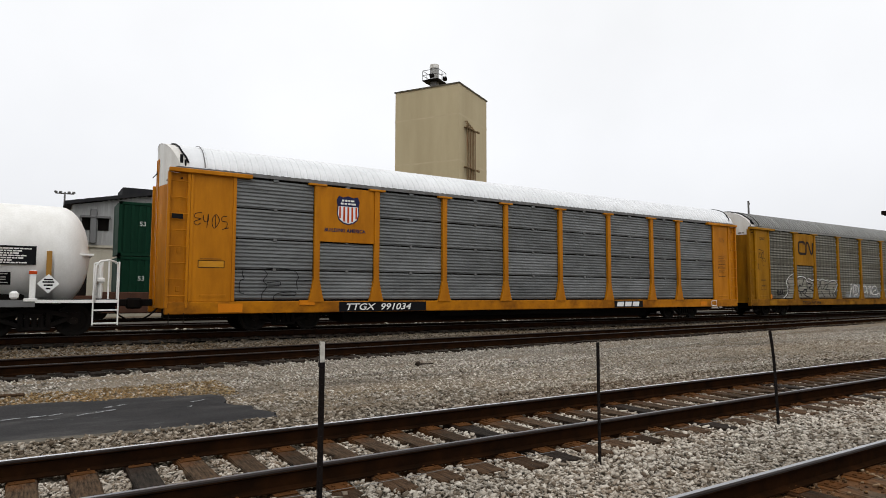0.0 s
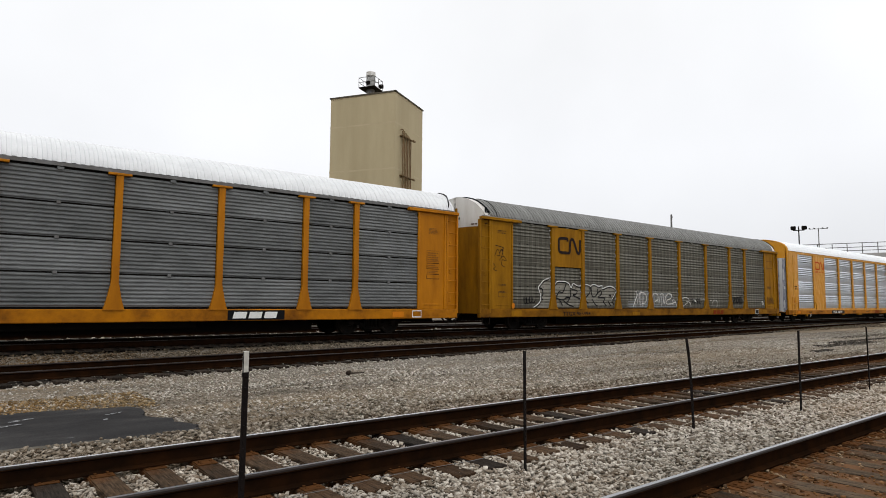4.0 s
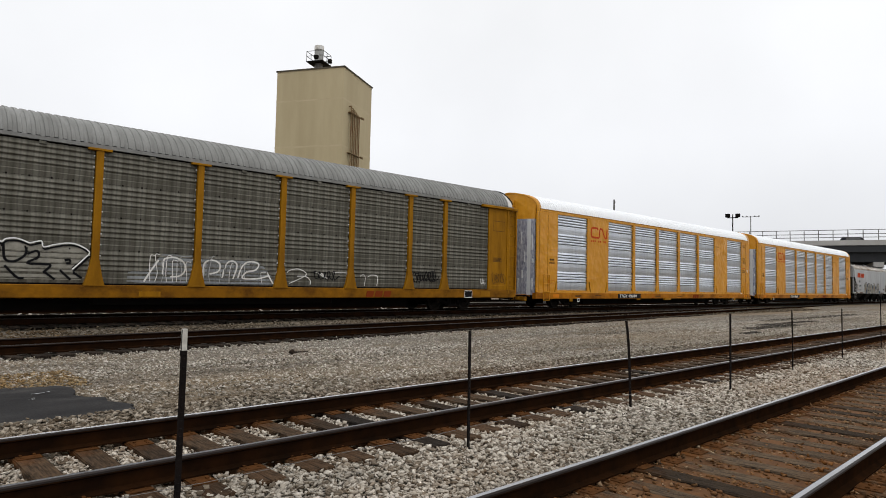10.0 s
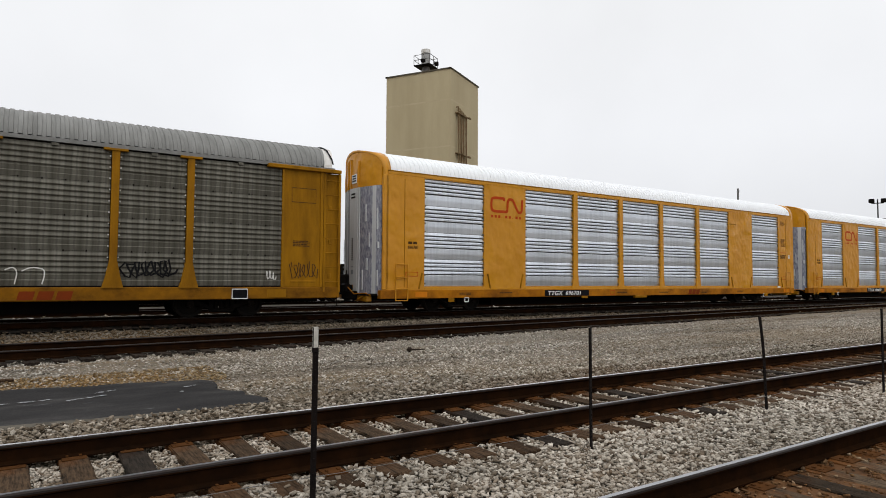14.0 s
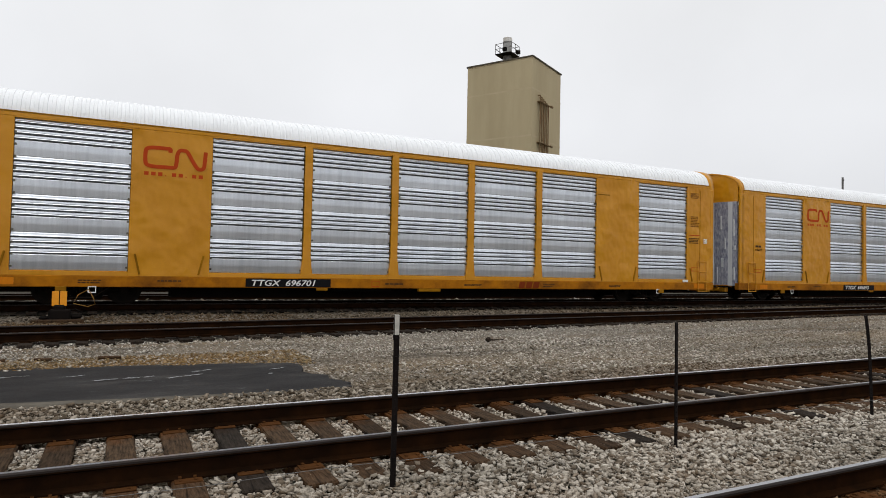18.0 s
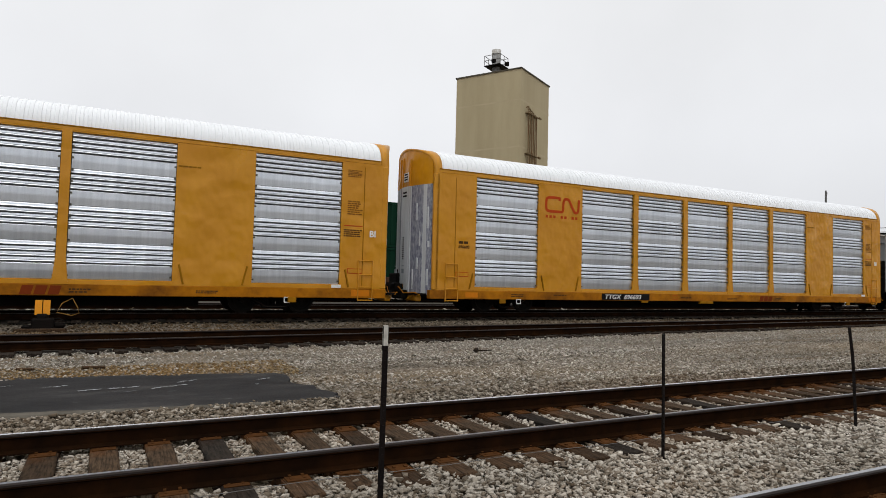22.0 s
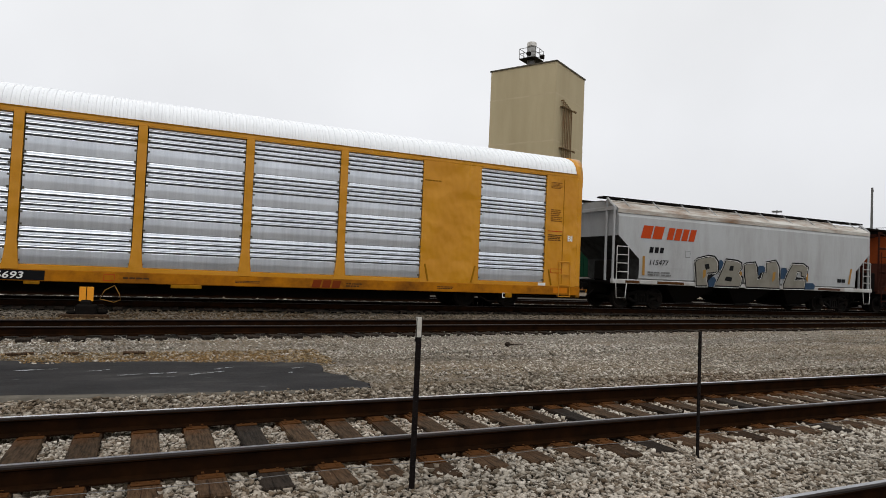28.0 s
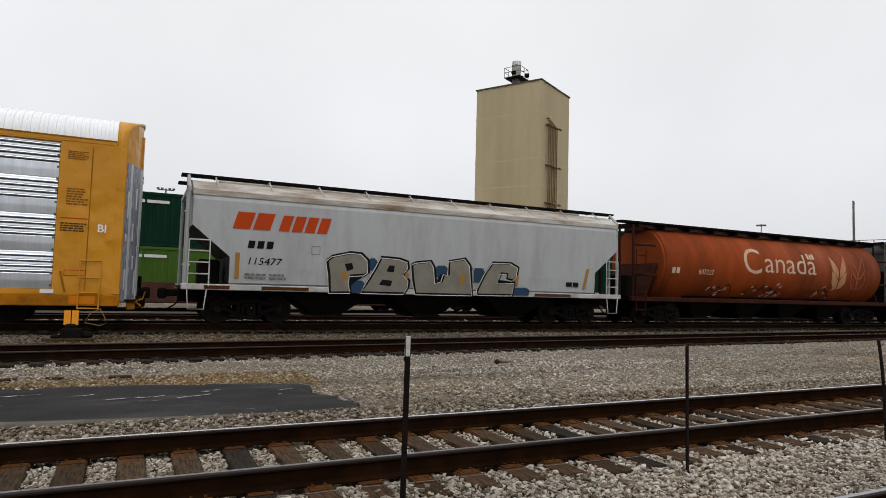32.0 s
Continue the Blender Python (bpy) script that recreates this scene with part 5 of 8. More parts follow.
def hopper(name, label, x, L, paint, roofing, frame_paint, height):
    """A covered hopper: bulging side, sloped end sheets, top walkway, outlet pockets below."""
    car = empty(name, label, "railway car", "covered hoppers in the moving train")
    top = height
    prof = [(-1.36, 1.12), (-1.56, 1.22), (-1.585, 1.7), (-1.587, 1.97), (-1.59, 2.6), (-1.588, top - 1.49), (-1.57, top - 0.75), (-1.52, top - 0.62), (-1.545, top - 0.60), (-1.545, top - 0.46), (-1.38, top - 0.33), (-1.0, top - 0.16), (-0.5, top - 0.08)]
    prof = prof + [(-y, z) for y, z in prof[::-1]]
    bm = bmesh.new()
    ends = []
    for s, x_far in ((1, 0.0), (-1, L)):
        ring = []
        for y, z in prof:
            cut = 0.22 + min(1.05, max(0.0, top - 1.49 - z) * 1.2)
            ring.append(bm.verts.new((x_far + s * cut, y, z)))
        ends.append(ring)
    n = len(prof)
    for i in range(n - 1):
        bm.faces.new((ends[0][i], ends[1][i], ends[1][i + 1], ends[0][i + 1]))
    bm.faces.new((ends[0][n - 1], ends[1][n - 1], ends[1][0], ends[0][0]))
    for ring in ends:
        half = n // 2
        for i in range(half - 1):
            bm.faces.new((ring[i], ring[i + 1], ring[n - 2 - i], ring[n - 1 - i]))
    bmesh.ops.recalc_face_normals(bm, faces=bm.faces)
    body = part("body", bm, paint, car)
    # end slopes below the side: grime and underside shade put into one dark colour
    body.data.materials.append(MATS["hopper_shaded_grime"])
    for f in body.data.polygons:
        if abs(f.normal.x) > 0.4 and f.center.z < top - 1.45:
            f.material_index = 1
    part("roof_sheet", sweep([(-1.552, top - 0.612), (-1.552, top - 0.455), (-1.385, top - 0.322), (-1.0, top - 0.15), (-0.5, top - 0.07), (0.5, top - 0.07), (1.0, top - 0.15), (1.385, top - 0.322), (1.552, top - 0.455)], 0.2, L - 0.2), roofing, car, "stained sloping roof sheets")
    part("side_sill", boxes([(0.0, L, -1.6, -1.42, 1.0, 1.17), (0.0, L, 1.42, 1.6, 1.0, 1.17)], 0.02), frame_paint, car)
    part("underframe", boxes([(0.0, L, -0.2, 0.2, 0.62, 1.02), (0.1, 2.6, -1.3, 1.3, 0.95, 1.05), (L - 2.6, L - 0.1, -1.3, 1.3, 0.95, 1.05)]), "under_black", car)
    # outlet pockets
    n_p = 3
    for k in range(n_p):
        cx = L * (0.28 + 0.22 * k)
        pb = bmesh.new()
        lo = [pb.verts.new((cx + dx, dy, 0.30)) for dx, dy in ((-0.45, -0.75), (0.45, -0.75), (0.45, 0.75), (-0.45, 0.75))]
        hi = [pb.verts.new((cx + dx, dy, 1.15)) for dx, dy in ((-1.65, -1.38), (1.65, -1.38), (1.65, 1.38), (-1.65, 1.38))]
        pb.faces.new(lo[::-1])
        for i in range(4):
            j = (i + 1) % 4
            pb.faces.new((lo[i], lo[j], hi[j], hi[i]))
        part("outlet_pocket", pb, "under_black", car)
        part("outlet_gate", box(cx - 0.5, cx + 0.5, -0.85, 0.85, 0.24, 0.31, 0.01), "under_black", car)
    # walkway on the roof
    for ya in (-1.04, 0.62):
        part("roof_walk", box(-0.1, L + 0.1, ya, ya + 0.42, top - 0.02, top + 0.045, 0.01), "under_black", car)
    for k in range(10):
        xx = 0.9 + (L - 1.8) * k / 9
        part("walk_bracket", rods([((xx, -1.42, top - 0.36), (xx - 0.06, -1.02, top - 0.01)), ((xx - 0.06, -1.02, top - 0.02), (xx - 0.06, -0.6, top - 0.02))], 0.024, 6), paint, car)
    part("hatch", boxes([(1.0, L - 1.0, -0.28, 0.28, top - 0.1, top + 0.06)], 0.04), roofing, car)
    for end, (ex, s) in enumerate(((0.0, 1), (L, -1))):
        for y0, y1, z0, z1 in ((-1.45, -1.45, 1.1, top - 0.4), (1.45, 1.45, 1.1, top - 0.4), (-1.0, -1.0, 1.1, top - 0.1), (-1.45, -1.0, top - 0.4, top - 0.02)):
            part("end_post", rods([((ex + s * 0.10, y0, z0), (ex + s * 0.10, y1, z1))], 0.05, 8), paint, car)
        part("end_platform", boxes([(ex, ex + s * 1.6, -1.4, 1.4, 1.03, 1.1)]), "under_black", car)
        part("end_beam", box(min(ex + s * 0.06, ex + s * 0.16), max(ex + s * 0.06, ex + s * 0.16), -1.5, 1.5, top - 0.52, top - 0.38, 0.01), paint, car)
        part("brake_gear", box(min(ex + s * 0.5, ex + s * 1.1), max(ex + s * 0.5, ex + s * 1.1), -0.7, 0.2, 1.1, 1.9, 0.05), "under_black", car)
        part("slope_sheet_brace", boxes([(ex + s * 1.9, ex + s * 2.0, -1.25, 1.25, 1.1, 1.75)]), frame_paint, car)
        lad = rods([((ex + s * 0.16, -1.60, 1.1), (ex + s * 0.16, -1.60, 2.42)), ((ex + s * 0.72, -1.60, 1.1), (ex + s * 0.72, -1.60, 2.42))] + [((ex + s * 0.16, -1.60, z), (ex + s * 0.72, -1.60, z)) for z in (1.45, 1.78, 2.1, 2.42)], 0.02, 6)
        part("side_ladder", lad, "hopper_sill" if paint == "hopper_grey" else paint, car)
        part("stirrup", path_rod([(ex + s * 0.15, -1.58, 1.05), (ex + s * 0.2, -1.58, 0.45), (ex + s * 0.62, -1.58, 0.45), (ex + s * 0.68, -1.58, 1.05)], 0.018), "hopper_sill" if paint == "hopper_grey" else paint, car)
        coupler(car, ex, -s)
    add_trucks(car, (1.95, L - 1.95))
    car.matrix_basis = pose(x, RAIL_Y, RAIL_Z)
    return car, body


def tank_car(x_end):
    """A white pressure tank car, seen at its rear end."""
    car = empty("tank_car", "white pressure tank car with black notice panel and end platform", "railway car")
    L = 17.5
    cz, r = 2.24, 1.33
    bm = bmesh.new()
    prof = [(0.0, 0.0)] + [(0.75 - 0.75 * math.cos(a), r * math.sin(a)) for a in [math.pi / 2 * k / 8 for k in range(1, 9)]]
    line = [(0.72 + px, pr) for px, pr in prof]
    line += [(L - px, pr) for px, pr in line[::-1]]
    n = 36
    rings = [[bm.verts.new((px, pr * math.cos(2 * math.pi * k / n), cz + pr * math.sin(2 * math.pi * k / n))) for k in range(n)] for px, pr in line]
    for a, b in zip(rings[:-1], rings[1:]):
        for k in range(n):
            bm.faces.new((a[k], b[k], b[(k + 1) % n], a[(k + 1) % n]))
    bmesh.ops.remove_doubles(bm, verts=bm.verts, dist=0.001)
    bmesh.ops.recalc_face_normals(bm, faces=bm.faces)
    for f in bm.faces:
        f.smooth = True
    part("tank_shell", bm, "tank_white", car)
    part("underframe", boxes([(0, L, -0.25, 0.25, 0.62, 0.95), (0.0, 3.2, -1.3, 1.3, 0.88, 0.98), (L - 3.2, L, -1.3, 1.3, 0.88, 0.98)]), "under_black", car)
    part("frame_edge", box(L - 1.95, L - 0.04, -1.42, -1.34, 0.90, 0.98), "tank_white", car)
    part("frame_side", box(L - 3.4, L - 1.95, -1.40, -1.32, 0.80, 0.98), "steel_grey", car, "sooty grey side of the frame")
    part("frame_plate", box(L - 2.2, L - 1.9, -1.44, -1.38, 0.94, 1.02, 0.008), "tank_white", car)
    part("saddle", box(L - 3.0, L - 2.2, -0.72, 0.72, 0.9, 1.2, 0.05), "under_black", car)
    e = L
    part("end_railing", rods([((e - 0.05, -1.4, 0.3), (e - 0.05, -1.4, 2.0)), ((e - 0.65, -1.4, 0.3), (e - 0.65, -1.4, 1.95)), ((e - 0.65, -1.4, 1.95), (e - 0.35, -1.4, 2.05)), ((e - 0.65, -1.4, 0.35), (e - 0.05, -1.4, 0.35)), ((e - 0.65, -1.4, 0.7), (e - 0.05, -1.4, 0.7)), ((e - 0.05, -1.4, 2.0), (e - 0.05, -0.5, 2.0)), ((e - 0.05, -1.0, 1.0), (e - 0.05, -1.0, 2.0)), ((e - 0.3, -1.4, 1.0), (e - 0.3, -1.4, 2.05))], 0.02, 8), "tank_white", car)
    part("brake_stand", boxes([(e - 0.50, e - 0.39, -0.85, -0.70, 1.0, 2.05), (e - 0.52, e - 0.36, -0.5, -0.3, 1.0, 1.85), (e - 0.56, e - 0.34, -0.9, -0.4, 1.45, 1.58)], 0.03), "tank_white", car)
    part("sign_post", boxes([(e - 2.09, e - 1.95, -1.42, -1.32, 0.98, 1.74)], 0.01), "tank_white", car)
    part("red_cap", box(e - 2.11, e - 1.93, -1.44, -1.30, 1.64, 1.72, 0.01), "paint_red", car, "red band")
    pl = part("placard", flat([(0, -0.25), (0.25, 0), (0, 0.25), (-0.25, 0)], 0.01), "paint_white", car, "white diamond placard", pose(e - 1.68, -1.44, 1.40))
    part("placard_marks", bars([(-0.10, 0.10, -0.06), (-0.13, 0.13, 0.02), (-0.10, 0.10, 0.085), (-0.05, 0.05, -0.15)], 0.04), "paint_black", pl, at=pose(0, -0.011, 0))
    b = part("notice_panel", flat([(0, 0), (1.55, 0), (1.55, 0.48), (0, 0.48)], 0.008), "paint_black", car, "black panel of unreadable white writing", pose(e - 3.52, -1.335, 1.88))
    part("notice_writing", text_bars(0.04, 1.52, 0.03, 0.45, 7, 3), "off_white", b, at=pose(0, -0.009, 0))
    sb = part("service_panel", flat([(0, 0), (1.0, 0), (1.0, 0.38), (0, 0.38)], 0.008), "paint_black", car, "small black panel with a white frame", pose(e - 3.5, -1.025, 1.37, 33))
    for z in (0.06, 0.32):
        part("panel_frame", bars([(0.66, 0.94, z)], 0.025), "off_white", sb, at=pose(0, -0.009, 0))
    part("panel_marks", bars([(0.70, 0.90, 0.15), (0.70, 0.90, 0.22), (0.1, 0.5, 0.19)], 0.03), "off_white", sb, at=pose(0, -0.009, 0))
    part("ochre_stripe", box(e - 1.74, e - 1.62, -1.36, -1.30, 1.6, 2.25), "spray_ochre", car, "ochre stripe")
    part("valve_wheel", boxes([(e - 2.5, e - 2.3, -1.5, -1.4, 1.0, 1.2)], 0.05), "tank_white", car)
    coupler(car, L, 1)
    hs = bmesh.new()
    shell = [(0.60, 1.36)] + [(0.72 + px, pr * 1.03) for px, pr in prof[::-1]]
    shell = [(L - 1.56, 1.375)] + [(L - px + 0.03, pr) for px, pr in shell[1:-1]]
    rows = [[hs.verts.new((px, pr * math.cos(math.pi + math.pi * k / 18), cz - 0.05 + pr * math.sin(math.pi + math.pi * k / 18))) for k in range(19)] for px, pr in shell]
    for a, b in zip(rows[:-1], rows[1:]):
        for k in range(18):
            hs.faces.new((a[k], a[k + 1], b[k + 1], b[k])).smooth = True
    part("head_shield", hs, "tank_white", car, "white half-height shield over the tank's end")
    part("shield_flange", box(L - 1.6, L - 0.64, -1.0, 1.0, cz - 0.06, cz - 0.01), "tank_white", car)
    part("handrail_hoop", path_rod([(L - 0.62, -1.42, 0.9), (L - 0.60, -1.42, 1.9), (L - 0.5, -1.42, 2.02), (L - 0.3, -1.40, 2.05), (L - 0.1, -1.0, 2.02)], 0.028, 8), "tank_white", car)
    add_trucks(car, (2.3, L - 1.95))
    car.matrix_basis = pose(x_end - L, RAIL_Y, RAIL_Z)
    return car


BARREL_Z, BARREL_R = 2.50, 1.60


def barrel_hopper(x):
    """A round-sided grain hopper with dark open ends."""
    car = empty("covered_hopper", "rust-red round-sided grain hopper with a pale wheat emblem", "railway car", "covered hoppers in the moving train")
    L = 17.5
    arc = []
    for k in range(25):
        a = radians(-62 + 124 * k / 24)
        arc.append((-BARREL_R * math.cos(a), BARREL_Z + BARREL_R * math.sin(a)))
    prof = arc + [(-y, z) for y, z in arc[::-1]]
    bm = sweep(prof, 1.75, L - 1.35, True, steps=2)
    for f in bm.faces:
        f.smooth = len(f.verts) == 4
    part("barrel", bm, "hopper_red", car)
    for s, e in ((1, 0.0), (-1, L)):
        part("end_sheet", sweep([(y * 0.97, BARREL_Z + (z - BARREL_Z) * 0.97) for y, z in prof], min(e + s * (1.62 if s > 0 else 1.22), e + s * (1.80 if s > 0 else 1.40)), max(e + s * (1.62 if s > 0 else 1.22), e + s * (1.80 if s > 0 else 1.40)), True), "hopper_red", car, "red end sheet in shade")
        part("slope_sheet", box(-0.05, 0.05, -1.2, 1.2, 0, 1.7, 0, Matrix.Translation((e + s * 0.9, 0, 1.05)) @ pose(0, 0, 0, 0, s * 28, 0)), "hopper_brown", car)
        part("end_post", rods([((e + s * 0.15, y, 1.05), (e + s * 0.15, y, 4.0)) for y in (-1.4, -0.6, 0.6, 1.4)] + [((e + s * 0.15, -1.4, 3.2), (e + s * 1.3, -1.4, 3.2)), ((e + s * 0.15, -1.45, 2.0), (e + s * 1.3, -1.45, 2.0))], 0.05, 6), "hopper_brown", car)
        part("end_platform", box(e, e + s * 1.9, -1.4, 1.4, 0.98, 1.06), "under_black", car)
        part("side_ladder", rods([((e + s * 0.2, -1.52, 0.5), (e + s * 0.2, -1.52, 3.0)), ((e + s * 0.7, -1.52, 0.5), (e + s * 0.7, -1.52, 3.0))] + [((e + s * 0.2, -1.52, 0.6 + 0.36 * k), (e + s * 0.7, -1.52, 0.6 + 0.36 * k)) for k in range(7)], 0.02, 6), "hopper_brown", car)
        part("brake_box", box(e + s * 0.35, e + s * 0.9, -0.8, 0.2, 1.1, 2.0, 0.04), "under_black", car)
        coupler(car, e, -s)
    part("side_sill", boxes([(0.0, L, -1.5, -1.32, 0.94, 1.12), (0.0, L, 1.32, 1.5, 0.94, 1.12)], 0.02), "hopper_brown", car)
    part("underframe", boxes([(0.0, L, -0.2, 0.2, 0.62, 1.02)]), "under_black", car)
    part("roof_walk", boxes([(-0.1, L + 0.1, -1.0, -0.55, 4.13, 4.20), (-0.1, L + 0.1, 0.55, 1.0, 4.13, 4.20)]), "under_black", car)
    for k in range(12):
        xx = 0.8 + (L - 1.6) * k / 11
        part("walk_bracket", box(xx - 0.015, xx + 0.015, -1.0, 1.0, 3.96, 4.17), "under_black", car)
    crown = [radians(60 + 3 * k) for k in range(9)]
    part("roof_sheet", sweep([(-(BARREL_R + 0.02) * math.cos(a), BARREL_Z + (BARREL_R + 0.02) * math.sin(a)) for a in crown], 1.7, L - 1.3), "hopper_brown", car, "dark sooty roof sheet above the red side")
    part("roof_trough", box(1.2, L - 1.2, -0.35, 0.35, 3.85, 4.24, 0.04), "hopper_brown", car)
    for k in range(4):
        cx = L * (0.26 + 0.16 * k)
        pb = bmesh.new()
        lo = [pb.verts.new((cx + dx, dy, 0.30)) for dx, dy in ((-0.4, -0.7), (0.4, -0.7), (0.4, 0.7), (-0.4, 0.7))]
        hi = [pb.verts.new((cx + dx, dy, 1.2)) for dx, dy in ((-1.3, -1.3), (1.3, -1.3), (1.3, 1.3), (-1.3, 1.3))]
        pb.faces.new(lo[::-1])
        for i in range(4):
            j = (i + 1) % 4
            pb.faces.new((lo[i], lo[j], hi[j], hi[i]))
        part("outlet_pocket", pb, "under_black", car)
        part("outlet_gate", box(cx - 0.45, cx + 0.45, -0.8, 0.8, 0.24, 0.31, 0.01), "under_black", car)
    add_trucks(car, (1.95, L - 1.95))
    car.matrix_basis = pose(x, RAIL_Y, RAIL_Z)
    return car


TRAIN = []
TRAIN.append((tank_car(1.95), 1.95 - 17.5))
car_u, board_u = old_autorack("car_carrier", "yellow car carrier with dull grey ridged sides and white roof", "autorack_yellow", "galvanised_dull", "roof_white", "off_white", 2.95, 1)
TRAIN.append((car_u, 2.95))
car_c, board_c = old_autorack("car_carrier", "weathered ochre car carrier with dirty grey sides and spray paint", "autorack_ochre", "galvanised_dirty", "roof_grey", "off_white", 31.45, 0)
TRAIN.append((car_c, 31.45))
car_d = new_autorack(60.15)
TRAIN.append((car_d, 60.15))
car_h, body_h = hopper("covered_hopper", "pale grey covered hopper with rust-stained roof and silver spray paint", 117.4, 15.8, "hopper_grey", "hopper_roof", "hopper_sill", 4.33)
TRAIN.append((car_h, 117.4))
car_r = barrel_hopper(133.85)
TRAIN.append((car_r, 133.85))
car_g, body_g = hopper("covered_hopper", "dark grey covered hopper behind the red one", 151.4, 16.2, "steel_grey", "hopper_brown", "under_black", 4.25)
TRAIN.append((car_g, 151.4))

# ---- behind the train ----


def at_angle(azimuth, distance):
    return distance * math.sin(radians(azimuth)), distance * math.cos(radians(azimuth))


def tower():
    """A tall plain concrete tower with a beacon platform and pipes up one face."""
    root = empty("tower", "tall plain tan concrete tower with a roof platform", "tower")
    d = 62.0
    ax, ay = at_angle(34.3, d)
    top = EYE + d * math.tan(radians(18.85))
    root.matrix_basis = pose(ax, ay, 0, 0, 0, 30.0)
    a, b = 7.0, 7.5     # along the pipe face, along the plain face
    part("wall", box(0, a, 0, b, -0.2, top, 0.05), "tower_concrete", root)
    part("coping", boxes([(-0.08, a + 0.08, -0.08, 0.12, top - 0.07, top + 0.06), (-0.08, 0.12, -0.08, b + 0.08, top - 0.07, top + 0.06), (a - 0.12, a + 0.08, -0.08, b + 0.08, top - 0.07, top + 0.06), (-0.08, a + 0.08, b - 0.12, b + 0.08, top - 0.07, top + 0.06)]), "tower_trim", root)
    for z in (6.6, 12.2, 14.9, 19.6):
        part("joint_line", boxes([(-0.006, a, -0.006, 0.01, z, z + 0.16), (-0.006, 0.01, -0.006, b, z, z + 0.16)]), "tower_joint", root)
    z0, z1 = 4.0, 19.2
    for k, x in enumerate((1.35, 1.75, 2.15, 2.55, 2.95, 3.3)):
        p = part("pipe", rods([((x, -0.28, z0 if k else 3.0), (x, -0.28, z1 - 0.12 * k)), ((x, -0.28, z1 - 0.12 * k), (x, 0.05, z1 - 0.12 * k))], 0.062, 8), "pipe_tan", root)
    for z in (7.0, 10.6, 14.4, 18.5):
        part("pipe_bracket", box(1.1, 3.6, -0.38, 0.02, z, z + 0.09, 0.01), "pipe_tan", root)
        part("bracket_end", rods([((3.5, -0.45, z), (3.9, -0.45, z))], 0.12, 8), "pipe_tan", root)
    part("pale_pipe", rods([((0.5, -0.12, 3.0), (0.5, -0.12, 9.0)), ((0.5, -0.12, 9.0), (a, -0.12, 7.4))], 0.07), "pipe_tan", root)
    # the beacon on its railed platform
    cx, cy = 0.9, 3.3
    part("mast", rods([((cx, cy, top), (cx, cy, top + 1.3))], 0.42, 12), "steel_grey", root)
    part("platform", box(cx - 0.92, cx + 0.92, cy - 0.92, cy + 0.92, top + 0.75, top + 0.86, 0.02), "under_black", root)
    rail = []
    for h in (1.35, 1.85):
        c = [(cx - 0.9, cy - 0.9), (cx + 0.9, cy - 0.9), (cx + 0.9, cy + 0.9), (cx - 0.9, cy + 0.9)]
        rail += [((*c[k], top + h), (*c[(k + 1) % 4], top + h)) for k in range(4)]
    rail += [((cx + i * 0.9, cy + j * 0.9, top + 0.8), (cx + i * 0.9, cy + j * 0.9, top + 1.85)) for i in (-1, 0, 1) for j in (-1, 0, 1) if i or j]
    part("railing", rods(rail, 0.03, 6), "steel_grey", root)
    part("drum", rods([((cx, cy, top + 0.86), (cx, cy, top + 1.75)), ((cx + 0.05, cy, top + 1.75), (cx + 0.05, cy, top + 2.45))], 0.45, 14), "shed_grey", root)
    part("cap", rods([((cx, cy, top + 2.2), (cx, cy, top + 2.6))], 0.48, 14), "off_white", root)
    for q in ((cx + 0.7, cx + 1.0, cy - 1.0, cy - 0.6, top + 1.1, top + 1.5), (cx - 1.1, cx - 0.8, cy - 0.4, cy, top + 1.0, top + 1.35)):
        part("floodlight", box(*q, 0.03), "under_black", root)
    return root


tower()


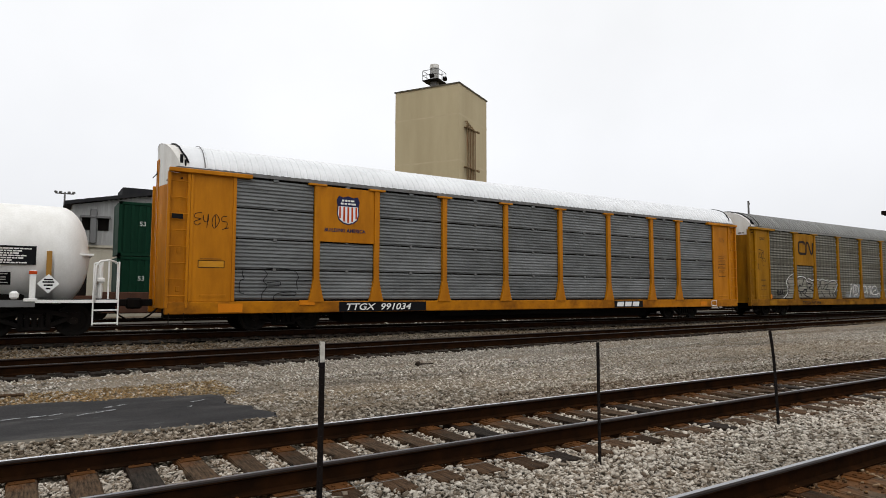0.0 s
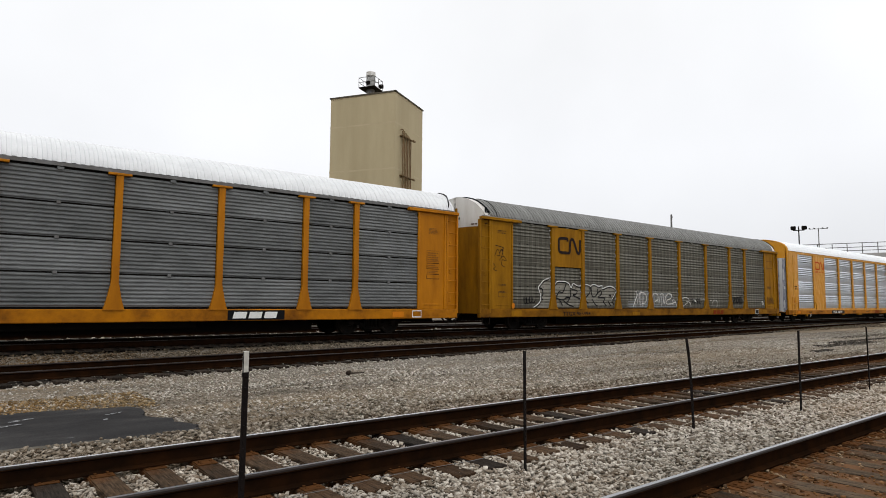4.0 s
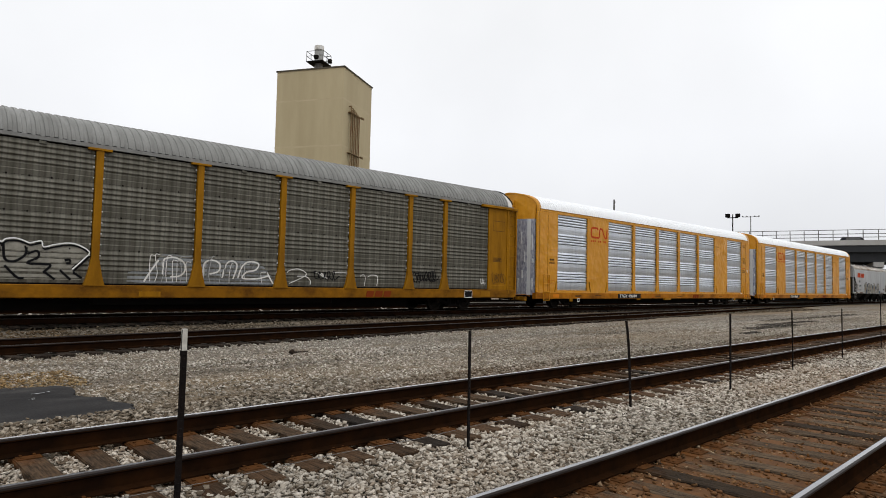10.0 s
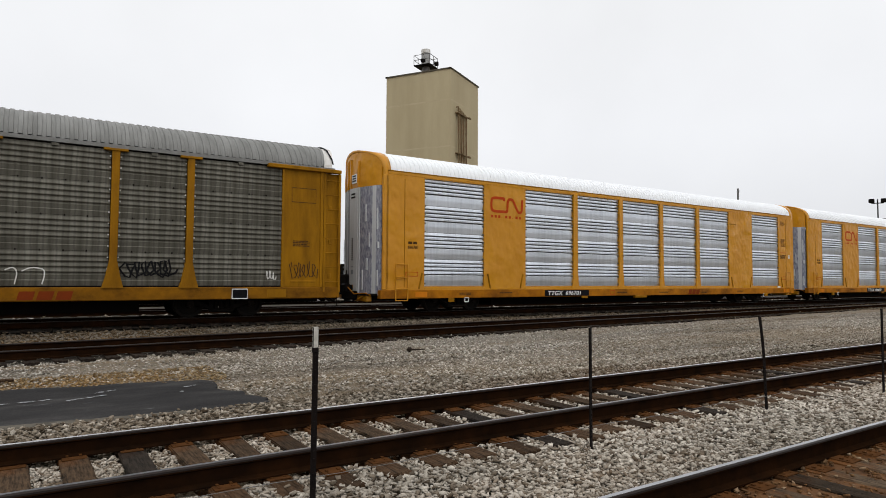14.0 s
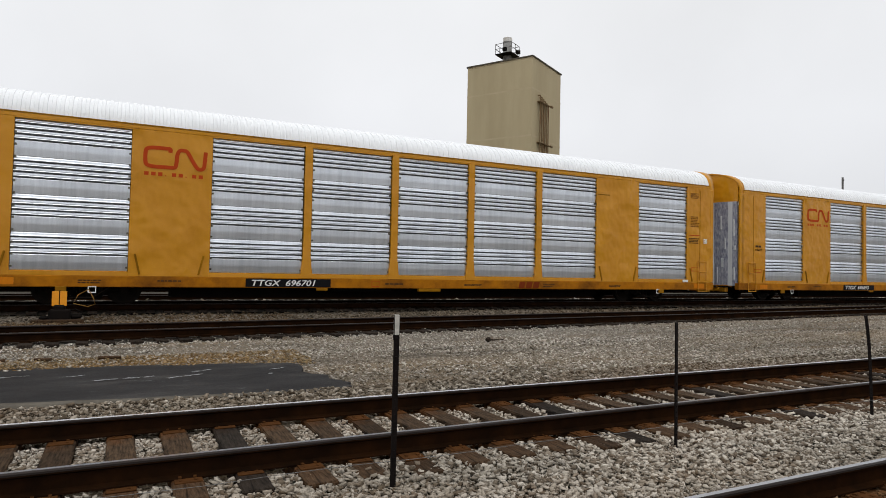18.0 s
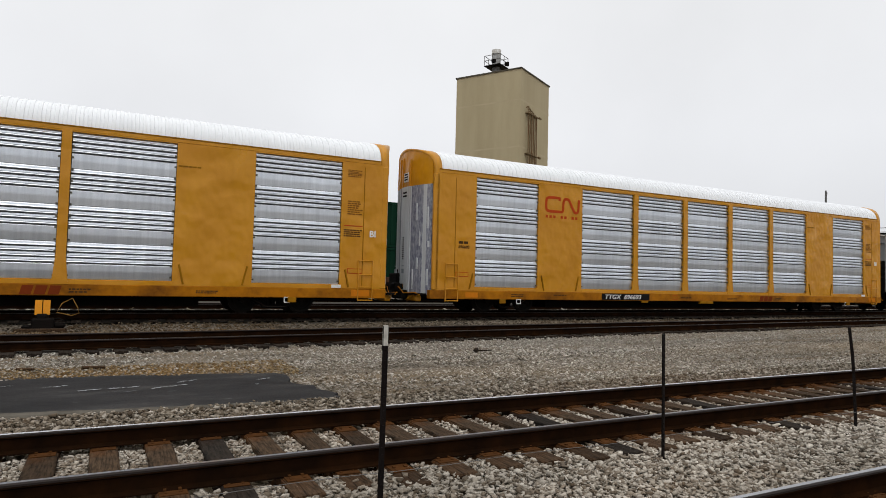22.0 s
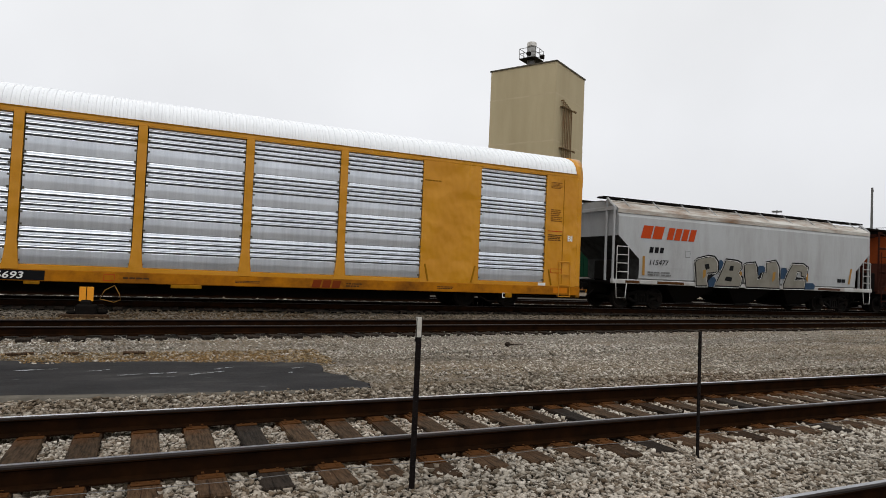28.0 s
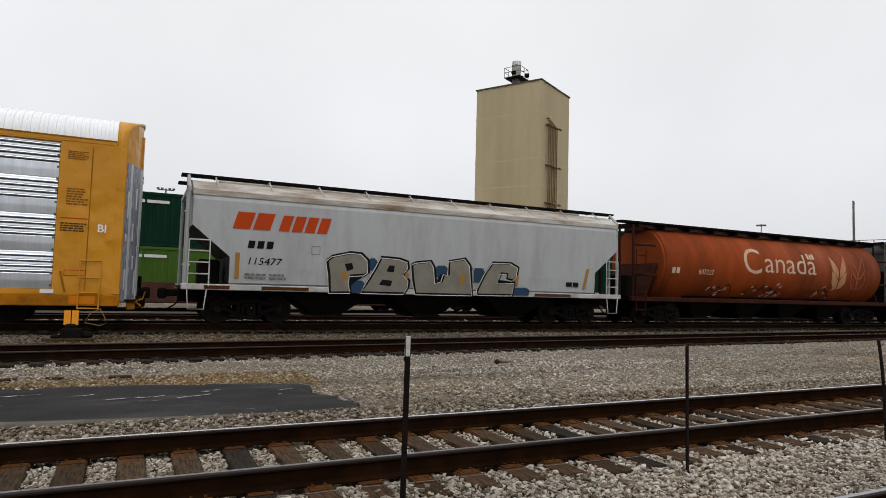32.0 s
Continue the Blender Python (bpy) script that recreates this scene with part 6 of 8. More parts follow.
def shed():
    """A grey ribbed yard building with a cream lower wall and a black roof house."""
    root = empty("yard_building", "grey ribbed metal building with cream lower wall and dark roof", "building", at=pose(1.75, 46, 0.1))
    W, D = 15.0, 9.0
    part("lower_wall", box(0, W, 0, D, 0, 4.55), "shed_cream", root)
    bm = bmesh.new()
    prof = []
    x = 0.0
    while x < W:
        add_box(bm, x, x + 0.14, -0.05, 0.02, 4.55, 7.12 + 0.22 * min(x, 4))
        x += 0.28
    tagged(part("wall_ribs", bm, "shed_grey", root), kind="stuff")
    ub = bmesh.new()
    v = [ub.verts.new(c) for c in ((0, 0, 4.55), (W, 0, 4.55), (W, 0, 7.4), (4.4, 0, 8.0), (0, 0, 7.12), (0, D, 4.55), (W, D, 4.55), (W, D, 7.4), (4.4, D, 8.0), (0, D, 7.12))]
    for f in ((0, 1, 2, 3, 4), (9, 8, 7, 6, 5), (0, 4, 9, 5), (1, 6, 7, 2), (4, 3, 8, 9), (3, 2, 7, 8)):
        ub.faces.new([v[i] for i in f])
    part("upper_wall", ub, "shed_grey", root)
    rb = bmesh.new()
    for (xa, za), (xb, zb) in (((-0.45, 7.06), (4.4, 8.03)), ((4.4, 8.03), (W + 0.4, 7.38))):
        q = [rb.verts.new(c) for c in ((xa, -0.5, za), (xb, -0.5, zb), (xb, D + 0.5, zb), (xa, D + 0.5, za), (xa, -0.5, za + 0.22), (xb, -0.5, zb + 0.22), (xb, D + 0.5, zb + 0.22), (xa, D + 0.5, za + 0.22))]
        for f in ((0, 1, 5, 4), (1, 2, 6, 5), (2, 3, 7, 6), (3, 0, 4, 7), (4, 5, 6, 7), (3, 2, 1, 0)):
            rb.faces.new([q[i] for i in f])
    part("roof", rb, "roofing_black", root)
    part("roof_house", box(2.9, 5.0, 1.0, 4.0, 7.6, 8.65, 0.02), "roofing_black", root, "black roof house")
    for xa in (0.55, 1.45):
        w = part("window", box(xa, xa + 0.62, -0.09, -0.03, 5.55, 6.45, 0.01), "under_black", root, "dark square louvre window")
        part("window_hood", box(xa - 0.1, xa + 0.72, -0.45, -0.06, 6.32, 6.46, 0.01), "steel_grey", w)
    part("vent_duct", boxes([(1.0, 1.35, -0.4, -0.06, 4.7, 6.9)], 0.03), "steel_grey", root)
    part("cream_ledge", box(-0.05, W, -0.12, 0.0, 4.45, 4.6), "shed_cream", root)
    part("door", box(5.6, 6.6, -0.05, 0.0, 0, 2.2), "under_black", root)
    for xa in (3.9, 5.6):
        part("wall_lamp", box(xa, xa + 0.25, -0.2, -0.02, 2.0, 2.6), "under_black", root)
    return root


shed()


def low_shed():
    root = empty("low_shed", "low cream gabled shed behind the freight", "shed", at=pose(13.6, 47, 0.1))
    bm = bmesh.new()
    v = [bm.verts.new(c) for c in ((0, 0, 0), (5.2, 0, 0), (5.2, 0, 3.6), (1.6, 0, 5.0), (0, 0, 4.4), (0, 6, 0), (5.2, 6, 0), (5.2, 6, 3.6), (1.6, 6, 5.0), (0, 6, 4.4))]
    for f in ((0, 1, 2, 3, 4), (9, 8, 7, 6, 5), (0, 4, 9, 5), (1, 6, 7, 2)):
        bm.faces.new([v[i] for i in f])
    part("wall", bm, "shed_cream", root)
    part("roof", rods([((0, -0.1, 4.4), (1.6, -0.1, 5.05)), ((1.6, -0.1, 5.05), (5.3, -0.1, 3.62))], 0.1, 4), "off_white", root)
    part("roof_sheet", boxes([(-0.05, 1.6, 0, 6, 4.5, 4.55)]), "off_white", root)
    for xa in (2.6, 3.6):
        part("window", box(xa, xa + 0.6, -0.03, 0.0, 1.7, 2.6), "under_black", root)
    return root


low_shed()

# ---- the container train on the far track ----
FAR_Y, FAR_Z = 38.3, 0.25
STACKS = []
FAR_ROLLED = [(0.0, 0.0), (3.5, 10.2), (7.0, 20.4), (11.0, 32.0), (15.0, 43.7), (19.0, 56.0), (22.4, 66.2), (24.2, 69.4), (28.0, 75.4), (31.5, 81.0), (32.0, 81.8)]


def container(x, z, colour, name_mark):
    """A 53-foot ribbed steel container, emblem panel at mid-length."""
    c = empty("container", "dark green ribbed 53-foot freight container" if colour == "container_green" else "light green ribbed 53-foot freight container", "container", "stacked containers of the far train")
    L, H = 16.15, 2.88
    part("shell", box(0, L, -1.25, 1.25, 0.06, H - 0.04), colour, c)
    bm = bmesh.new()
    xx = 0.25
    while xx < L - 0.3:
        add_box(bm, xx, xx + 0.16, -1.30, -1.24, 0.2, H - 0.18)
        xx += 0.36
    tagged(part("side_ribs", bm, colour, c), kind="stuff")
    part("frame", boxes([(0, L, -1.32, -1.2, 0, 0.16), (0, L, -1.32, -1.2, H - 0.14, H), (0, 0.16, -1.32, -1.2, 0, H), (L - 0.16, L, -1.32, -1.2, 0, H), (1.9, 2.1, -1.32, -1.2, 0, H), (L - 2.1, L - 1.9, -1.32, -1.2, 0, H)]), colour, c)
    lettering("size_mark", "53", 0.34, "off_white", c, pose(1.0, -1.335, 1.62))
    lettering("size_mark", "53", 0.34, "off_white", c, pose(L - 1.9, -1.335, 0.3))
    part("number_bars", bars([(0.5, 0.9, 0), (1.0, 2.1, 0)], 0.16), "off_white", c, at=pose(2.0, -1.335, 2.3))
    part("diamond", flat([(0, -0.22), (0.22, 0), (0, 0.22), (-0.22, 0)], 0.01), "paint_white", c, at=pose(L / 2 - 3.0, -1.33, 2.0))
    if name_mark == "house":
        h = part("house_emblem", flat([(-0.75, 0), (0.75, 0), (0.75, 0.75), (0, 1.2), (-0.75, 0.75)], 0.01), "paint_white", c, "white house-shaped emblem", pose(L / 2, -1.33, 0.3))
        part("emblem_bars", bars([(-0.5, -0.3, 0.1), (0.3, 0.5, 0.1), (-0.12, 0.12, 0.1)], 0.6), "wellcar_rust", h, at=pose(0, -0.012, 0))
        part("emblem_words", bars([(0.1, 1.0, 0.45), (0.1, 1.5, 0.0)], 0.32), "paint_white", c, at=pose(L / 2 + 1.1, -1.33, 0.3))
    else:
        p = part("emblem_panel", flat([(0, 0), (1.9, 0), (1.9, 0.75), (0, 0.75)], 0.01), "bright_yellow", c, "yellow-framed emblem panel", pose(L / 2 + 0.2, -1.33, 1.2))
        part("emblem_blocks", bars([(0.15, 0.6, 0.12), (0.7, 1.2, 0.12), (1.3, 1.75, 0.12)], 0.5), "paint_blue", p, at=pose(0, -0.012, 0))
    c.matrix_basis = pose(x, FAR_Y, z)
    STACKS.append((c, x, z))
    return c


def well_car(x):
    c = empty("well_car", "rust-brown well car that carries stacked containers", "railway car", "well cars of the far train")
    L = 22.6
    part("side_beam", boxes([(2.6, L - 2.6, -1.5, -1.34, 0.35, 1.45), (2.6, L - 2.6, 1.34, 1.5, 0.35, 1.45)], 0.03), "wellcar_rust", c)
    tagged(part("side_ribs", boxes([(3 + 0.9 * k, 3.12 + 0.9 * k, -1.54, -1.48, 0.4, 1.4) for k in range(19)]), "wellcar_rust", c), kind="stuff")
    part("floor", box(2.6, L - 2.6, -1.35, 1.35, 0.32, 0.42), "under_black", c)
    for s, e in ((1, 0.0), (-1, L)):
        part("end_platform", boxes([(e, e + s * 2.7, -1.3, 1.3, 0.9, 1.25)], 0.03), "wellcar_rust", c)
        part("end_railing", rods([((e + s * 0.15, -1.3, 1.2), (e + s * 0.15, -1.3, 2.1)), ((e + s * 1.0, -1.3, 1.2), (e + s * 1.0, -1.3, 2.1)), ((e + s * 0.15, -1.3, 2.1), (e + s * 1.0, -1.3, 2.1))], 0.03), "wellcar_rust", c)
        part("brake_housing", box(e + s * 1.3, e + s * 1.9, -0.9, 0.1, 1.25, 2.4, 0.04), "under_black", c)
    add_trucks(c, (1.6, L - 1.6), FAR_WHEELS)
    c.matrix_basis = pose(x, FAR_Y, FAR_Z)
    STACKS.append((c, x, FAR_Z))
    return c


FAR_WHEELS = []
well_car(11.6 - 11.3)
container(11.6 - 8.07, FAR_Z + 0.44, "container_green", "house")
container(11.6 - 8.07, FAR_Z + 3.36, "container_green", "panel")
for centre_x, low in ((-9.9, "container_green"), (-33.1, "container_green"), (-53.1, "container_green"), (-76.6, "container_lime")):
    well_car(centre_x - 11.3)
    container(centre_x - 8.07, FAR_Z + 0.44, low, "house")
    container(centre_x - 8.07, FAR_Z + 3.36, "container_green", "panel")

track("track_far", "track of the far container train", FAR_Y, FAR_Z, 0.0, -200, 400, -8, 18, False)

# ---- masts, poles, the road bridge ----


def light_mast(az, dist, el, kind, label):
    x, y = at_angle(az, dist)
    h = EYE + dist * math.tan(radians(el))
    root = empty("light_mast", label, "light pole", at=pose(x, y, 0, 0, 0, -az))
    pb = bmesh.new()
    add_rod(pb, (0, 0, 0), (0, 0, h), 0.16, 8, 0.09)
    part("pole", pb, "under_black" if kind == "twin" else "steel_grey", root)
    if kind == "twin":
        part("crossarm", box(-0.9, 0.9, -0.08, 0.08, h - 0.75, h - 0.6), "under_black", root)
        for s in (-1, 1):
            part("floodlight", box(s * 0.85 - 0.42, s * 0.85 + 0.42, -0.5, 0.3, h - 0.6, h + 0.05, 0.1), "under_black", root)
    elif kind == "arms":
        w = dist / 90
        part("crossarm", box(-1.0 * w, 1.0 * w, -0.06, 0.06, h - 0.25, h - 0.13), "steel_grey", root)
        for s in (-0.95, -0.45, 0.45, 0.95):
            part("lamp_head", box(s * w - 0.16, s * w + 0.16, -0.3, 0.15, h - 0.13, h + 0.06, 0.04), "steel_grey", root)
    elif kind == "ring":
        part("lamp_ring", rods([((-1.1, 0, h - 0.1), (1.1, 0, h - 0.1)), ((0, -1.1, h - 0.1), (0, 1.1, h - 0.1))], 0.22, 8), "steel_grey", root)
    elif kind == "plain":
        part("insulator", box(-0.06, 0.14, -0.06, 0.06, h - 0.4, h - 0.2, 0.02), "steel_grey", root)
    return root


light_mast(68.43, 128, 6.19, "twin", "dark pole with two large floodlights")
light_mast(69.77, 165, 6.0, "arms", "thin grey yard light with small lamp heads")
light_mast(58.89, 75, 7.62, "plain", "bare dark utility pole")
light_mast(52.56, 170, 5.95, "ring", "high mast light with a ring of lamps")
light_mast(1.62, 85, 7.8, "arms", "grey yard light mast with a crossarm")


def road_bridge():
    root = empty("road_bridge", "concrete road bridge over the tracks with steel railings", "bridge", kind="structure")
    x, y = at_angle(73.0, 100.0)
    root.matrix_basis = pose(x, y, 0, 0, 0, -73.0)
    a, b = -33, 75
    part("parapet", box(a, b, -0.15, 0.15, 7.85, 8.55, 0.02), "bridge_concrete", root)
    part("deck", box(a, b, -0.05, 12, 6.95, 7.4), "bridge_dark", root)
    part("deck_fascia", box(a, b, -0.04, 0.14, 7.4, 7.85), "bridge_dark", root)
    part("far_parapet", box(a, b, 11.8, 12.1, 7.4, 8.5), "bridge_concrete", root)
    for k in range(4):
        part("girder", box(a, b, 0.5 + 3.4 * k, 0.9 + 3.4 * k, 5.65, 6.96), "bridge_dark", root)
    for z in (8.95, 9.4, 9.95):
        part("handrail", rods([((a, 0, z), (b, 0, z))], 0.045, 6), "steel_grey", root)
    n = 0
    xx = a
    while xx <= b:
        part("rail_post", box(xx - 0.05, xx + 0.05, -0.05, 0.05, 8.5, 10.0), "steel_grey", root)
        xx += 1.7
    for px in (-22, 9.5, 30, 52):
        for k in range(3):
            part("pier", box(px - 0.45, px + 0.45, 1.0 + 4.2 * k, 1.9 + 4.2 * k, 0, 5.0, 0.05), "bridge_concrete", root)
        part("pier_cap", box(px - 0.6, px + 0.6, 0.3, 11.5, 4.95, 5.66, 0.03), "bridge_concrete", root)
    part("abutment", box(a - 26, a, -0.5, 12, 0, 7.0, 0.05), "bridge_concrete", root)
    return root


road_bridge()


def bridge_vehicle():
    x, y = at_angle(77.05, 103.5)
    root = empty("parked_car", "dark car standing on the road bridge", "car", at=pose(x, y, 7.4, 0, 0, -73))
    bm = bmesh.new()
    side = [(-2.2, 0.35), (2.2, 0.35), (2.25, 0.85), (1.2, 1.0), (0.4, 1.75), (-1.7, 1.8), (-2.2, 1.1)]
    sweep_pts = [(px, pz) for px, pz in side]
    f = [bm.verts.new((px, -0.9, pz)) for px, pz in sweep_pts]
    g = [bm.verts.new((px, 0.9, pz)) for px, pz in sweep_pts]
    bm.faces.new(f)
    bm.faces.new(g[::-1])
    for i in range(len(f)):
        j = (i + 1) % len(f)
        bm.faces.new((f[i], g[i], g[j], f[j]))
    bmesh.ops.recalc_face_normals(bm, faces=bm.faces)
    part("body", bm, "car_dark", root)
    part("side_window", flat([(-1.4, 1.1), (0.75, 1.1), (0.25, 1.65), (-1.3, 1.68)], 0.01), "steel_grey", root, at=pose(0, -0.905, 0))
    for px in (-1.4, 1.4):
        part("wheel", rods([((px, -0.95, 0.33), (px, -0.7, 0.33))], 0.33, 14), "under_black", root)
    return root


bridge_vehicle()

# ---- small things on the yard ----


def asphalt_patch():
    bm = bmesh.new()
    edge = [(-9, 12.2), (-1.8, 11.55), (0.5, 11.15), (1.7, 10.95), (2.5, 10.72), (2.6, 10.2), (2.5, 9.9), (2.72, 9.5), (2.66, 9.15), (2.9, 8.8), (2.8, 8.45), (2.2, 8.3), (0.4, 8.48), (-1.4, 8.72), (-9, 9.6)]
    rnd = random.Random(4)
    pts = []
    for (x0, y0), (x1, y1) in zip(edge, edge[1:] + edge[:1]):
        n = max(2, int(math.hypot(x1 - x0, y1 - y0) / 0.18))
        for k in range(n):
            f = k / n
            j = 0.05 if x0 > 1.5 else 0.02
            pts.append((x0 + (x1 - x0) * f + rnd.uniform(-j, j), y0 + (y1 - y0) * f + rnd.uniform(-j, j)))
    top = [bm.verts.new((x, y, 0.012 + 0.02 * (y > 10))) for x, y in pts]
    low = [bm.verts.new((x * 1.0, y, -0.08)) for x, y in pts]
    bm.faces.new(top)
    for i in range(len(pts)):
        j = (i + 1) % len(pts)
        bm.faces.new((top[i], low[i], low[j], top[j]))
    bmesh.ops.recalc_face_normals(bm, faces=bm.faces)
    return tagged(part("asphalt_patch", bm, "asphalt"), "dark worn asphalt crossing patch with chalky scrapes", "pavement", kind="structure")


patch = asphalt_patch()
# a worn pale rim along the patch's front edge
rim = bmesh.new()
rnd_c = random.Random(12)
front_edge = [(-9, 9.6), (-1.4, 8.72), (0.4, 8.48), (2.0, 8.32)]
line = []
for (x0, y0), (x1, y1) in zip(front_edge[:-1], front_edge[1:]):
    n = max(3, int((x1 - x0) / 0.16))
    line += [(x0 + (x1 - x0) * k / n, y0 + (y1 - y0) * k / n) for k in range(n)]
up = [rim.verts.new((x, y + rnd_c.uniform(0.0, 0.03), 0.034)) for x, y in line]
dn = [rim.verts.new((x, y - rnd_c.uniform(0.02, 0.08), 0.018)) for x, y in line]
lw = [rim.verts.new((x, y - 0.14, -0.05)) for x, y in line]
for k in range(len(line) - 1):
    rim.faces.new((dn[k], dn[k + 1], up[k + 1], up[k]))
    rim.faces.new((lw[k], lw[k + 1], dn[k + 1], dn[k]))
part("worn_rim", rim, "patch_rim", patch, "pale broken rim of the patch")
for cx, cy, length, count in ((0.15, 10.0, 0.42, 16), (-0.25, 9.96, 0.3, 9), (0.86, 9.97, 0.3, 14), (0.6, 9.86, 0.12, 5), (1.02, 10.32, 0.22, 9), (2.14, 10.18, 0.2, 10), (1.95, 9.75, 0.06, 3), (-1.5, 10.6, 0.5, 12), (-0.7, 10.4, 0.3, 6)):
    sb = bmesh.new()
    for k in range(count):
        f = rnd_c.uniform(-0.5, 0.5)
        px, py = cx + length * f, cy + 0.10 * f + rnd_c.uniform(-0.035, 0.035)
        a, b = rnd_c.uniform(0.015, 0.07), rnd_c.uniform(0.006, 0.017)
        sb.faces.new([sb.verts.new((px + dx * a, py + dy * b + 0.2 * dx * a, 0.0004 * k)) for dx, dy in ((-1, 0), (-0.3, -1), (0.6, -0.7), (1, 0.2), (0.2, 1))])
    part("chalk_scrape", sb, "chalk", patch, "chalky white scrape", pose(0, 0, 0.037))

for (x0, y0), (x1, y1), r in (((-0.42, 12.0), (-0.08, 11.92), 0.03), ((-1.33, 12.1), (-1.08, 11.98), 0.025), ((-2.1, 12.0), (-1.72, 12.08), 0.025)):
    tagged(part("wood_scrap", rods([((x0, y0, 0.07), (x1, y1, 0.075))], r, 5), "tie_wood"), "dark broken strip of wood on the gravel", "scrap")
lump = bmesh.new()
bmesh.ops.create_icosphere(lump, subdivisions=2, radius=0.08, matrix=Matrix.Translation((7.28, 12.3, 0.10)) @ Matrix.Diagonal((0.8, 0.6, 0.7, 1)))
for v in lump.verts:
    v.co += 0.03 * noise.noise_vector(v.co * 9)
add_rod(lump, (7.25, 12.3, 0.09), (7.66, 12.24, 0.09), 0.022, 6, 0.008)
tagged(part("debris", lump, "tie_dark"), "dark lump of debris on the gravel", "debris")

pts = [(-1.0 + 0.5 * k, 4.47, 0.215 + 0.008 * math.sin(k * 1.7)) for k in range(42)]
wire = path_rod(pts, 0.0022, 5)
tagged(part("fence_wire", wire, "steel_grey"), "thin loose wire strung low along the fence posts", "wire")


def switch_stand():
    root = empty("switch_stand", "low switch stand with orange target plate beside the track", "switch stand", at=pose(-1.52, 18.2, 0.12))
    part("base_tie", boxes([(-0.55, 0.55, -0.35, -0.12, -0.05, 0.12), (-0.45, 0.4, 0.1, 0.32, -0.05, 0.12)], 0.015), "tie_wood", root)
    part("body", boxes([(-0.22, 0.26, -0.16, 0.16, 0.08, 0.36), (-0.13, 0.13, -0.12, 0.12, 0.32, 0.47), (-0.42, -0.2, -0.08, 0.08, 0.1, 0.2), (0.24, 0.5, -0.08, 0.08, 0.12, 0.24)], 0.04), "under_black", root)
    part("spindle", rods([((0, 0, 0.3), (0, 0, 0.82))], 0.022, 8), "under_black", root)
    for s in (-1, 1):
        part("target_plate", box(s * 0.085 - 0.075, s * 0.085 + 0.075, -0.035, -0.02, 0.44, 0.80, 0.006), "switch_orange", root, "bright orange target plate")
    part("lever", path_rod([(0.14, -0.05, 0.3), (0.35, -0.05, 0.36), (0.52, -0.03, 0.26)], 0.02), "under_black", root)
    part("orange_cord", path_rod([(0.3, -0.02, 0.5), (0.4, -0.02, 0.72), (0.62, -0.02, 0.85), (0.74, -0.02, 0.62), (0.78, -0.02, 0.48), (0.62, -0.02, 0.42), (0.3, -0.02, 0.5)], 0.012), "spray_ochre", root, "faded orange cord loop")
    return root


switch_stand()

# ---- emblems, writing and spray paint on the cars ----


def curved(points, n=4):
    """The points joined by a smooth curve."""
    ps = [Vector((x, z, 0)) for x, z in points]
    ps = [ps[0] * 2 - ps[1]] + ps + [ps[-1] * 2 - ps[-2]]
    out = []
    for a, b, c, d in zip(ps, ps[1:], ps[2:], ps[3:]):
        for k in range(n):
            t = k / n
            q = 0.5 * (2 * b + (c - a) * t + (2 * a - 5 * b + 4 * c - d) * t * t + (3 * b - a - 3 * c + d) * t ** 3)
            out.append((q.x, q.y))
    return out + [(ps[-2].x, ps[-2].y)]


def ring_emblem(parent, x, z, w, h, material, y):
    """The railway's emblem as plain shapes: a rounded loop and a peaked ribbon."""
    t = h * 0.2
    loop = curved([(0.40, 0.80), (0.40, 0.98), (0.33, 1.0), (0.13, 1.0), (0.03, 0.93), (0.0, 0.75), (0.0, 0.25), (0.03, 0.07), (0.13, 0.0), (0.38, 0.0)])
    ribbon = curved([(0.38, 0.0), (0.48, 0.02), (0.505, 0.2), (0.52, 0.72), (0.56, 0.95), (0.64, 0.97), (0.70, 0.85), (0.84, 0.15), (0.91, 0.02), (0.97, 0.12), (0.985, 0.4), (1.0, 1.0)])
    for name, line, out in (("emblem_loop", loop, 0.005), ("emblem_ribbon", ribbon, 0.009)):
        part(name, stroke([(px * w, pz * h) for px, pz in line], t, out), material, parent, "open rounded loop and peaked ribbon emblem", pose(x, y, z))


def block_row(parent, name, x, z, w, h, n, material, y, slant=0.25, gap=0.18, label=""):
    """A brand's name as a row of leaning blocks."""
    step = w / n
    for k in range(n):
        a, b = k * step, (k + 1 - gap) * step
        part(name, flat([(a, 0), (b, 0), (b + slant * h, h), (a + slant * h, h)], 0.005), material, parent, label, pose(x, y, z))


def scrawl(parent, x, z, w, h, seed, material, y, loops=6, thick=0.02):
    """A loose line of spray paint."""
    r = random.Random(seed)
    pts = []
    for k in range(loops * 6 + 1):
        f = k / (loops * 6)
        a = k * 1.05 + r.uniform(-0.3, 0.3)
        pts.append((w * (0.06 + 0.84 * f) + 0.10 * w * math.cos(a) * r.uniform(0.4, 1.2), h * 0.5 + 0.46 * h * math.sin(a) * r.uniform(0.5, 1.05)))
    part("spray_line", stroke(pts, thick, 0.004), material, parent, at=pose(x, y, z))


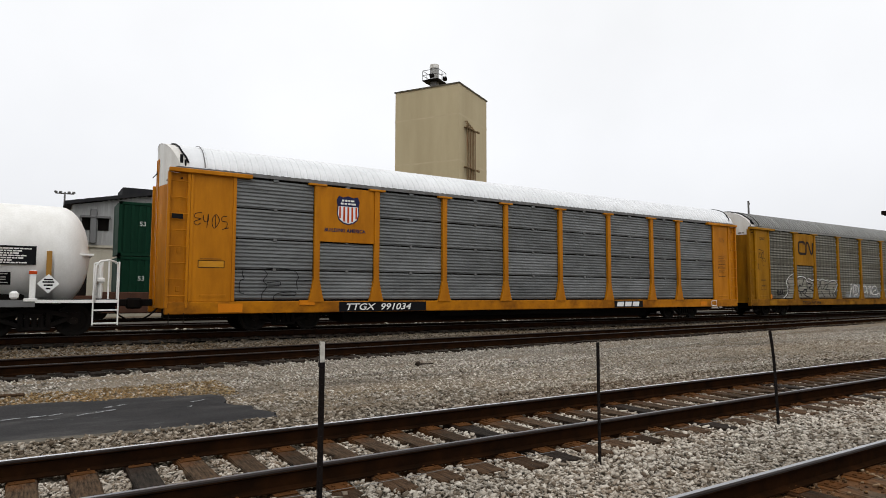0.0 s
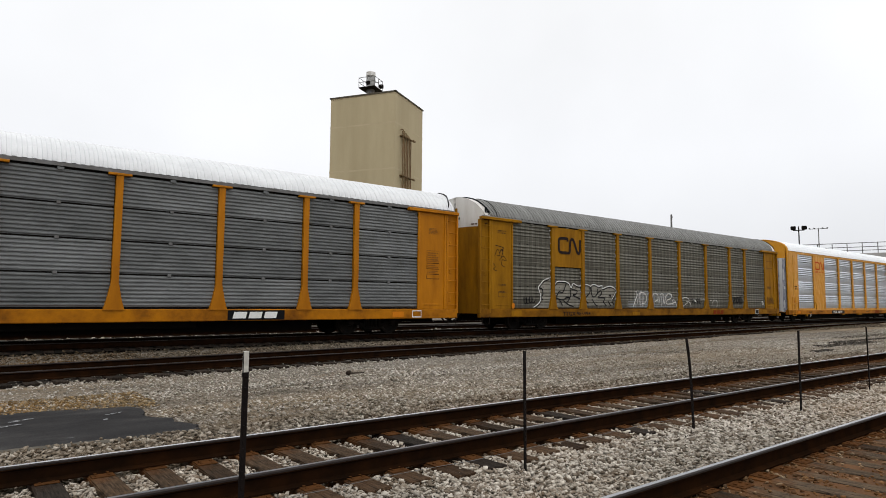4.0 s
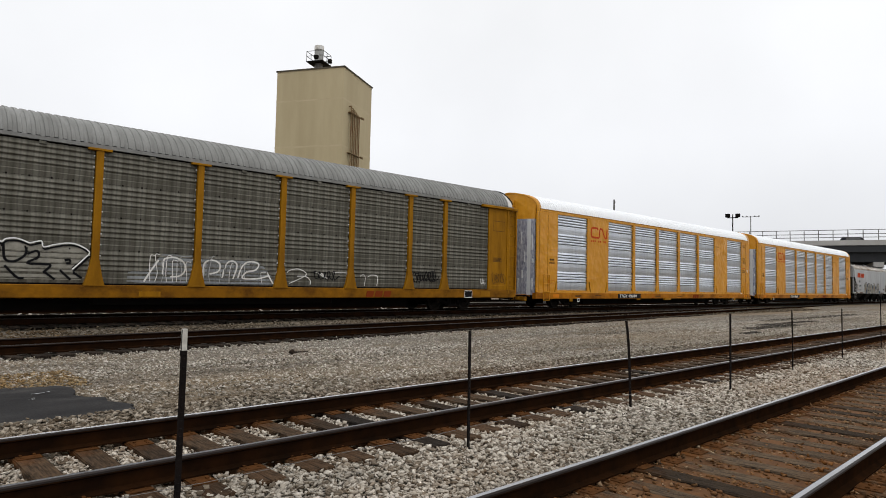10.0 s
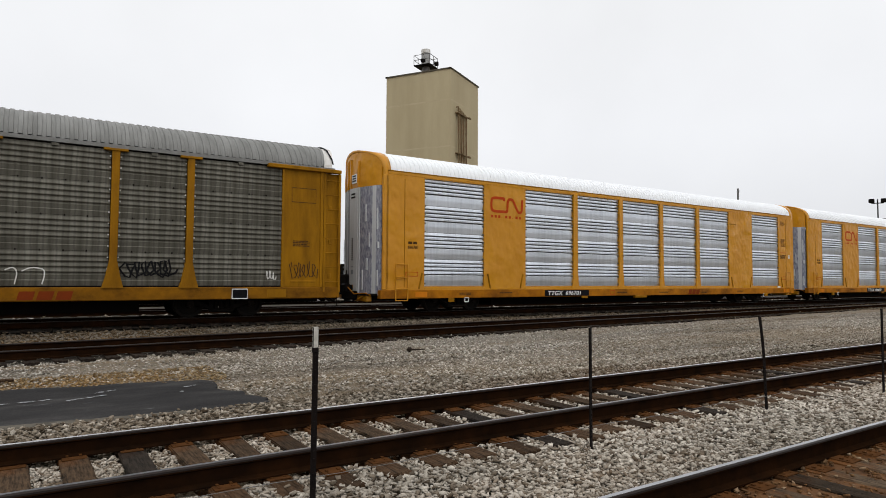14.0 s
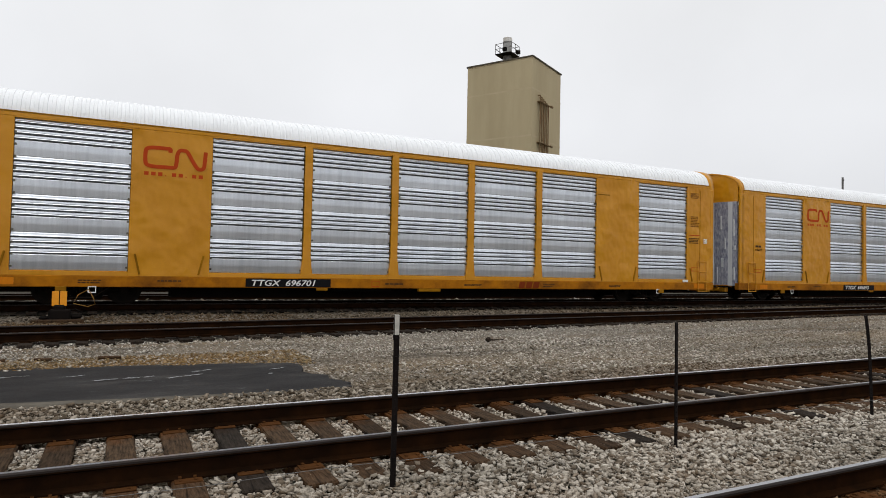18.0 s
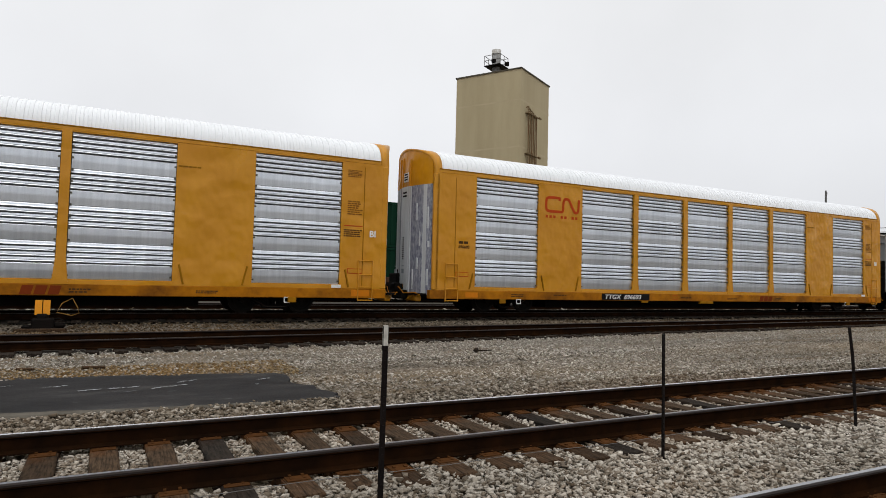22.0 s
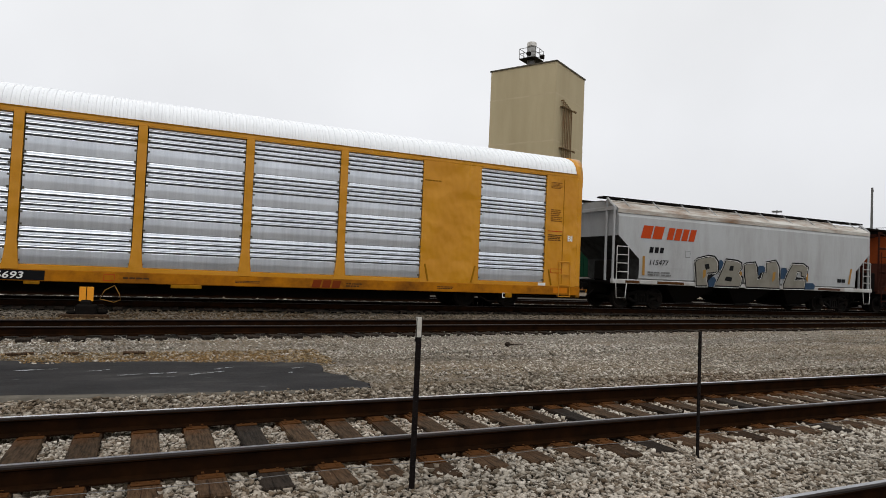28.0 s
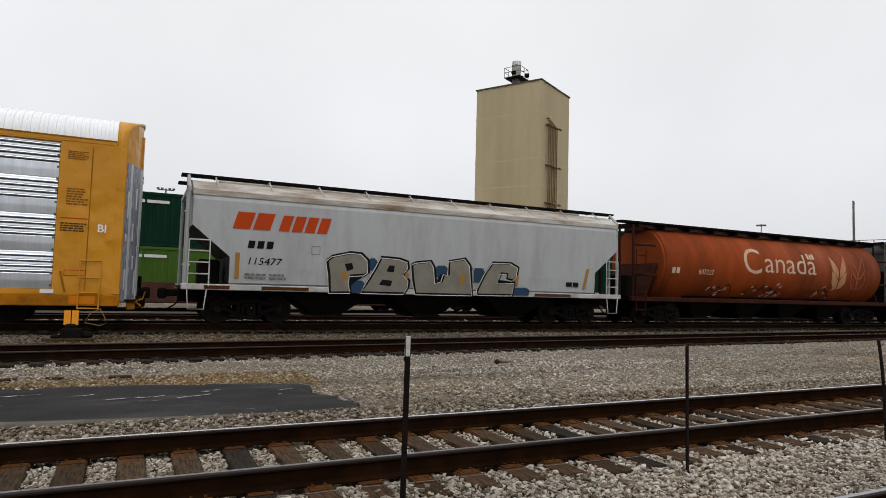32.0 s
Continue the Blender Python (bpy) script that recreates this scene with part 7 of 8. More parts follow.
# the first car carrier
S = SIDE - 0.035
shield = [(0, -0.44), (0.16, -0.40), (0.30, -0.30), (0.36, -0.12), (0.34, 0.12), (0.37, 0.28), (0.30, 0.42), (0.16, 0.38), (0, 0.43), (-0.16, 0.38), (-0.30, 0.42), (-0.37, 0.28), (-0.34, 0.12), (-0.36, -0.12), (-0.30, -0.30), (-0.16, -0.40)]
sh = part("shield_rim", flat(shield, 0.004), "paint_blue", board_u, "shield emblem with dark blue head and red and white stripes", pose(5.62, S, 3.90) @ Matrix.Diagonal((1.12, 1, 1.1, 1)))
part("shield_field", flat([(px * 0.9, pz * 0.92) for px, pz in shield if pz < 0.13] , 0.003), "paint_white", sh, at=pose(0, -0.005, 0))
for k in range(5):
    xs = -0.26 + 0.13 * k
    lo = -0.37 + 0.9 * abs(xs) * abs(xs) * 2.0
    part("red_stripe", flat([(xs - 0.028, lo), (xs + 0.028, lo), (xs + 0.028, 0.10), (xs - 0.028, 0.10)], 0.003), "paint_red", sh, at=pose(0, -0.009, 0))
part("shield_words", bars([(-0.20, -0.13, 0.26), (-0.10, -0.03, 0.26), (0.0, 0.06, 0.26), (0.09, 0.19, 0.26), (-0.24, -0.15, 0.165), (-0.12, -0.04, 0.165), (0.0, 0.07, 0.165), (0.1, 0.24, 0.165)], 0.055), "paint_white", sh, at=pose(0, -0.007, 0))
lettering("motto", "BUILDING AMERICA", 0.165, "paint_blue", board_u, pose(4.80, S - 0.002, 3.17), stretch=0.98, bold=0.004)
lb = part("number_board", flat([(0, 0), (3.3, 0), (3.3, 0.32), (0, 0.32)], 0.006), "paint_black", car_u, "black board with white car number", pose(5.35, SIDE - 0.033, 0.575))
lettering("car_number", "TTGX  991034", 0.30, "paint_white", lb, pose(0.2, -0.009, 0.055), stretch=1.32, slant=0.25, bold=0.004)
tb = part("number_board", flat([(0, 0), (1.85, 0), (1.85, 0.30), (0, 0.30)], 0.006), "paint_black", car_u, "", pose(18.25, SIDE - 0.033, 0.585))
block_row(tb, "brand_block", 0.15, 0.05, 1.5, 0.2, 3, "paint_white", -0.008)
TAGS = [  # strokes of the thin tag on the corner panel
    [(1.03, 3.50), (0.86, 3.47), (0.83, 3.35), (1.0, 3.32), (0.81, 3.22), (0.9, 3.13), (1.0, 3.2)],
    [(1.06, 3.44), (1.09, 3.26), (1.2, 3.26), (1.2, 3.47), (1.17, 3.07)],
    [(1.32, 3.35), (1.43, 3.47), (1.52, 3.29), (1.40, 3.07), (1.32, 3.16), (1.32, 3.35)],
    [(1.40, 3.46), (1.42, 3.08)],
    [(1.74, 3.44), (1.6, 3.41), (1.6, 3.29), (1.74, 3.26), (1.72, 3.10), (1.6, 3.04), (1.8, 3.10)],
]
for pts in TAGS:
    part("spray_line", stroke(curved(pts), 0.02, 0.004), "emblem_dark", car_u, at=pose(0, SIDE - 0.013, 0))
DRAWN = [  # strokes of the line drawing on the first ridged bay
    [(2.26, 1.885), (2.23, 1.745), (2.29, 1.60), (2.17, 1.52), (2.16, 1.21), (2.29, 1.16)],
    [(2.87, 1.885), (2.99, 1.745), (2.87, 1.55), (2.99, 1.38), (2.84, 1.16), (2.84, 0.97)],
    [(2.96, 1.91), (3.25, 1.93), (3.66, 1.91), (3.89, 1.83), (3.98, 1.66), (3.92, 1.55), (3.95, 1.27)],
    [(2.99, 1.49), (3.37, 1.52), (3.37, 1.41), (3.02, 1.39)],
    [(3.19, 0.97), (3.22, 1.10), (3.42, 1.18), (3.86, 1.20), (3.86, 1.10), (3.42, 1.10)],
    [(3.95, 1.55), (4.35, 1.58), (4.44, 1.60)],
]
for pts in DRAWN:
    part("spray_line", stroke(curved(pts), 0.022, 0.004), "paint_black", car_u, at=pose(0, SIDE + 0.015, 0))
for r_ in [(1.55, 2.25, SIDE - 0.04, SIDE - 0.02, 0.60, 0.86), (4.0, 4.5, SIDE - 0.06, SIDE - 0.02, 0.80, 0.95), (24.3, 24.8, SIDE - 0.04, SIDE - 0.02, 0.62, 0.82)]:
    part("orange_reflector", box(*r_), "orange_patch", car_u)
for a, b, z0, z1, n, sd in ((1.0, 1.65, 2.1, 2.2, 2, 1), (25.95, 26.4, 3.8, 4.05, 5, 7), (25.9, 26.4, 2.30, 2.40, 2, 4)):
    part("stencil_text", text_bars(a, b, z0, z1, n, sd), "stencil_brown", car_u, at=pose(0, SIDE - 0.013, 0))
for a in (0.95,):
    f = part("warning_plate", flat([(a, 1.9), (a + 0.75, 1.9), (a + 0.75, 2.12), (a, 2.12)], 0.004), "paint_black", car_u, "", pose(0, SIDE - 0.012, 0))
    part("warning_face", flat([(a + 0.02, 1.92), (a + 0.73, 1.92), (a + 0.73, 2.10), (a + 0.02, 2.10)], 0.003), "bright_yellow", f, at=pose(0, -0.005, 0))
for z0, z1, mt in ((2.74, 3.15, "stencil_brown"), (2.45, 2.67, "paint_black"), (2.07, 2.25, "paint_black")):
    part("plate_frame", stroke([(25.86, z0), (26.46, z0), (26.46, z1), (25.86, z1), (25.86, z0)], 0.022, 0.004), mt, car_u, "", pose(0, SIDE - 0.013, 0))
part("plate_writing", text_bars(25.9, 26.42, 2.78, 3.12, 4, 21), "stencil_brown", car_u, at=pose(0, SIDE - 0.013, 0))
part("plate_writing", text_bars(25.9, 26.42, 2.49, 2.63, 2, 22), "stencil_brown", car_u, at=pose(0, SIDE - 0.013, 0))
part("black_tag", box(0.2, 0.5, SIDE - 0.07, SIDE - 0.055, 3.28, 3.42), "paint_black", car_u)
part("box_mark", stroke([(25.2, 0.62), (25.6, 0.62), (25.6, 0.85), (25.2, 0.85), (25.2, 0.62)], 0.04, 0.006), "paint_white", car_u, at=pose(0, SIDE - 0.032, 0))
# torn black weather strip along the leaning roof ends
for car, off, way, lean in ((car_u, 0.36, 1, 0.3), (car_u, 27.42, -1, 0.55), (car_c, 0.42, 1, 0.3), (car_c, 27.14, -1, 0.0)):
    part("weather_strip", path_rod([(off + way * raked(z, lean) + 0.015 * math.sin(2.3 * k), y * 1.015, z + 0.02) for k, (y, z) in enumerate(OLD_ARC[1:9])], 0.026), "paint_black", car, "torn black weather strip")
    if way > 0:
        part("strip_flap", boxes([(off + way * 0.16, off + way * 0.21, -1.52, -1.46, 4.78, 5.02), (off + way * 0.04, off + way * 0.12, -1.50, -1.44, 4.84, 5.16)], 0.008), "paint_black", car, "loose black flap of the torn seal")
for car in (car_u, car_c):
    part("roof_seam", path_rod([(1.08, y * 1.018, z + 0.03) for y, z in OLD_ARC[:10]], 0.014), "steel_grey" if car is car_u else "under_black", car)

# the weathered second car carrier
ring_emblem(board_c, 4.95, 3.50, 1.52, 0.66, "emblem_dark", S - 0.002)
lettering("car_number", "TTGX 985994", 0.26, "emblem_dark", car_c, pose(5.2, SIDE - 0.036, 0.60), stretch=1.3, bold=0.003)
block_row(car_c, "brand_block", 18.65, 0.60, 1.25, 0.22, 3, "brand_rust", SIDE - 0.036)
G = SIDE + 0.008
# spray paint: a pale fill that the ridges stand through, a white rim, dark strokes
SPRAY_FILLS = [
    ([(4.45, 2.29), (4.06, 2.23), (3.88, 2.13), (3.73, 1.99), (3.61, 1.86), (3.68, 1.7), (3.76, 1.5), (3.73, 1.27), (3.55, 1.11), (3.29, 0.98), (4.45, 0.96)], "spray_thin"),
    ([(4.7, 2.01), (4.88, 2.16), (5.19, 2.18), (5.5, 2.16), (5.7, 2.07), (5.83, 1.89), (5.91, 1.99), (5.99, 2.1), (6.12, 2.06), (6.32, 1.99), (6.53, 1.99), (6.53, 1.02), (4.78, 1.02), (4.7, 1.43)], "spray_thin"),
    ([(6.84, 2.05), (7.05, 2.07), (7.27, 1.99), (7.37, 2.06), (7.58, 2.09), (7.8, 2.02), (7.9, 1.99), (8.14, 2.05), (8.2, 1.9), (8.44, 1.97), (8.75, 2.03), (9.02, 1.99), (9.28, 1.82), (9.18, 1.65), (8.89, 1.33), (9.13, 1.05), (6.84, 1.05)], "spray_thin"),
    ([(10.84, 1.39), (11.08, 1.67), (11.22, 1.85), (11.54, 1.87), (11.86, 1.82), (12.11, 1.85), (12.14, 1), (10.69, 0.99), (10.27, 1.03), (10.3, 1.3), (10.62, 1.36)], "spray_pale"),
    ([(12.4, 1.73), (12.66, 1.82), (13.02, 1.76), (13.23, 1.8), (13.55, 1.76), (13.88, 1.82), (14.2, 1.79), (14.46, 1.62), (14.61, 1.45), (14.81, 1.25), (14.87, 1), (12.43, 1)], "spray_pale"),
]
SPRAY_RIMS = [
    [(4.29, 2.29), (4.06, 2.23), (3.88, 2.13), (3.73, 1.99), (3.61, 1.86), (3.68, 1.7), (3.76, 1.5), (3.73, 1.27), (3.55, 1.11), (3.29, 0.98)],
    [(4.7, 2.01), (4.88, 2.16), (5.19, 2.18), (5.5, 2.16), (5.7, 2.07), (5.83, 1.89), (5.91, 1.99), (5.99, 2.1), (6.12, 2.06), (6.32, 1.99), (6.53, 1.99)],
    [(6.84, 2.05), (7.05, 2.07), (7.27, 1.99), (7.37, 2.06), (7.58, 2.09), (7.8, 2.02), (7.9, 1.99), (8.14, 2.05), (8.2, 1.9), (8.44, 1.97), (8.75, 2.03), (9.02, 1.99), (9.28, 1.82), (9.18, 1.65), (8.89, 1.33)],
]
SPRAY_STROKES = [
    ([(5.5, 2.07), (5.4, 1.9), (5.22, 1.65), (5.01, 1.7), (4.86, 1.53), (4.73, 1.45), (4.99, 1.36), (5.29, 1.33), (5.5, 1.43), (5.7, 1.43), (5.81, 1.56), (5.76, 1.85)], "paint_black", 0.058),
    ([(5.91, 1.82), (6.27, 1.76), (6.17, 1.59), (5.96, 1.56), (6.32, 1.43), (6.5, 1.4)], "paint_black", 0.058),
    ([(4.99, 1.36), (5.11, 1.22), (5.24, 1.05)], "paint_black", 0.058),
    ([(5.29, 1.3), (5.65, 1.1), (6.01, 1.02)], "paint_black", 0.058),
    ([(5.45, 1.47), (5.76, 1.43), (5.55, 1.22)], "paint_black", 0.058),
    ([(6.87, 1.42), (7.05, 1.56), (7.24, 1.73), (7.21, 1.93)], "paint_black", 0.058),
    ([(7.32, 1.96), (7.37, 1.56), (7.58, 1.5), (7.8, 1.67), (7.82, 1.87)], "paint_black", 0.058),
    ([(7.85, 1.7), (8.06, 1.79), (8.09, 1.62), (7.85, 1.47), (8.22, 1.45), (8.38, 1.42), (8.22, 1.22)], "paint_black", 0.058),
    ([(8.7, 1.56), (8.81, 1.59), (8.83, 1.5), (8.73, 1.49)], "paint_black", 0.058),
    ([(8.89, 1.36), (9.07, 1.53), (9.23, 1.7)], "paint_black", 0.058),
    ([(6.89, 1.33), (7.11, 1.13)], "paint_black", 0.058),
    ([(7.37, 1.39), (7.64, 1.1), (7.8, 1.07)], "paint_black", 0.058),
    ([(8.22, 1.27), (8.49, 1.05)], "paint_black", 0.058),
    ([(8.6, 1.3), (8.86, 1.05)], "paint_black", 0.058),
    ([(8.91, 1.25), (9.13, 1.1)], "paint_black", 0.058),
    ([(3.65, 1.85), (3.86, 1.79), (3.91, 1.56), (3.78, 1.45), (3.91, 1.3)], "paint_black", 0.058),
]
SPRAY_PALE_STROKES = [
    ([(11.25, 1.25), (11.26, 1.62), (11.33, 1.73), (11.61, 1.76), (11.86, 1.62), (11.9, 1.39), (11.75, 1.22), (11.47, 1.19)], "off_white", 0.05),
    ([(12.45, 1.16), (12.49, 1.62), (12.74, 1.73), (12.98, 1.62), (12.94, 1.39), (12.66, 1.3)], "off_white", 0.05),
    ([(13.06, 1.16), (13.19, 1.62), (13.39, 1.73), (13.55, 1.59), (13.43, 1.16)], "off_white", 0.05),
    ([(13.59, 1.19), (13.72, 1.56), (13.96, 1.73), (14.29, 1.67), (14.2, 1.47), (13.88, 1.39), (13.76, 1.19), (14.29, 1.19), (14.69, 1.3)], "off_white", 0.05),
    ([(10.73, 1.03), (10.94, 1.39), (11.12, 1.67)], "off_white", 0.05),
    ([(14.61, 1.39), (14.73, 1.19), (14.84, 1.03)], "off_white", 0.05),
    ([(11.37, 1.25), (11.34, 1.56), (11.54, 1.67), (11.75, 1.53), (11.75, 1.3)], "steel_grey", 0.035),
    ([(12.58, 1.19), (12.62, 1.59), (12.86, 1.62)], "steel_grey", 0.035),
    ([(13.11, 1.25), (13.27, 1.56)], "steel_grey", 0.035),
    ([(13.27, 1.16), (13.51, 1.62), (13.63, 1.67)], "steel_grey", 0.035),
    ([(13.8, 1.3), (14.08, 1.59), (14.2, 1.59)], "steel_grey", 0.035),
    ([(11.61, 1.21), (12.14, 1.21)], "steel_grey", 0.035),
    ([(12.41, 1.17), (13.23, 1.18)], "steel_grey", 0.035),
    ([(13.27, 1.13), (14.2, 1.16)], "steel_grey", 0.035),
    ([(15.34, 1.42), (15.49, 1.51), (15.78, 1.55), (16.05, 1.45), (16.07, 1.33), (15.78, 1.19), (15.44, 1.05)], "off_white", 0.03),
    ([(15.73, 1.3), (16.07, 1.3), (16.26, 1.16), (16.26, 1)], "off_white", 0.03),
    ([(16.45, 1.47), (16.65, 1.39), (16.84, 1.26), (16.69, 1.45), (16.94, 1.25)], "off_white", 0.03),
    ([(17.18, 1.46), (17.81, 1.47)], "off_white", 0.03),
    ([(18.39, 1.36), (18.55, 1.42), (18.64, 1.3), (18.6, 1)], "off_white", 0.03),
    ([(18.74, 1.33), (18.93, 1.42), (19.18, 1.39), (19.23, 1.25), (19.18, 1)], "off_white", 0.03),
]


rnd_s = random.Random(77)
for x0, x1 in ((10.9, 12.1), (12.45, 14.6)):
    xx = x0
    while xx < x1:
        top = 1.72 + rnd_s.uniform(-0.12, 0.1) - 0.5 * max(0.0, xx - 14.0)
        SPRAY_PALE_STROKES.append(([(xx, 1.04), (xx + rnd_s.uniform(-0.06, 0.06), 1.3), (xx + rnd_s.uniform(-0.04, 0.08), top), (xx + 0.12, top + 0.02)], rnd_s.choice(("off_white", "shed_grey", "shed_grey", "steel_grey")), 0.022))
        xx += rnd_s.uniform(0.11, 0.2)
for pts, mt in SPRAY_FILLS:
    part("spray_fill", flat(pts, 0.002), mt, car_c, "thin pale spray paint fill", pose(0, SIDE + 0.029, 0))
for pts in SPRAY_RIMS:
    line = curved(pts)
    part("spray_rim", stroke(line, 0.036, 0.004), "paint_white", car_c, "white spray outline", pose(0, G, 0))
    part("spray_outline", stroke([(x + 0.02, z - 0.06) for x, z in line], 0.045, 0.003), "paint_black", car_c, "", pose(0, G, 0))
for pts, mt, wide in SPRAY_STROKES + SPRAY_PALE_STROKES:
    part("spray_stroke", stroke(curved(pts), wide, 0.002), mt, car_c, "", pose(0, G, 0))
scrawl(car_c, 16.3, 1.15, 1.2, 0.45, 42, "paint_black", G, 5, 0.04)
scrawl(car_c, 20.95, 1.12, 1.5, 0.62, 44, "paint_black", G, 8, 0.05)
scrawl(car_c, 2.6, 1.1, 0.8, 0.4, 45, "paint_black", G, 4, 0.05)
scrawl(car_c, 25.65, 1.15, 1.05, 0.65, 46, "paint_brown", SIDE - 0.014, 6, 0.03)
for pts in ([(0.96, 3.58), (1.47, 3.49), (1.27, 3.39), (1.44, 3.39)], [(0.93, 3.14), (1.1, 3.42), (1.23, 3.17), (1.06, 3.14)], [(1.23, 3.26), (1.3, 3.42), (1.4, 3.30), (1.3, 3.08)],
            [(1.2, 2.95), (1.44, 3.14), (1.61, 2.95), (1.37, 2.98), (1.34, 2.76), (1.5, 2.7)], [(0.86, 2.82), (0.96, 2.67), (0.86, 2.57), (1.05, 2.5)], [(0.76, 3.25), (0.8, 3.05)], [(0.78, 2.9), (0.76, 2.6)]):
    part("spray_line", stroke(curved(pts), 0.028, 0.004), "paint_black", car_c, at=pose(0, SIDE - 0.013, 0))
scrawl(car_c, 24.95, 1.1, 0.35, 0.35, 48, "off_white", G, 3, 0.03)
for a, b, z0, z1, n, sd in ((1.1, 1.6, 4.1, 4.25, 3, 1), (1.15, 1.6, 1.9, 1.98, 2, 3), (25.8, 26.35, 2.2, 2.4, 4, 5), (1.15, 1.6, 1.6, 1.68, 2, 6)):
    part("stencil_text", text_bars(a, b, z0, z1, n, sd), "paint_brown", car_c, at=pose(0, SIDE - 0.013, 0))
for a, z, w, h in ((1.15, 1.42, 0.45, 0.2), (25.75, 3.6, 0.8, 0.45)):
    part("stencil_frame", stroke([(a, z), (a + w, z), (a + w, z + h), (a, z + h), (a, z)], 0.02, 0.004), "paint_brown", car_c, at=pose(0, SIDE - 0.013, 0))
part("box_mark", boxes([(23.95, 24.4, SIDE - 0.04, SIDE - 0.03, 0.58, 0.86)]), "paint_black", car_c)
part("box_frame", stroke([(23.95, 0.58), (24.4, 0.58), (24.4, 0.86), (23.95, 0.86), (23.95, 0.58)], 0.03, 0.004), "paint_white", car_c, at=pose(0, SIDE - 0.041, 0))
for r_ in [(1.9, 2.5, SIDE - 0.04, SIDE - 0.02, 0.6, 0.85), (10.6, 11.2, SIDE - 0.04, SIDE - 0.02, 0.6, 0.75), (25.0, 25.6, SIDE - 0.04, SIDE - 0.02, 0.6, 0.85)]:
    part("sill_patch", box(*r_), "autorack_ochre", car_c)
part("round_mark", flat([(0.09 * math.cos(a), 0.12 * math.sin(a)) for a in [math.pi * k / 8 for k in range(16)]], 0.005), "orange_patch", car_c, at=pose(1.95, SIDE - 0.08, 1.05))

# the two bright car carriers share all marks but their numbers
N = SIDE - 0.024
ring_emblem(car_d, 5.0, 3.83, 1.55, 0.52, "paint_red", N)
for k in range(9):
    wide = 0.03 if k in (3, 6) else 0.11
    part("web_mark", flat([(0, 0), (wide, 0), (wide, 0.10 if wide > 0.05 else 0.03), (0, 0.10 if wide > 0.05 else 0.03)], 0.003), "paint_red", car_d, "", pose(4.98 + 0.175 * k, N, 3.58))
block_row(car_d, "brand_block", 17.22, 0.53, 0.92, 0.23, 3, "brand_rust", SIDE - 0.034)
lettering("panel_mark", "BI", 0.29, "paint_white", car_d, pose(26.55, N - 0.004, 2.47), bold=0.006)
for a, b, z0, z1, n, sd, mt in ((25.78, 26.25, 4.36, 4.60, 5, 1, "stencil_brown"), (25.8, 26.3, 3.15, 3.62, 7, 2, "stencil_brown"), (25.7, 26.3, 2.45, 2.70, 4, 3, "paint_brown"), (18.3, 18.8, 0.58, 0.72, 2, 4, "paint_brown"), (12.1, 12.8, 0.62, 0.7, 1, 5, "paint_brown"), (3.5, 4.2, 0.60, 0.72, 2, 6, "paint_brown"), (15.0, 15.7, 0.6, 0.68, 2, 8, "paint_brown"), (21.4, 22.1, 0.6, 0.7, 2, 9, "paint_brown"), (5.4, 6.1, 0.66, 0.72, 1, 10, "paint_brown"), (20.8, 21.4, 4.15, 4.22, 1, 11, "autorack_ochre")):
    part("stencil_text", text_bars(a, b, z0, z1, n, sd), mt, car_d, at=pose(0, SIDE - 0.034 if z0 < 1 else N, 0))
part("stencil_line", bars([(25.7, 26.32, 2.78)], 0.03), "paint_red", car_d, at=pose(0, N, 0))
part("square_mark", stroke([(11.65, 0.56), (11.9, 0.56), (11.9, 0.73), (11.65, 0.73), (11.65, 0.56)], 0.02, 0.004), "paint_red", car_d, at=pose(0, SIDE - 0.034, 0))
for a in (1.2, 25.85):
    f = part("warning_plate", flat([(a, 1.28), (a + 0.5, 1.28), (a + 0.5, 1.44), (a, 1.44)], 0.004), "paint_red", car_d, "", pose(0, N, 0))
    part("warning_face", flat([(a + 0.02, 1.30), (a + 0.48, 1.30), (a + 0.48, 1.42), (a + 0.02, 1.42)], 0.003), "bright_yellow", f, at=pose(0, -0.005, 0))
for r_ in [(1.6, 2.1, SIDE - 0.037, SIDE - 0.02, 0.56, 0.74), (26.0, 26.6, SIDE - 0.037, SIDE - 0.02, 0.56, 0.76)]:
    part("orange_reflector", box(*r_), "orange_patch", car_d)
part("white_tag", box(25.35, 25.65, SIDE - 0.04, SIDE - 0.02, 0.82, 0.92), "paint_white", car_d)
for r_ in ((9.85, 10.2, SIDE - 0.07, SIDE - 0.02, 0.42, 0.50), (13.3, 14.1, SIDE - 0.05, SIDE + 0.1, 0.40, 0.50), (3.0, 3.25, SIDE - 0.08, SIDE - 0.02, 0.36, 0.52), (24.0, 24.25, SIDE - 0.08, SIDE - 0.02, 0.36, 0.52)):
    part("sill_fitting", box(*r_, 0.01), "autorack_ochre", car_d)
for a in (3.75, 23.9):
    part("hand_ring", stroke([(a, 0.36), (a + 0.17, 0.36), (a + 0.17, 0.51), (a, 0.51), (a, 0.36)], 0.035, 0.01), "paint_white", car_d, "small white ring below the sill", pose(0, SIDE - 0.02, 0))
    part("release_rod", path_rod([(a - 0.9, -1.3, 0.45), (a - 0.5, -1.45, 0.22), (a + 0.1, -1.45, 0.22), (a + 0.5, -1.4, 0.5)], 0.018), "wheel_steel", car_d)
car_e = copy_thing(car_d, pose(88.71, RAIL_Y, RAIL_Z))
for t_ in car_e.children:
    if t_.name.startswith("truck"):
        for w_ in t_.children:
            WHEELSETS.append((w_, w_.matrix_basis.translation.x))
TRAIN.append((car_e, 88.71))
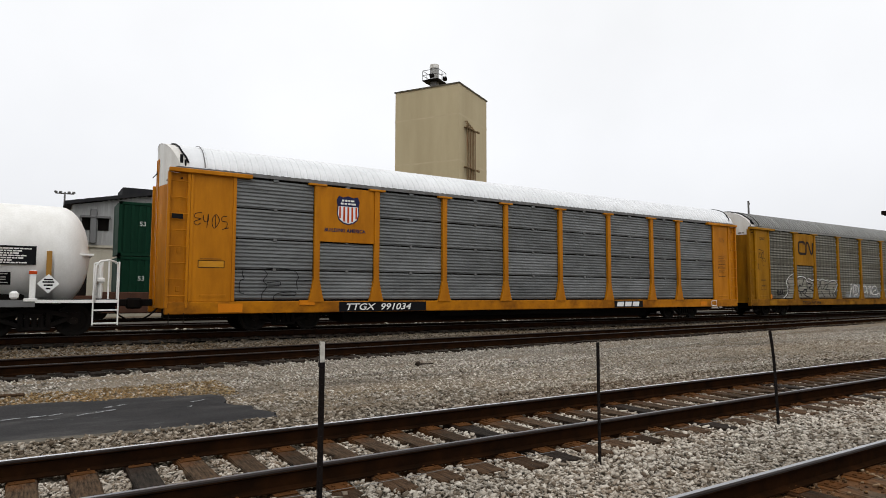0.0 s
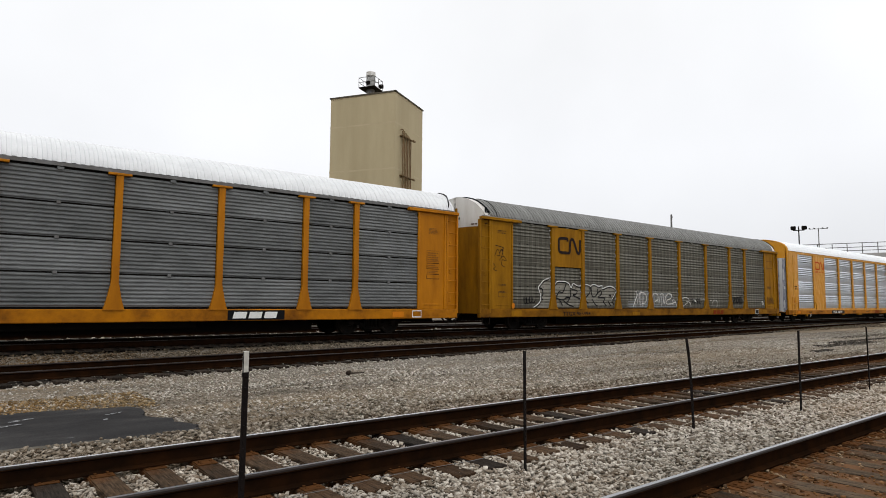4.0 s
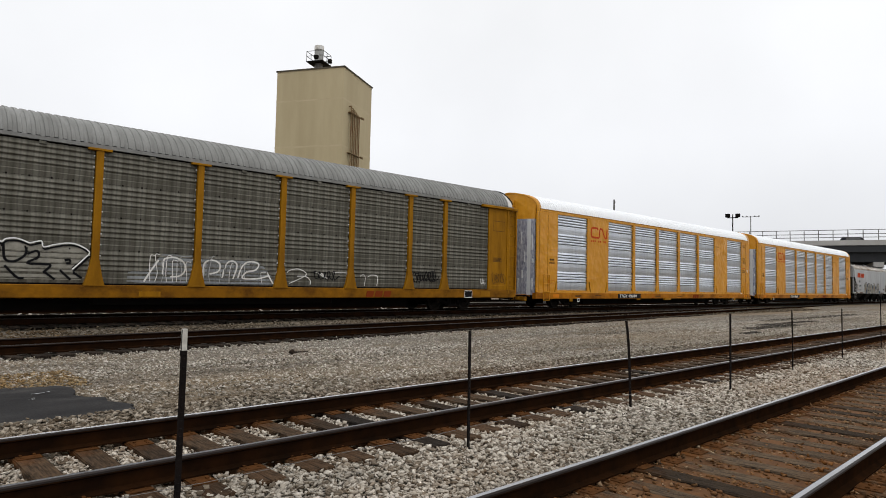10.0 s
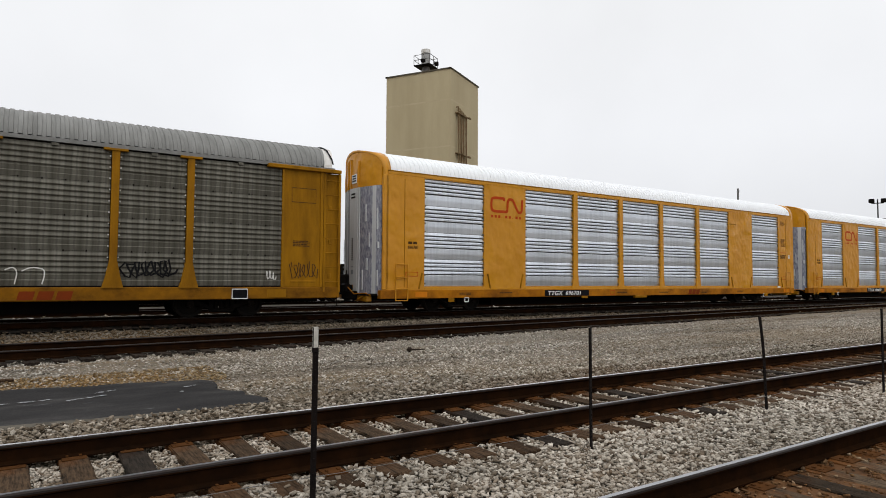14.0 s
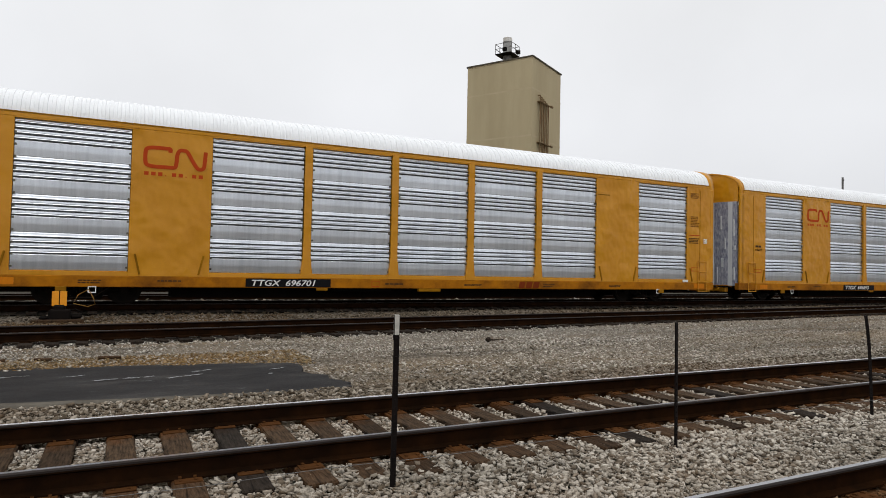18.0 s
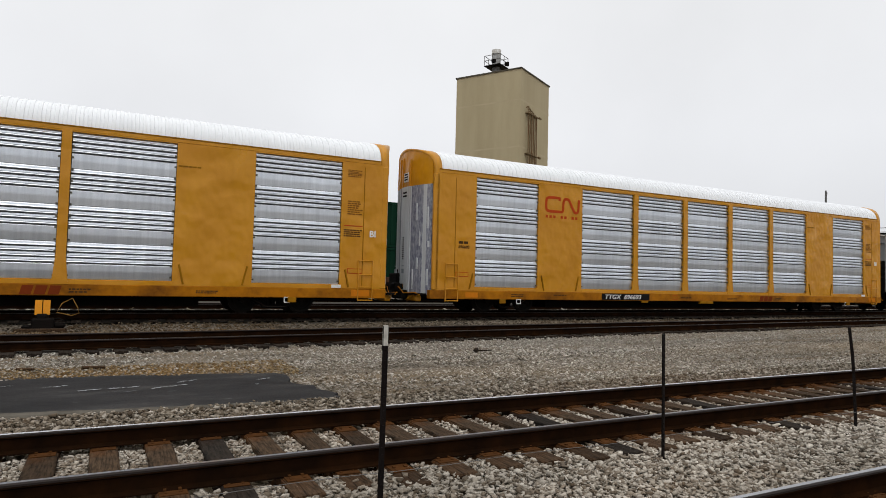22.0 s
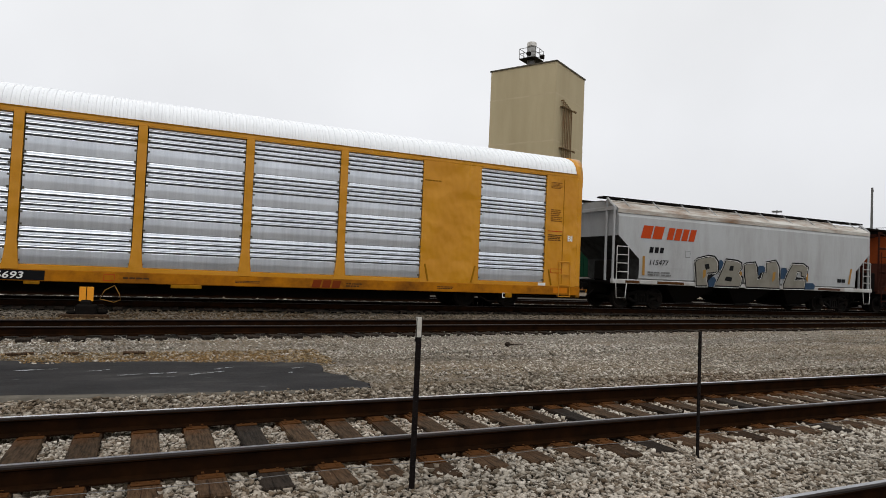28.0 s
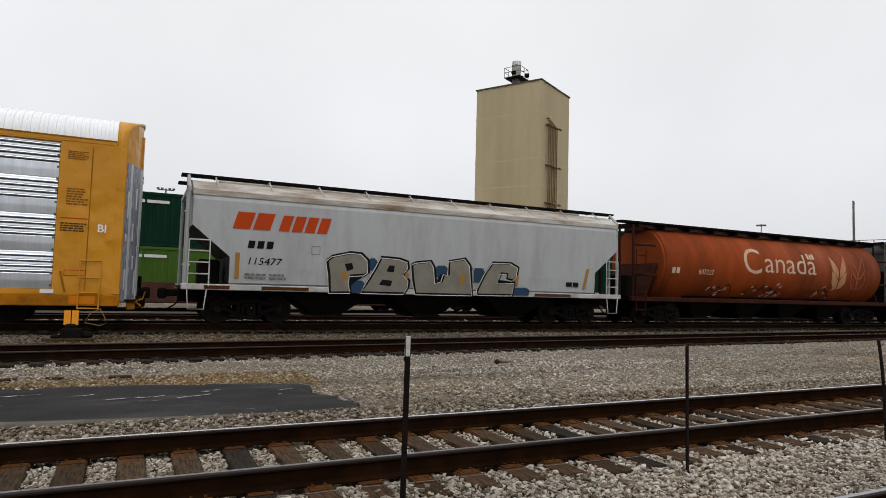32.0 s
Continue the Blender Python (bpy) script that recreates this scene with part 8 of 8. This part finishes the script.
for car, num in ((car_d, "696701"), (car_e, "696693")):
    b = part("number_board", flat([(0, 0), (2.55, 0), (2.55, 0.25), (0, 0.25)], 0.005), "paint_black", car, "black board with white car number", pose(7.75, SIDE - 0.033, 0.525))
    lettering("car_number", "TTGX  " + num, 0.24, "paint_white", b, pose(0.14, -0.008, 0.04), stretch=1.3, slant=0.22, bold=0.004)
    part("owner_bars", bars([(0, 0.16, 0.0), (0.2, 0.36, 0.0)], 0.09), "paint_brown", car, at=pose(1.3, N, 2.42))
    lettering("side_number", num, 0.15, "paint_brown", car, pose(1.28, N - 0.004, 2.26), bold=0.003)

# the grey hopper
HY = -1.598
block_row(car_h, "name_block", 1.30, 2.80, 1.15, 0.50, 2, "paint_red", HY, 0.3, 0.14, "red leaning block of the painted name")
block_row(car_h, "name_block", 2.62, 2.80, 1.55, 0.48, 4, "paint_red", HY, 0.3, 0.2)
block_row(car_h, "mark_block", 1.75, 2.25, 0.8, 0.22, 3, "paint_black", HY, 0.15, 0.3)
lettering("car_number", "115477", 0.30, "paint_black", car_h, pose(1.72, HY - 0.004, 1.77), stretch=1.12, slant=0.2)
part("stencil_text", text_bars(1.7, 2.3, 1.35, 1.55, 2, 3), "steel_grey", car_h, at=pose(0, HY, 0))
part("stencil_text", text_bars(2.4, 2.9, 1.35, 1.55, 2, 4), "steel_grey", car_h, at=pose(0, HY, 0))
part("stencil_text", text_bars(8.9, 9.9, 1.9, 2.0, 1, 5), "steel_grey", car_h, at=pose(0, HY, 0))
part("stencil_frame", stroke([(3.65, 2.15), (3.9, 2.15), (3.9, 2.4), (3.65, 2.4), (3.65, 2.15)], 0.02, 0.004), "steel_grey", car_h, at=pose(0, HY, 0))
for x in (1.42, 13.95):
    part("ochre_stripe", flat([(0, 0), (0.12, 0), (0.12 if x < 5 else 0.3, 0.75), (0 if x < 5 else 0.18, 0.75)], 0.004), "spray_ochre", car_h, "ochre warning stripe", pose(x, HY, 1.35))
part("dark_plate", boxes([(13.2, 13.45, HY - 0.004, HY + 0.01, 1.42, 1.58), (13.5, 13.75, HY - 0.004, HY + 0.01, 1.42, 1.58)]), "paint_black", car_h)
for a, b in ((0.6, 1.3), (2.2, 3.6), (5.0, 6.5), (7.2, 8.3), (9.5, 10.6), (11.8, 13.4)):
    part("sill_rust", box(a, b, -1.606, -1.59, 1.03, 1.13), "wellcar_rust" if int(a) % 2 else "tie_plate_rust", car_h, "rust patch on the sill")
def sprayed(points):
    """Sketch units of the silver lettering to metres along the side and up it."""
    out = []
    for u, v in points:
        f = (u - 272) / 973
        out.append((4.10 + 7.05 * math.log(1 / (1 - 0.25 * f)) / math.log(1 / 0.75), 1.0 + (297 + (u - 272) * 0.022 - v) / (178 - 24 * f)))
    return out


SILVER = [  # outline, then dark counters
    ([(272, 125), (300, 100), (390, 80), (445, 86), (478, 120), (482, 188), (462, 204), (392, 208), (388, 252), (398, 300), (292, 300), (284, 200)], [[(365, 140), (402, 135), (410, 168), (378, 180)], [(392, 214), (470, 205), (425, 235), (400, 258)]]),
    ([(545, 105), (640, 115), (678, 130), (682, 165), (658, 198), (686, 232), (682, 270), (664, 305), (450, 300), (472, 250), (520, 160)], [[(588, 148), (616, 150), (612, 186), (576, 182)], [(556, 226), (606, 232), (598, 262), (540, 254)]]),
    ([(698, 145), (720, 134), (796, 126), (812, 160), (820, 246), (850, 236), (862, 196), (884, 200), (886, 126), (968, 112), (992, 150), (1006, 312), (722, 306), (704, 220)], [[(826, 238), (846, 196), (860, 200), (850, 238)]]),
    ([(1106, 134), (1196, 136), (1234, 160), (1226, 216), (1206, 232), (1176, 222), (1180, 196), (1150, 192), (1130, 246), (1218, 244), (1206, 312), (1034, 310), (1030, 280), (1068, 192)], [[(1142, 226), (1214, 236), (1208, 246), (1130, 252)]]),
]
for u0, v0, u1, v1 in ((486, 108, 528, 178), (822, 148, 884, 214), (1014, 162, 1068, 240), (400, 232, 470, 300), (1212, 268, 1296, 312)):
    part("spray_shadow", flat(sprayed([(u0, v1), (u1 - 6, v1), (u1, v0 + 16), (u1 - 16, v0), (u0 + 10, v0), (u0, v0 + 14)]), 0.002), "spray_teal", car_h, "dark blue spray shadow", pose(0, HY - 0.012, 0))
for pts, holes in SILVER:
    f = part("spray_block", flat(sprayed(pts), 0.003), "spray_silver", car_h, "silver spray-painted block letter shape with black outline", pose(0, HY - 0.016, 0))
    edge = sprayed(pts + pts[:2])
    part("spray_outline", stroke([(x + 0.03, z + 0.012) for x, z in edge], 0.10, 0.004), "paint_black", f)
    part("spray_rim", stroke([(x - 0.012, z - 0.012) for x, z in edge], 0.022, 0.010), "off_white", f)
    for hole in holes:
        part("spray_counter", flat(sprayed(hole), 0.006), "paint_black", f)
for pts in ([(355, 180), (378, 178), (376, 226), (352, 244)], [(672, 184), (690, 196), (682, 222), (664, 216)], [(948, 196), (970, 190), (966, 240), (944, 262)], [(1226, 200), (1240, 206), (1234, 262), (1222, 240)]):
    part("spray_tint", flat(sprayed(pts), 0.007), "spray_ochre", car_h, "ochre spray tint", pose(0, HY - 0.016, 0))

# the red round-sided hopper's marks follow its curve


def on_barrel(ob, zc, r):
    """Wrap a thin upright mesh on the round side."""
    bm = bmesh.new()
    bm.from_mesh(ob.data)
    base = ob.matrix_basis.translation.copy()
    lo, hi = min(v.co.z for v in bm.verts), max(v.co.z for v in bm.verts)
    z = lo + 0.07
    while z < hi:
        bmesh.ops.bisect_plane(bm, geom=bm.verts[:] + bm.edges[:] + bm.faces[:], plane_co=(0, 0, z), plane_no=(0, 0, 1))
        z += 0.07
    for v in bm.verts:
        wz = v.co.z + base.z - zc
        v.co.y = v.co.y - math.sqrt(max(0.01, r * r - wz * wz)) - base.y
    me = bpy.data.meshes.new(ob.data.name)
    bm.to_mesh(me)
    bm.free()
    me.materials.append(ob.data.materials[0])
    ob.data = me


marks = [lettering("country_name", "C", 1.62, "cream_paint", car_r, pose(6.2, 0, 2.26), "large cream painted word", stretch=1.12, bold=-0.004),
         lettering("country_name", "anada", 1.36, "cream_paint", car_r, pose(7.58, 0, 2.34), "large cream painted word", stretch=1.16, bold=-0.004)]
marks.append(lettering("car_number", "607227", 0.30, "cream_paint", car_r, pose(3.55, 0, 2.12), stretch=1.0))
marks.append(part("owner_bars", bars([(0, 0.18, 0), (0.24, 0.42, 0)], 0.24), "cream_paint", car_r, at=pose(2.05, 0, 2.12)))
GRAIN = [  # half of a wheat ear: the low leaf, the high leaf
    [(0.04, 0.0), (0.30, 0.08), (0.52, 0.32), (0.55, 0.86), (0.34, 0.74), (0.10, 0.48), (0.04, 0.36)],
    [(0.04, 0.52), (0.24, 0.66), (0.50, 0.92), (0.58, 1.60), (0.34, 1.36), (0.12, 1.02), (0.04, 0.86)],
]
for mt, gx in (("wheat_tan", 12.88), ("faded_red", 14.35)):
    for side in (-1, 1):
        for leaf in GRAIN:
            pts = [(side * px, pz) for px, pz in leaf]
            if mt == "wheat_tan":
                marks.append(part("wheat_leaf", flat(pts if side > 0 else pts[::-1], 0.006), mt, car_r, "faded tan wheat leaf emblem", pose(gx, 0, 1.70)))
            else:
                marks.append(part("wheat_outline", stroke(pts + pts[:1], 0.05, 0.005), mt, car_r, "worn outline of a wheat leaf", pose(gx, 0, 1.70)))
for seed, x, w in ((61, 4.3, 1.6), (62, 6.6, 2.2), (63, 10.9, 1.7), (64, 7.6, 1.4)):
    r = random.Random(seed)
    pts = [(w * k / 14 + r.uniform(-0.05, 0.05), 0.25 + r.uniform(-0.2, 0.22)) for k in range(15)]
    marks.append(part("spray_line", stroke(pts, 0.05, 0.004), "paint_black", car_r, at=pose(x, 0, 1.28)))
    for k in range(7):
        dx, dz = r.uniform(0, w), r.uniform(0.0, 0.5)
        marks.append(part("paint_fleck", stroke(curved([(dx, dz), (dx + 0.1, dz + r.uniform(-0.1, 0.16)), (dx + 0.16, dz + r.uniform(-0.06, 0.14))]), 0.035, 0.006), "off_white", car_r, at=pose(x, 0, 1.26)))
for k in range(3):
    marks.append(part("flag_bar", flat([(0, 0), (0.14, 0), (0.14, 0.26 - 0.06 * (k == 1)), (0, 0.26 - 0.06 * (k == 1))], 0.005), "cream_paint", car_r, at=pose(10.65 + 0.19 * k, 0, 3.06)))
for m in marks:
    on_barrel(m, BARREL_Z, BARREL_R)


def rolled(t):
    """Metres that the train has rolled by t, smoothly between the set times."""
    ts, ss = [r[0] for r in ROLLED], [r[1] for r in ROLLED]
    return float(np.interp(t, ts, ss))


def motions():
    """The train rolls to the left past the camera."""
    for car, x in TRAIN:
        walk(car, [(t, pose(x - s, RAIL_Y, RAIL_Z)) for t, s in ROLLED])
    for thing, x, z in STACKS:
        walk(thing, [(t, pose(x + s, FAR_Y, z)) for t, s in FAR_ROLLED])
    far_t, far_s = [r[0] for r in FAR_ROLLED], [r[1] for r in FAR_ROLLED]
    for wheel, x in FAR_WHEELS:
        walk(wheel, [(0.16 * k, pose(x, 0, WHEEL_R, 0, math.degrees(float(np.interp(0.16 * k, far_t, far_s)) / WHEEL_R), 0)) for k in range(201)])
    steps = [0.16 * k for k in range(201)]
    for wheel, k in WHEELSETS:
        walk(wheel, [(t, pose(k, 0, WHEEL_R, 0, -math.degrees(rolled(t) / WHEEL_R), 0)) for t in steps])


motions()
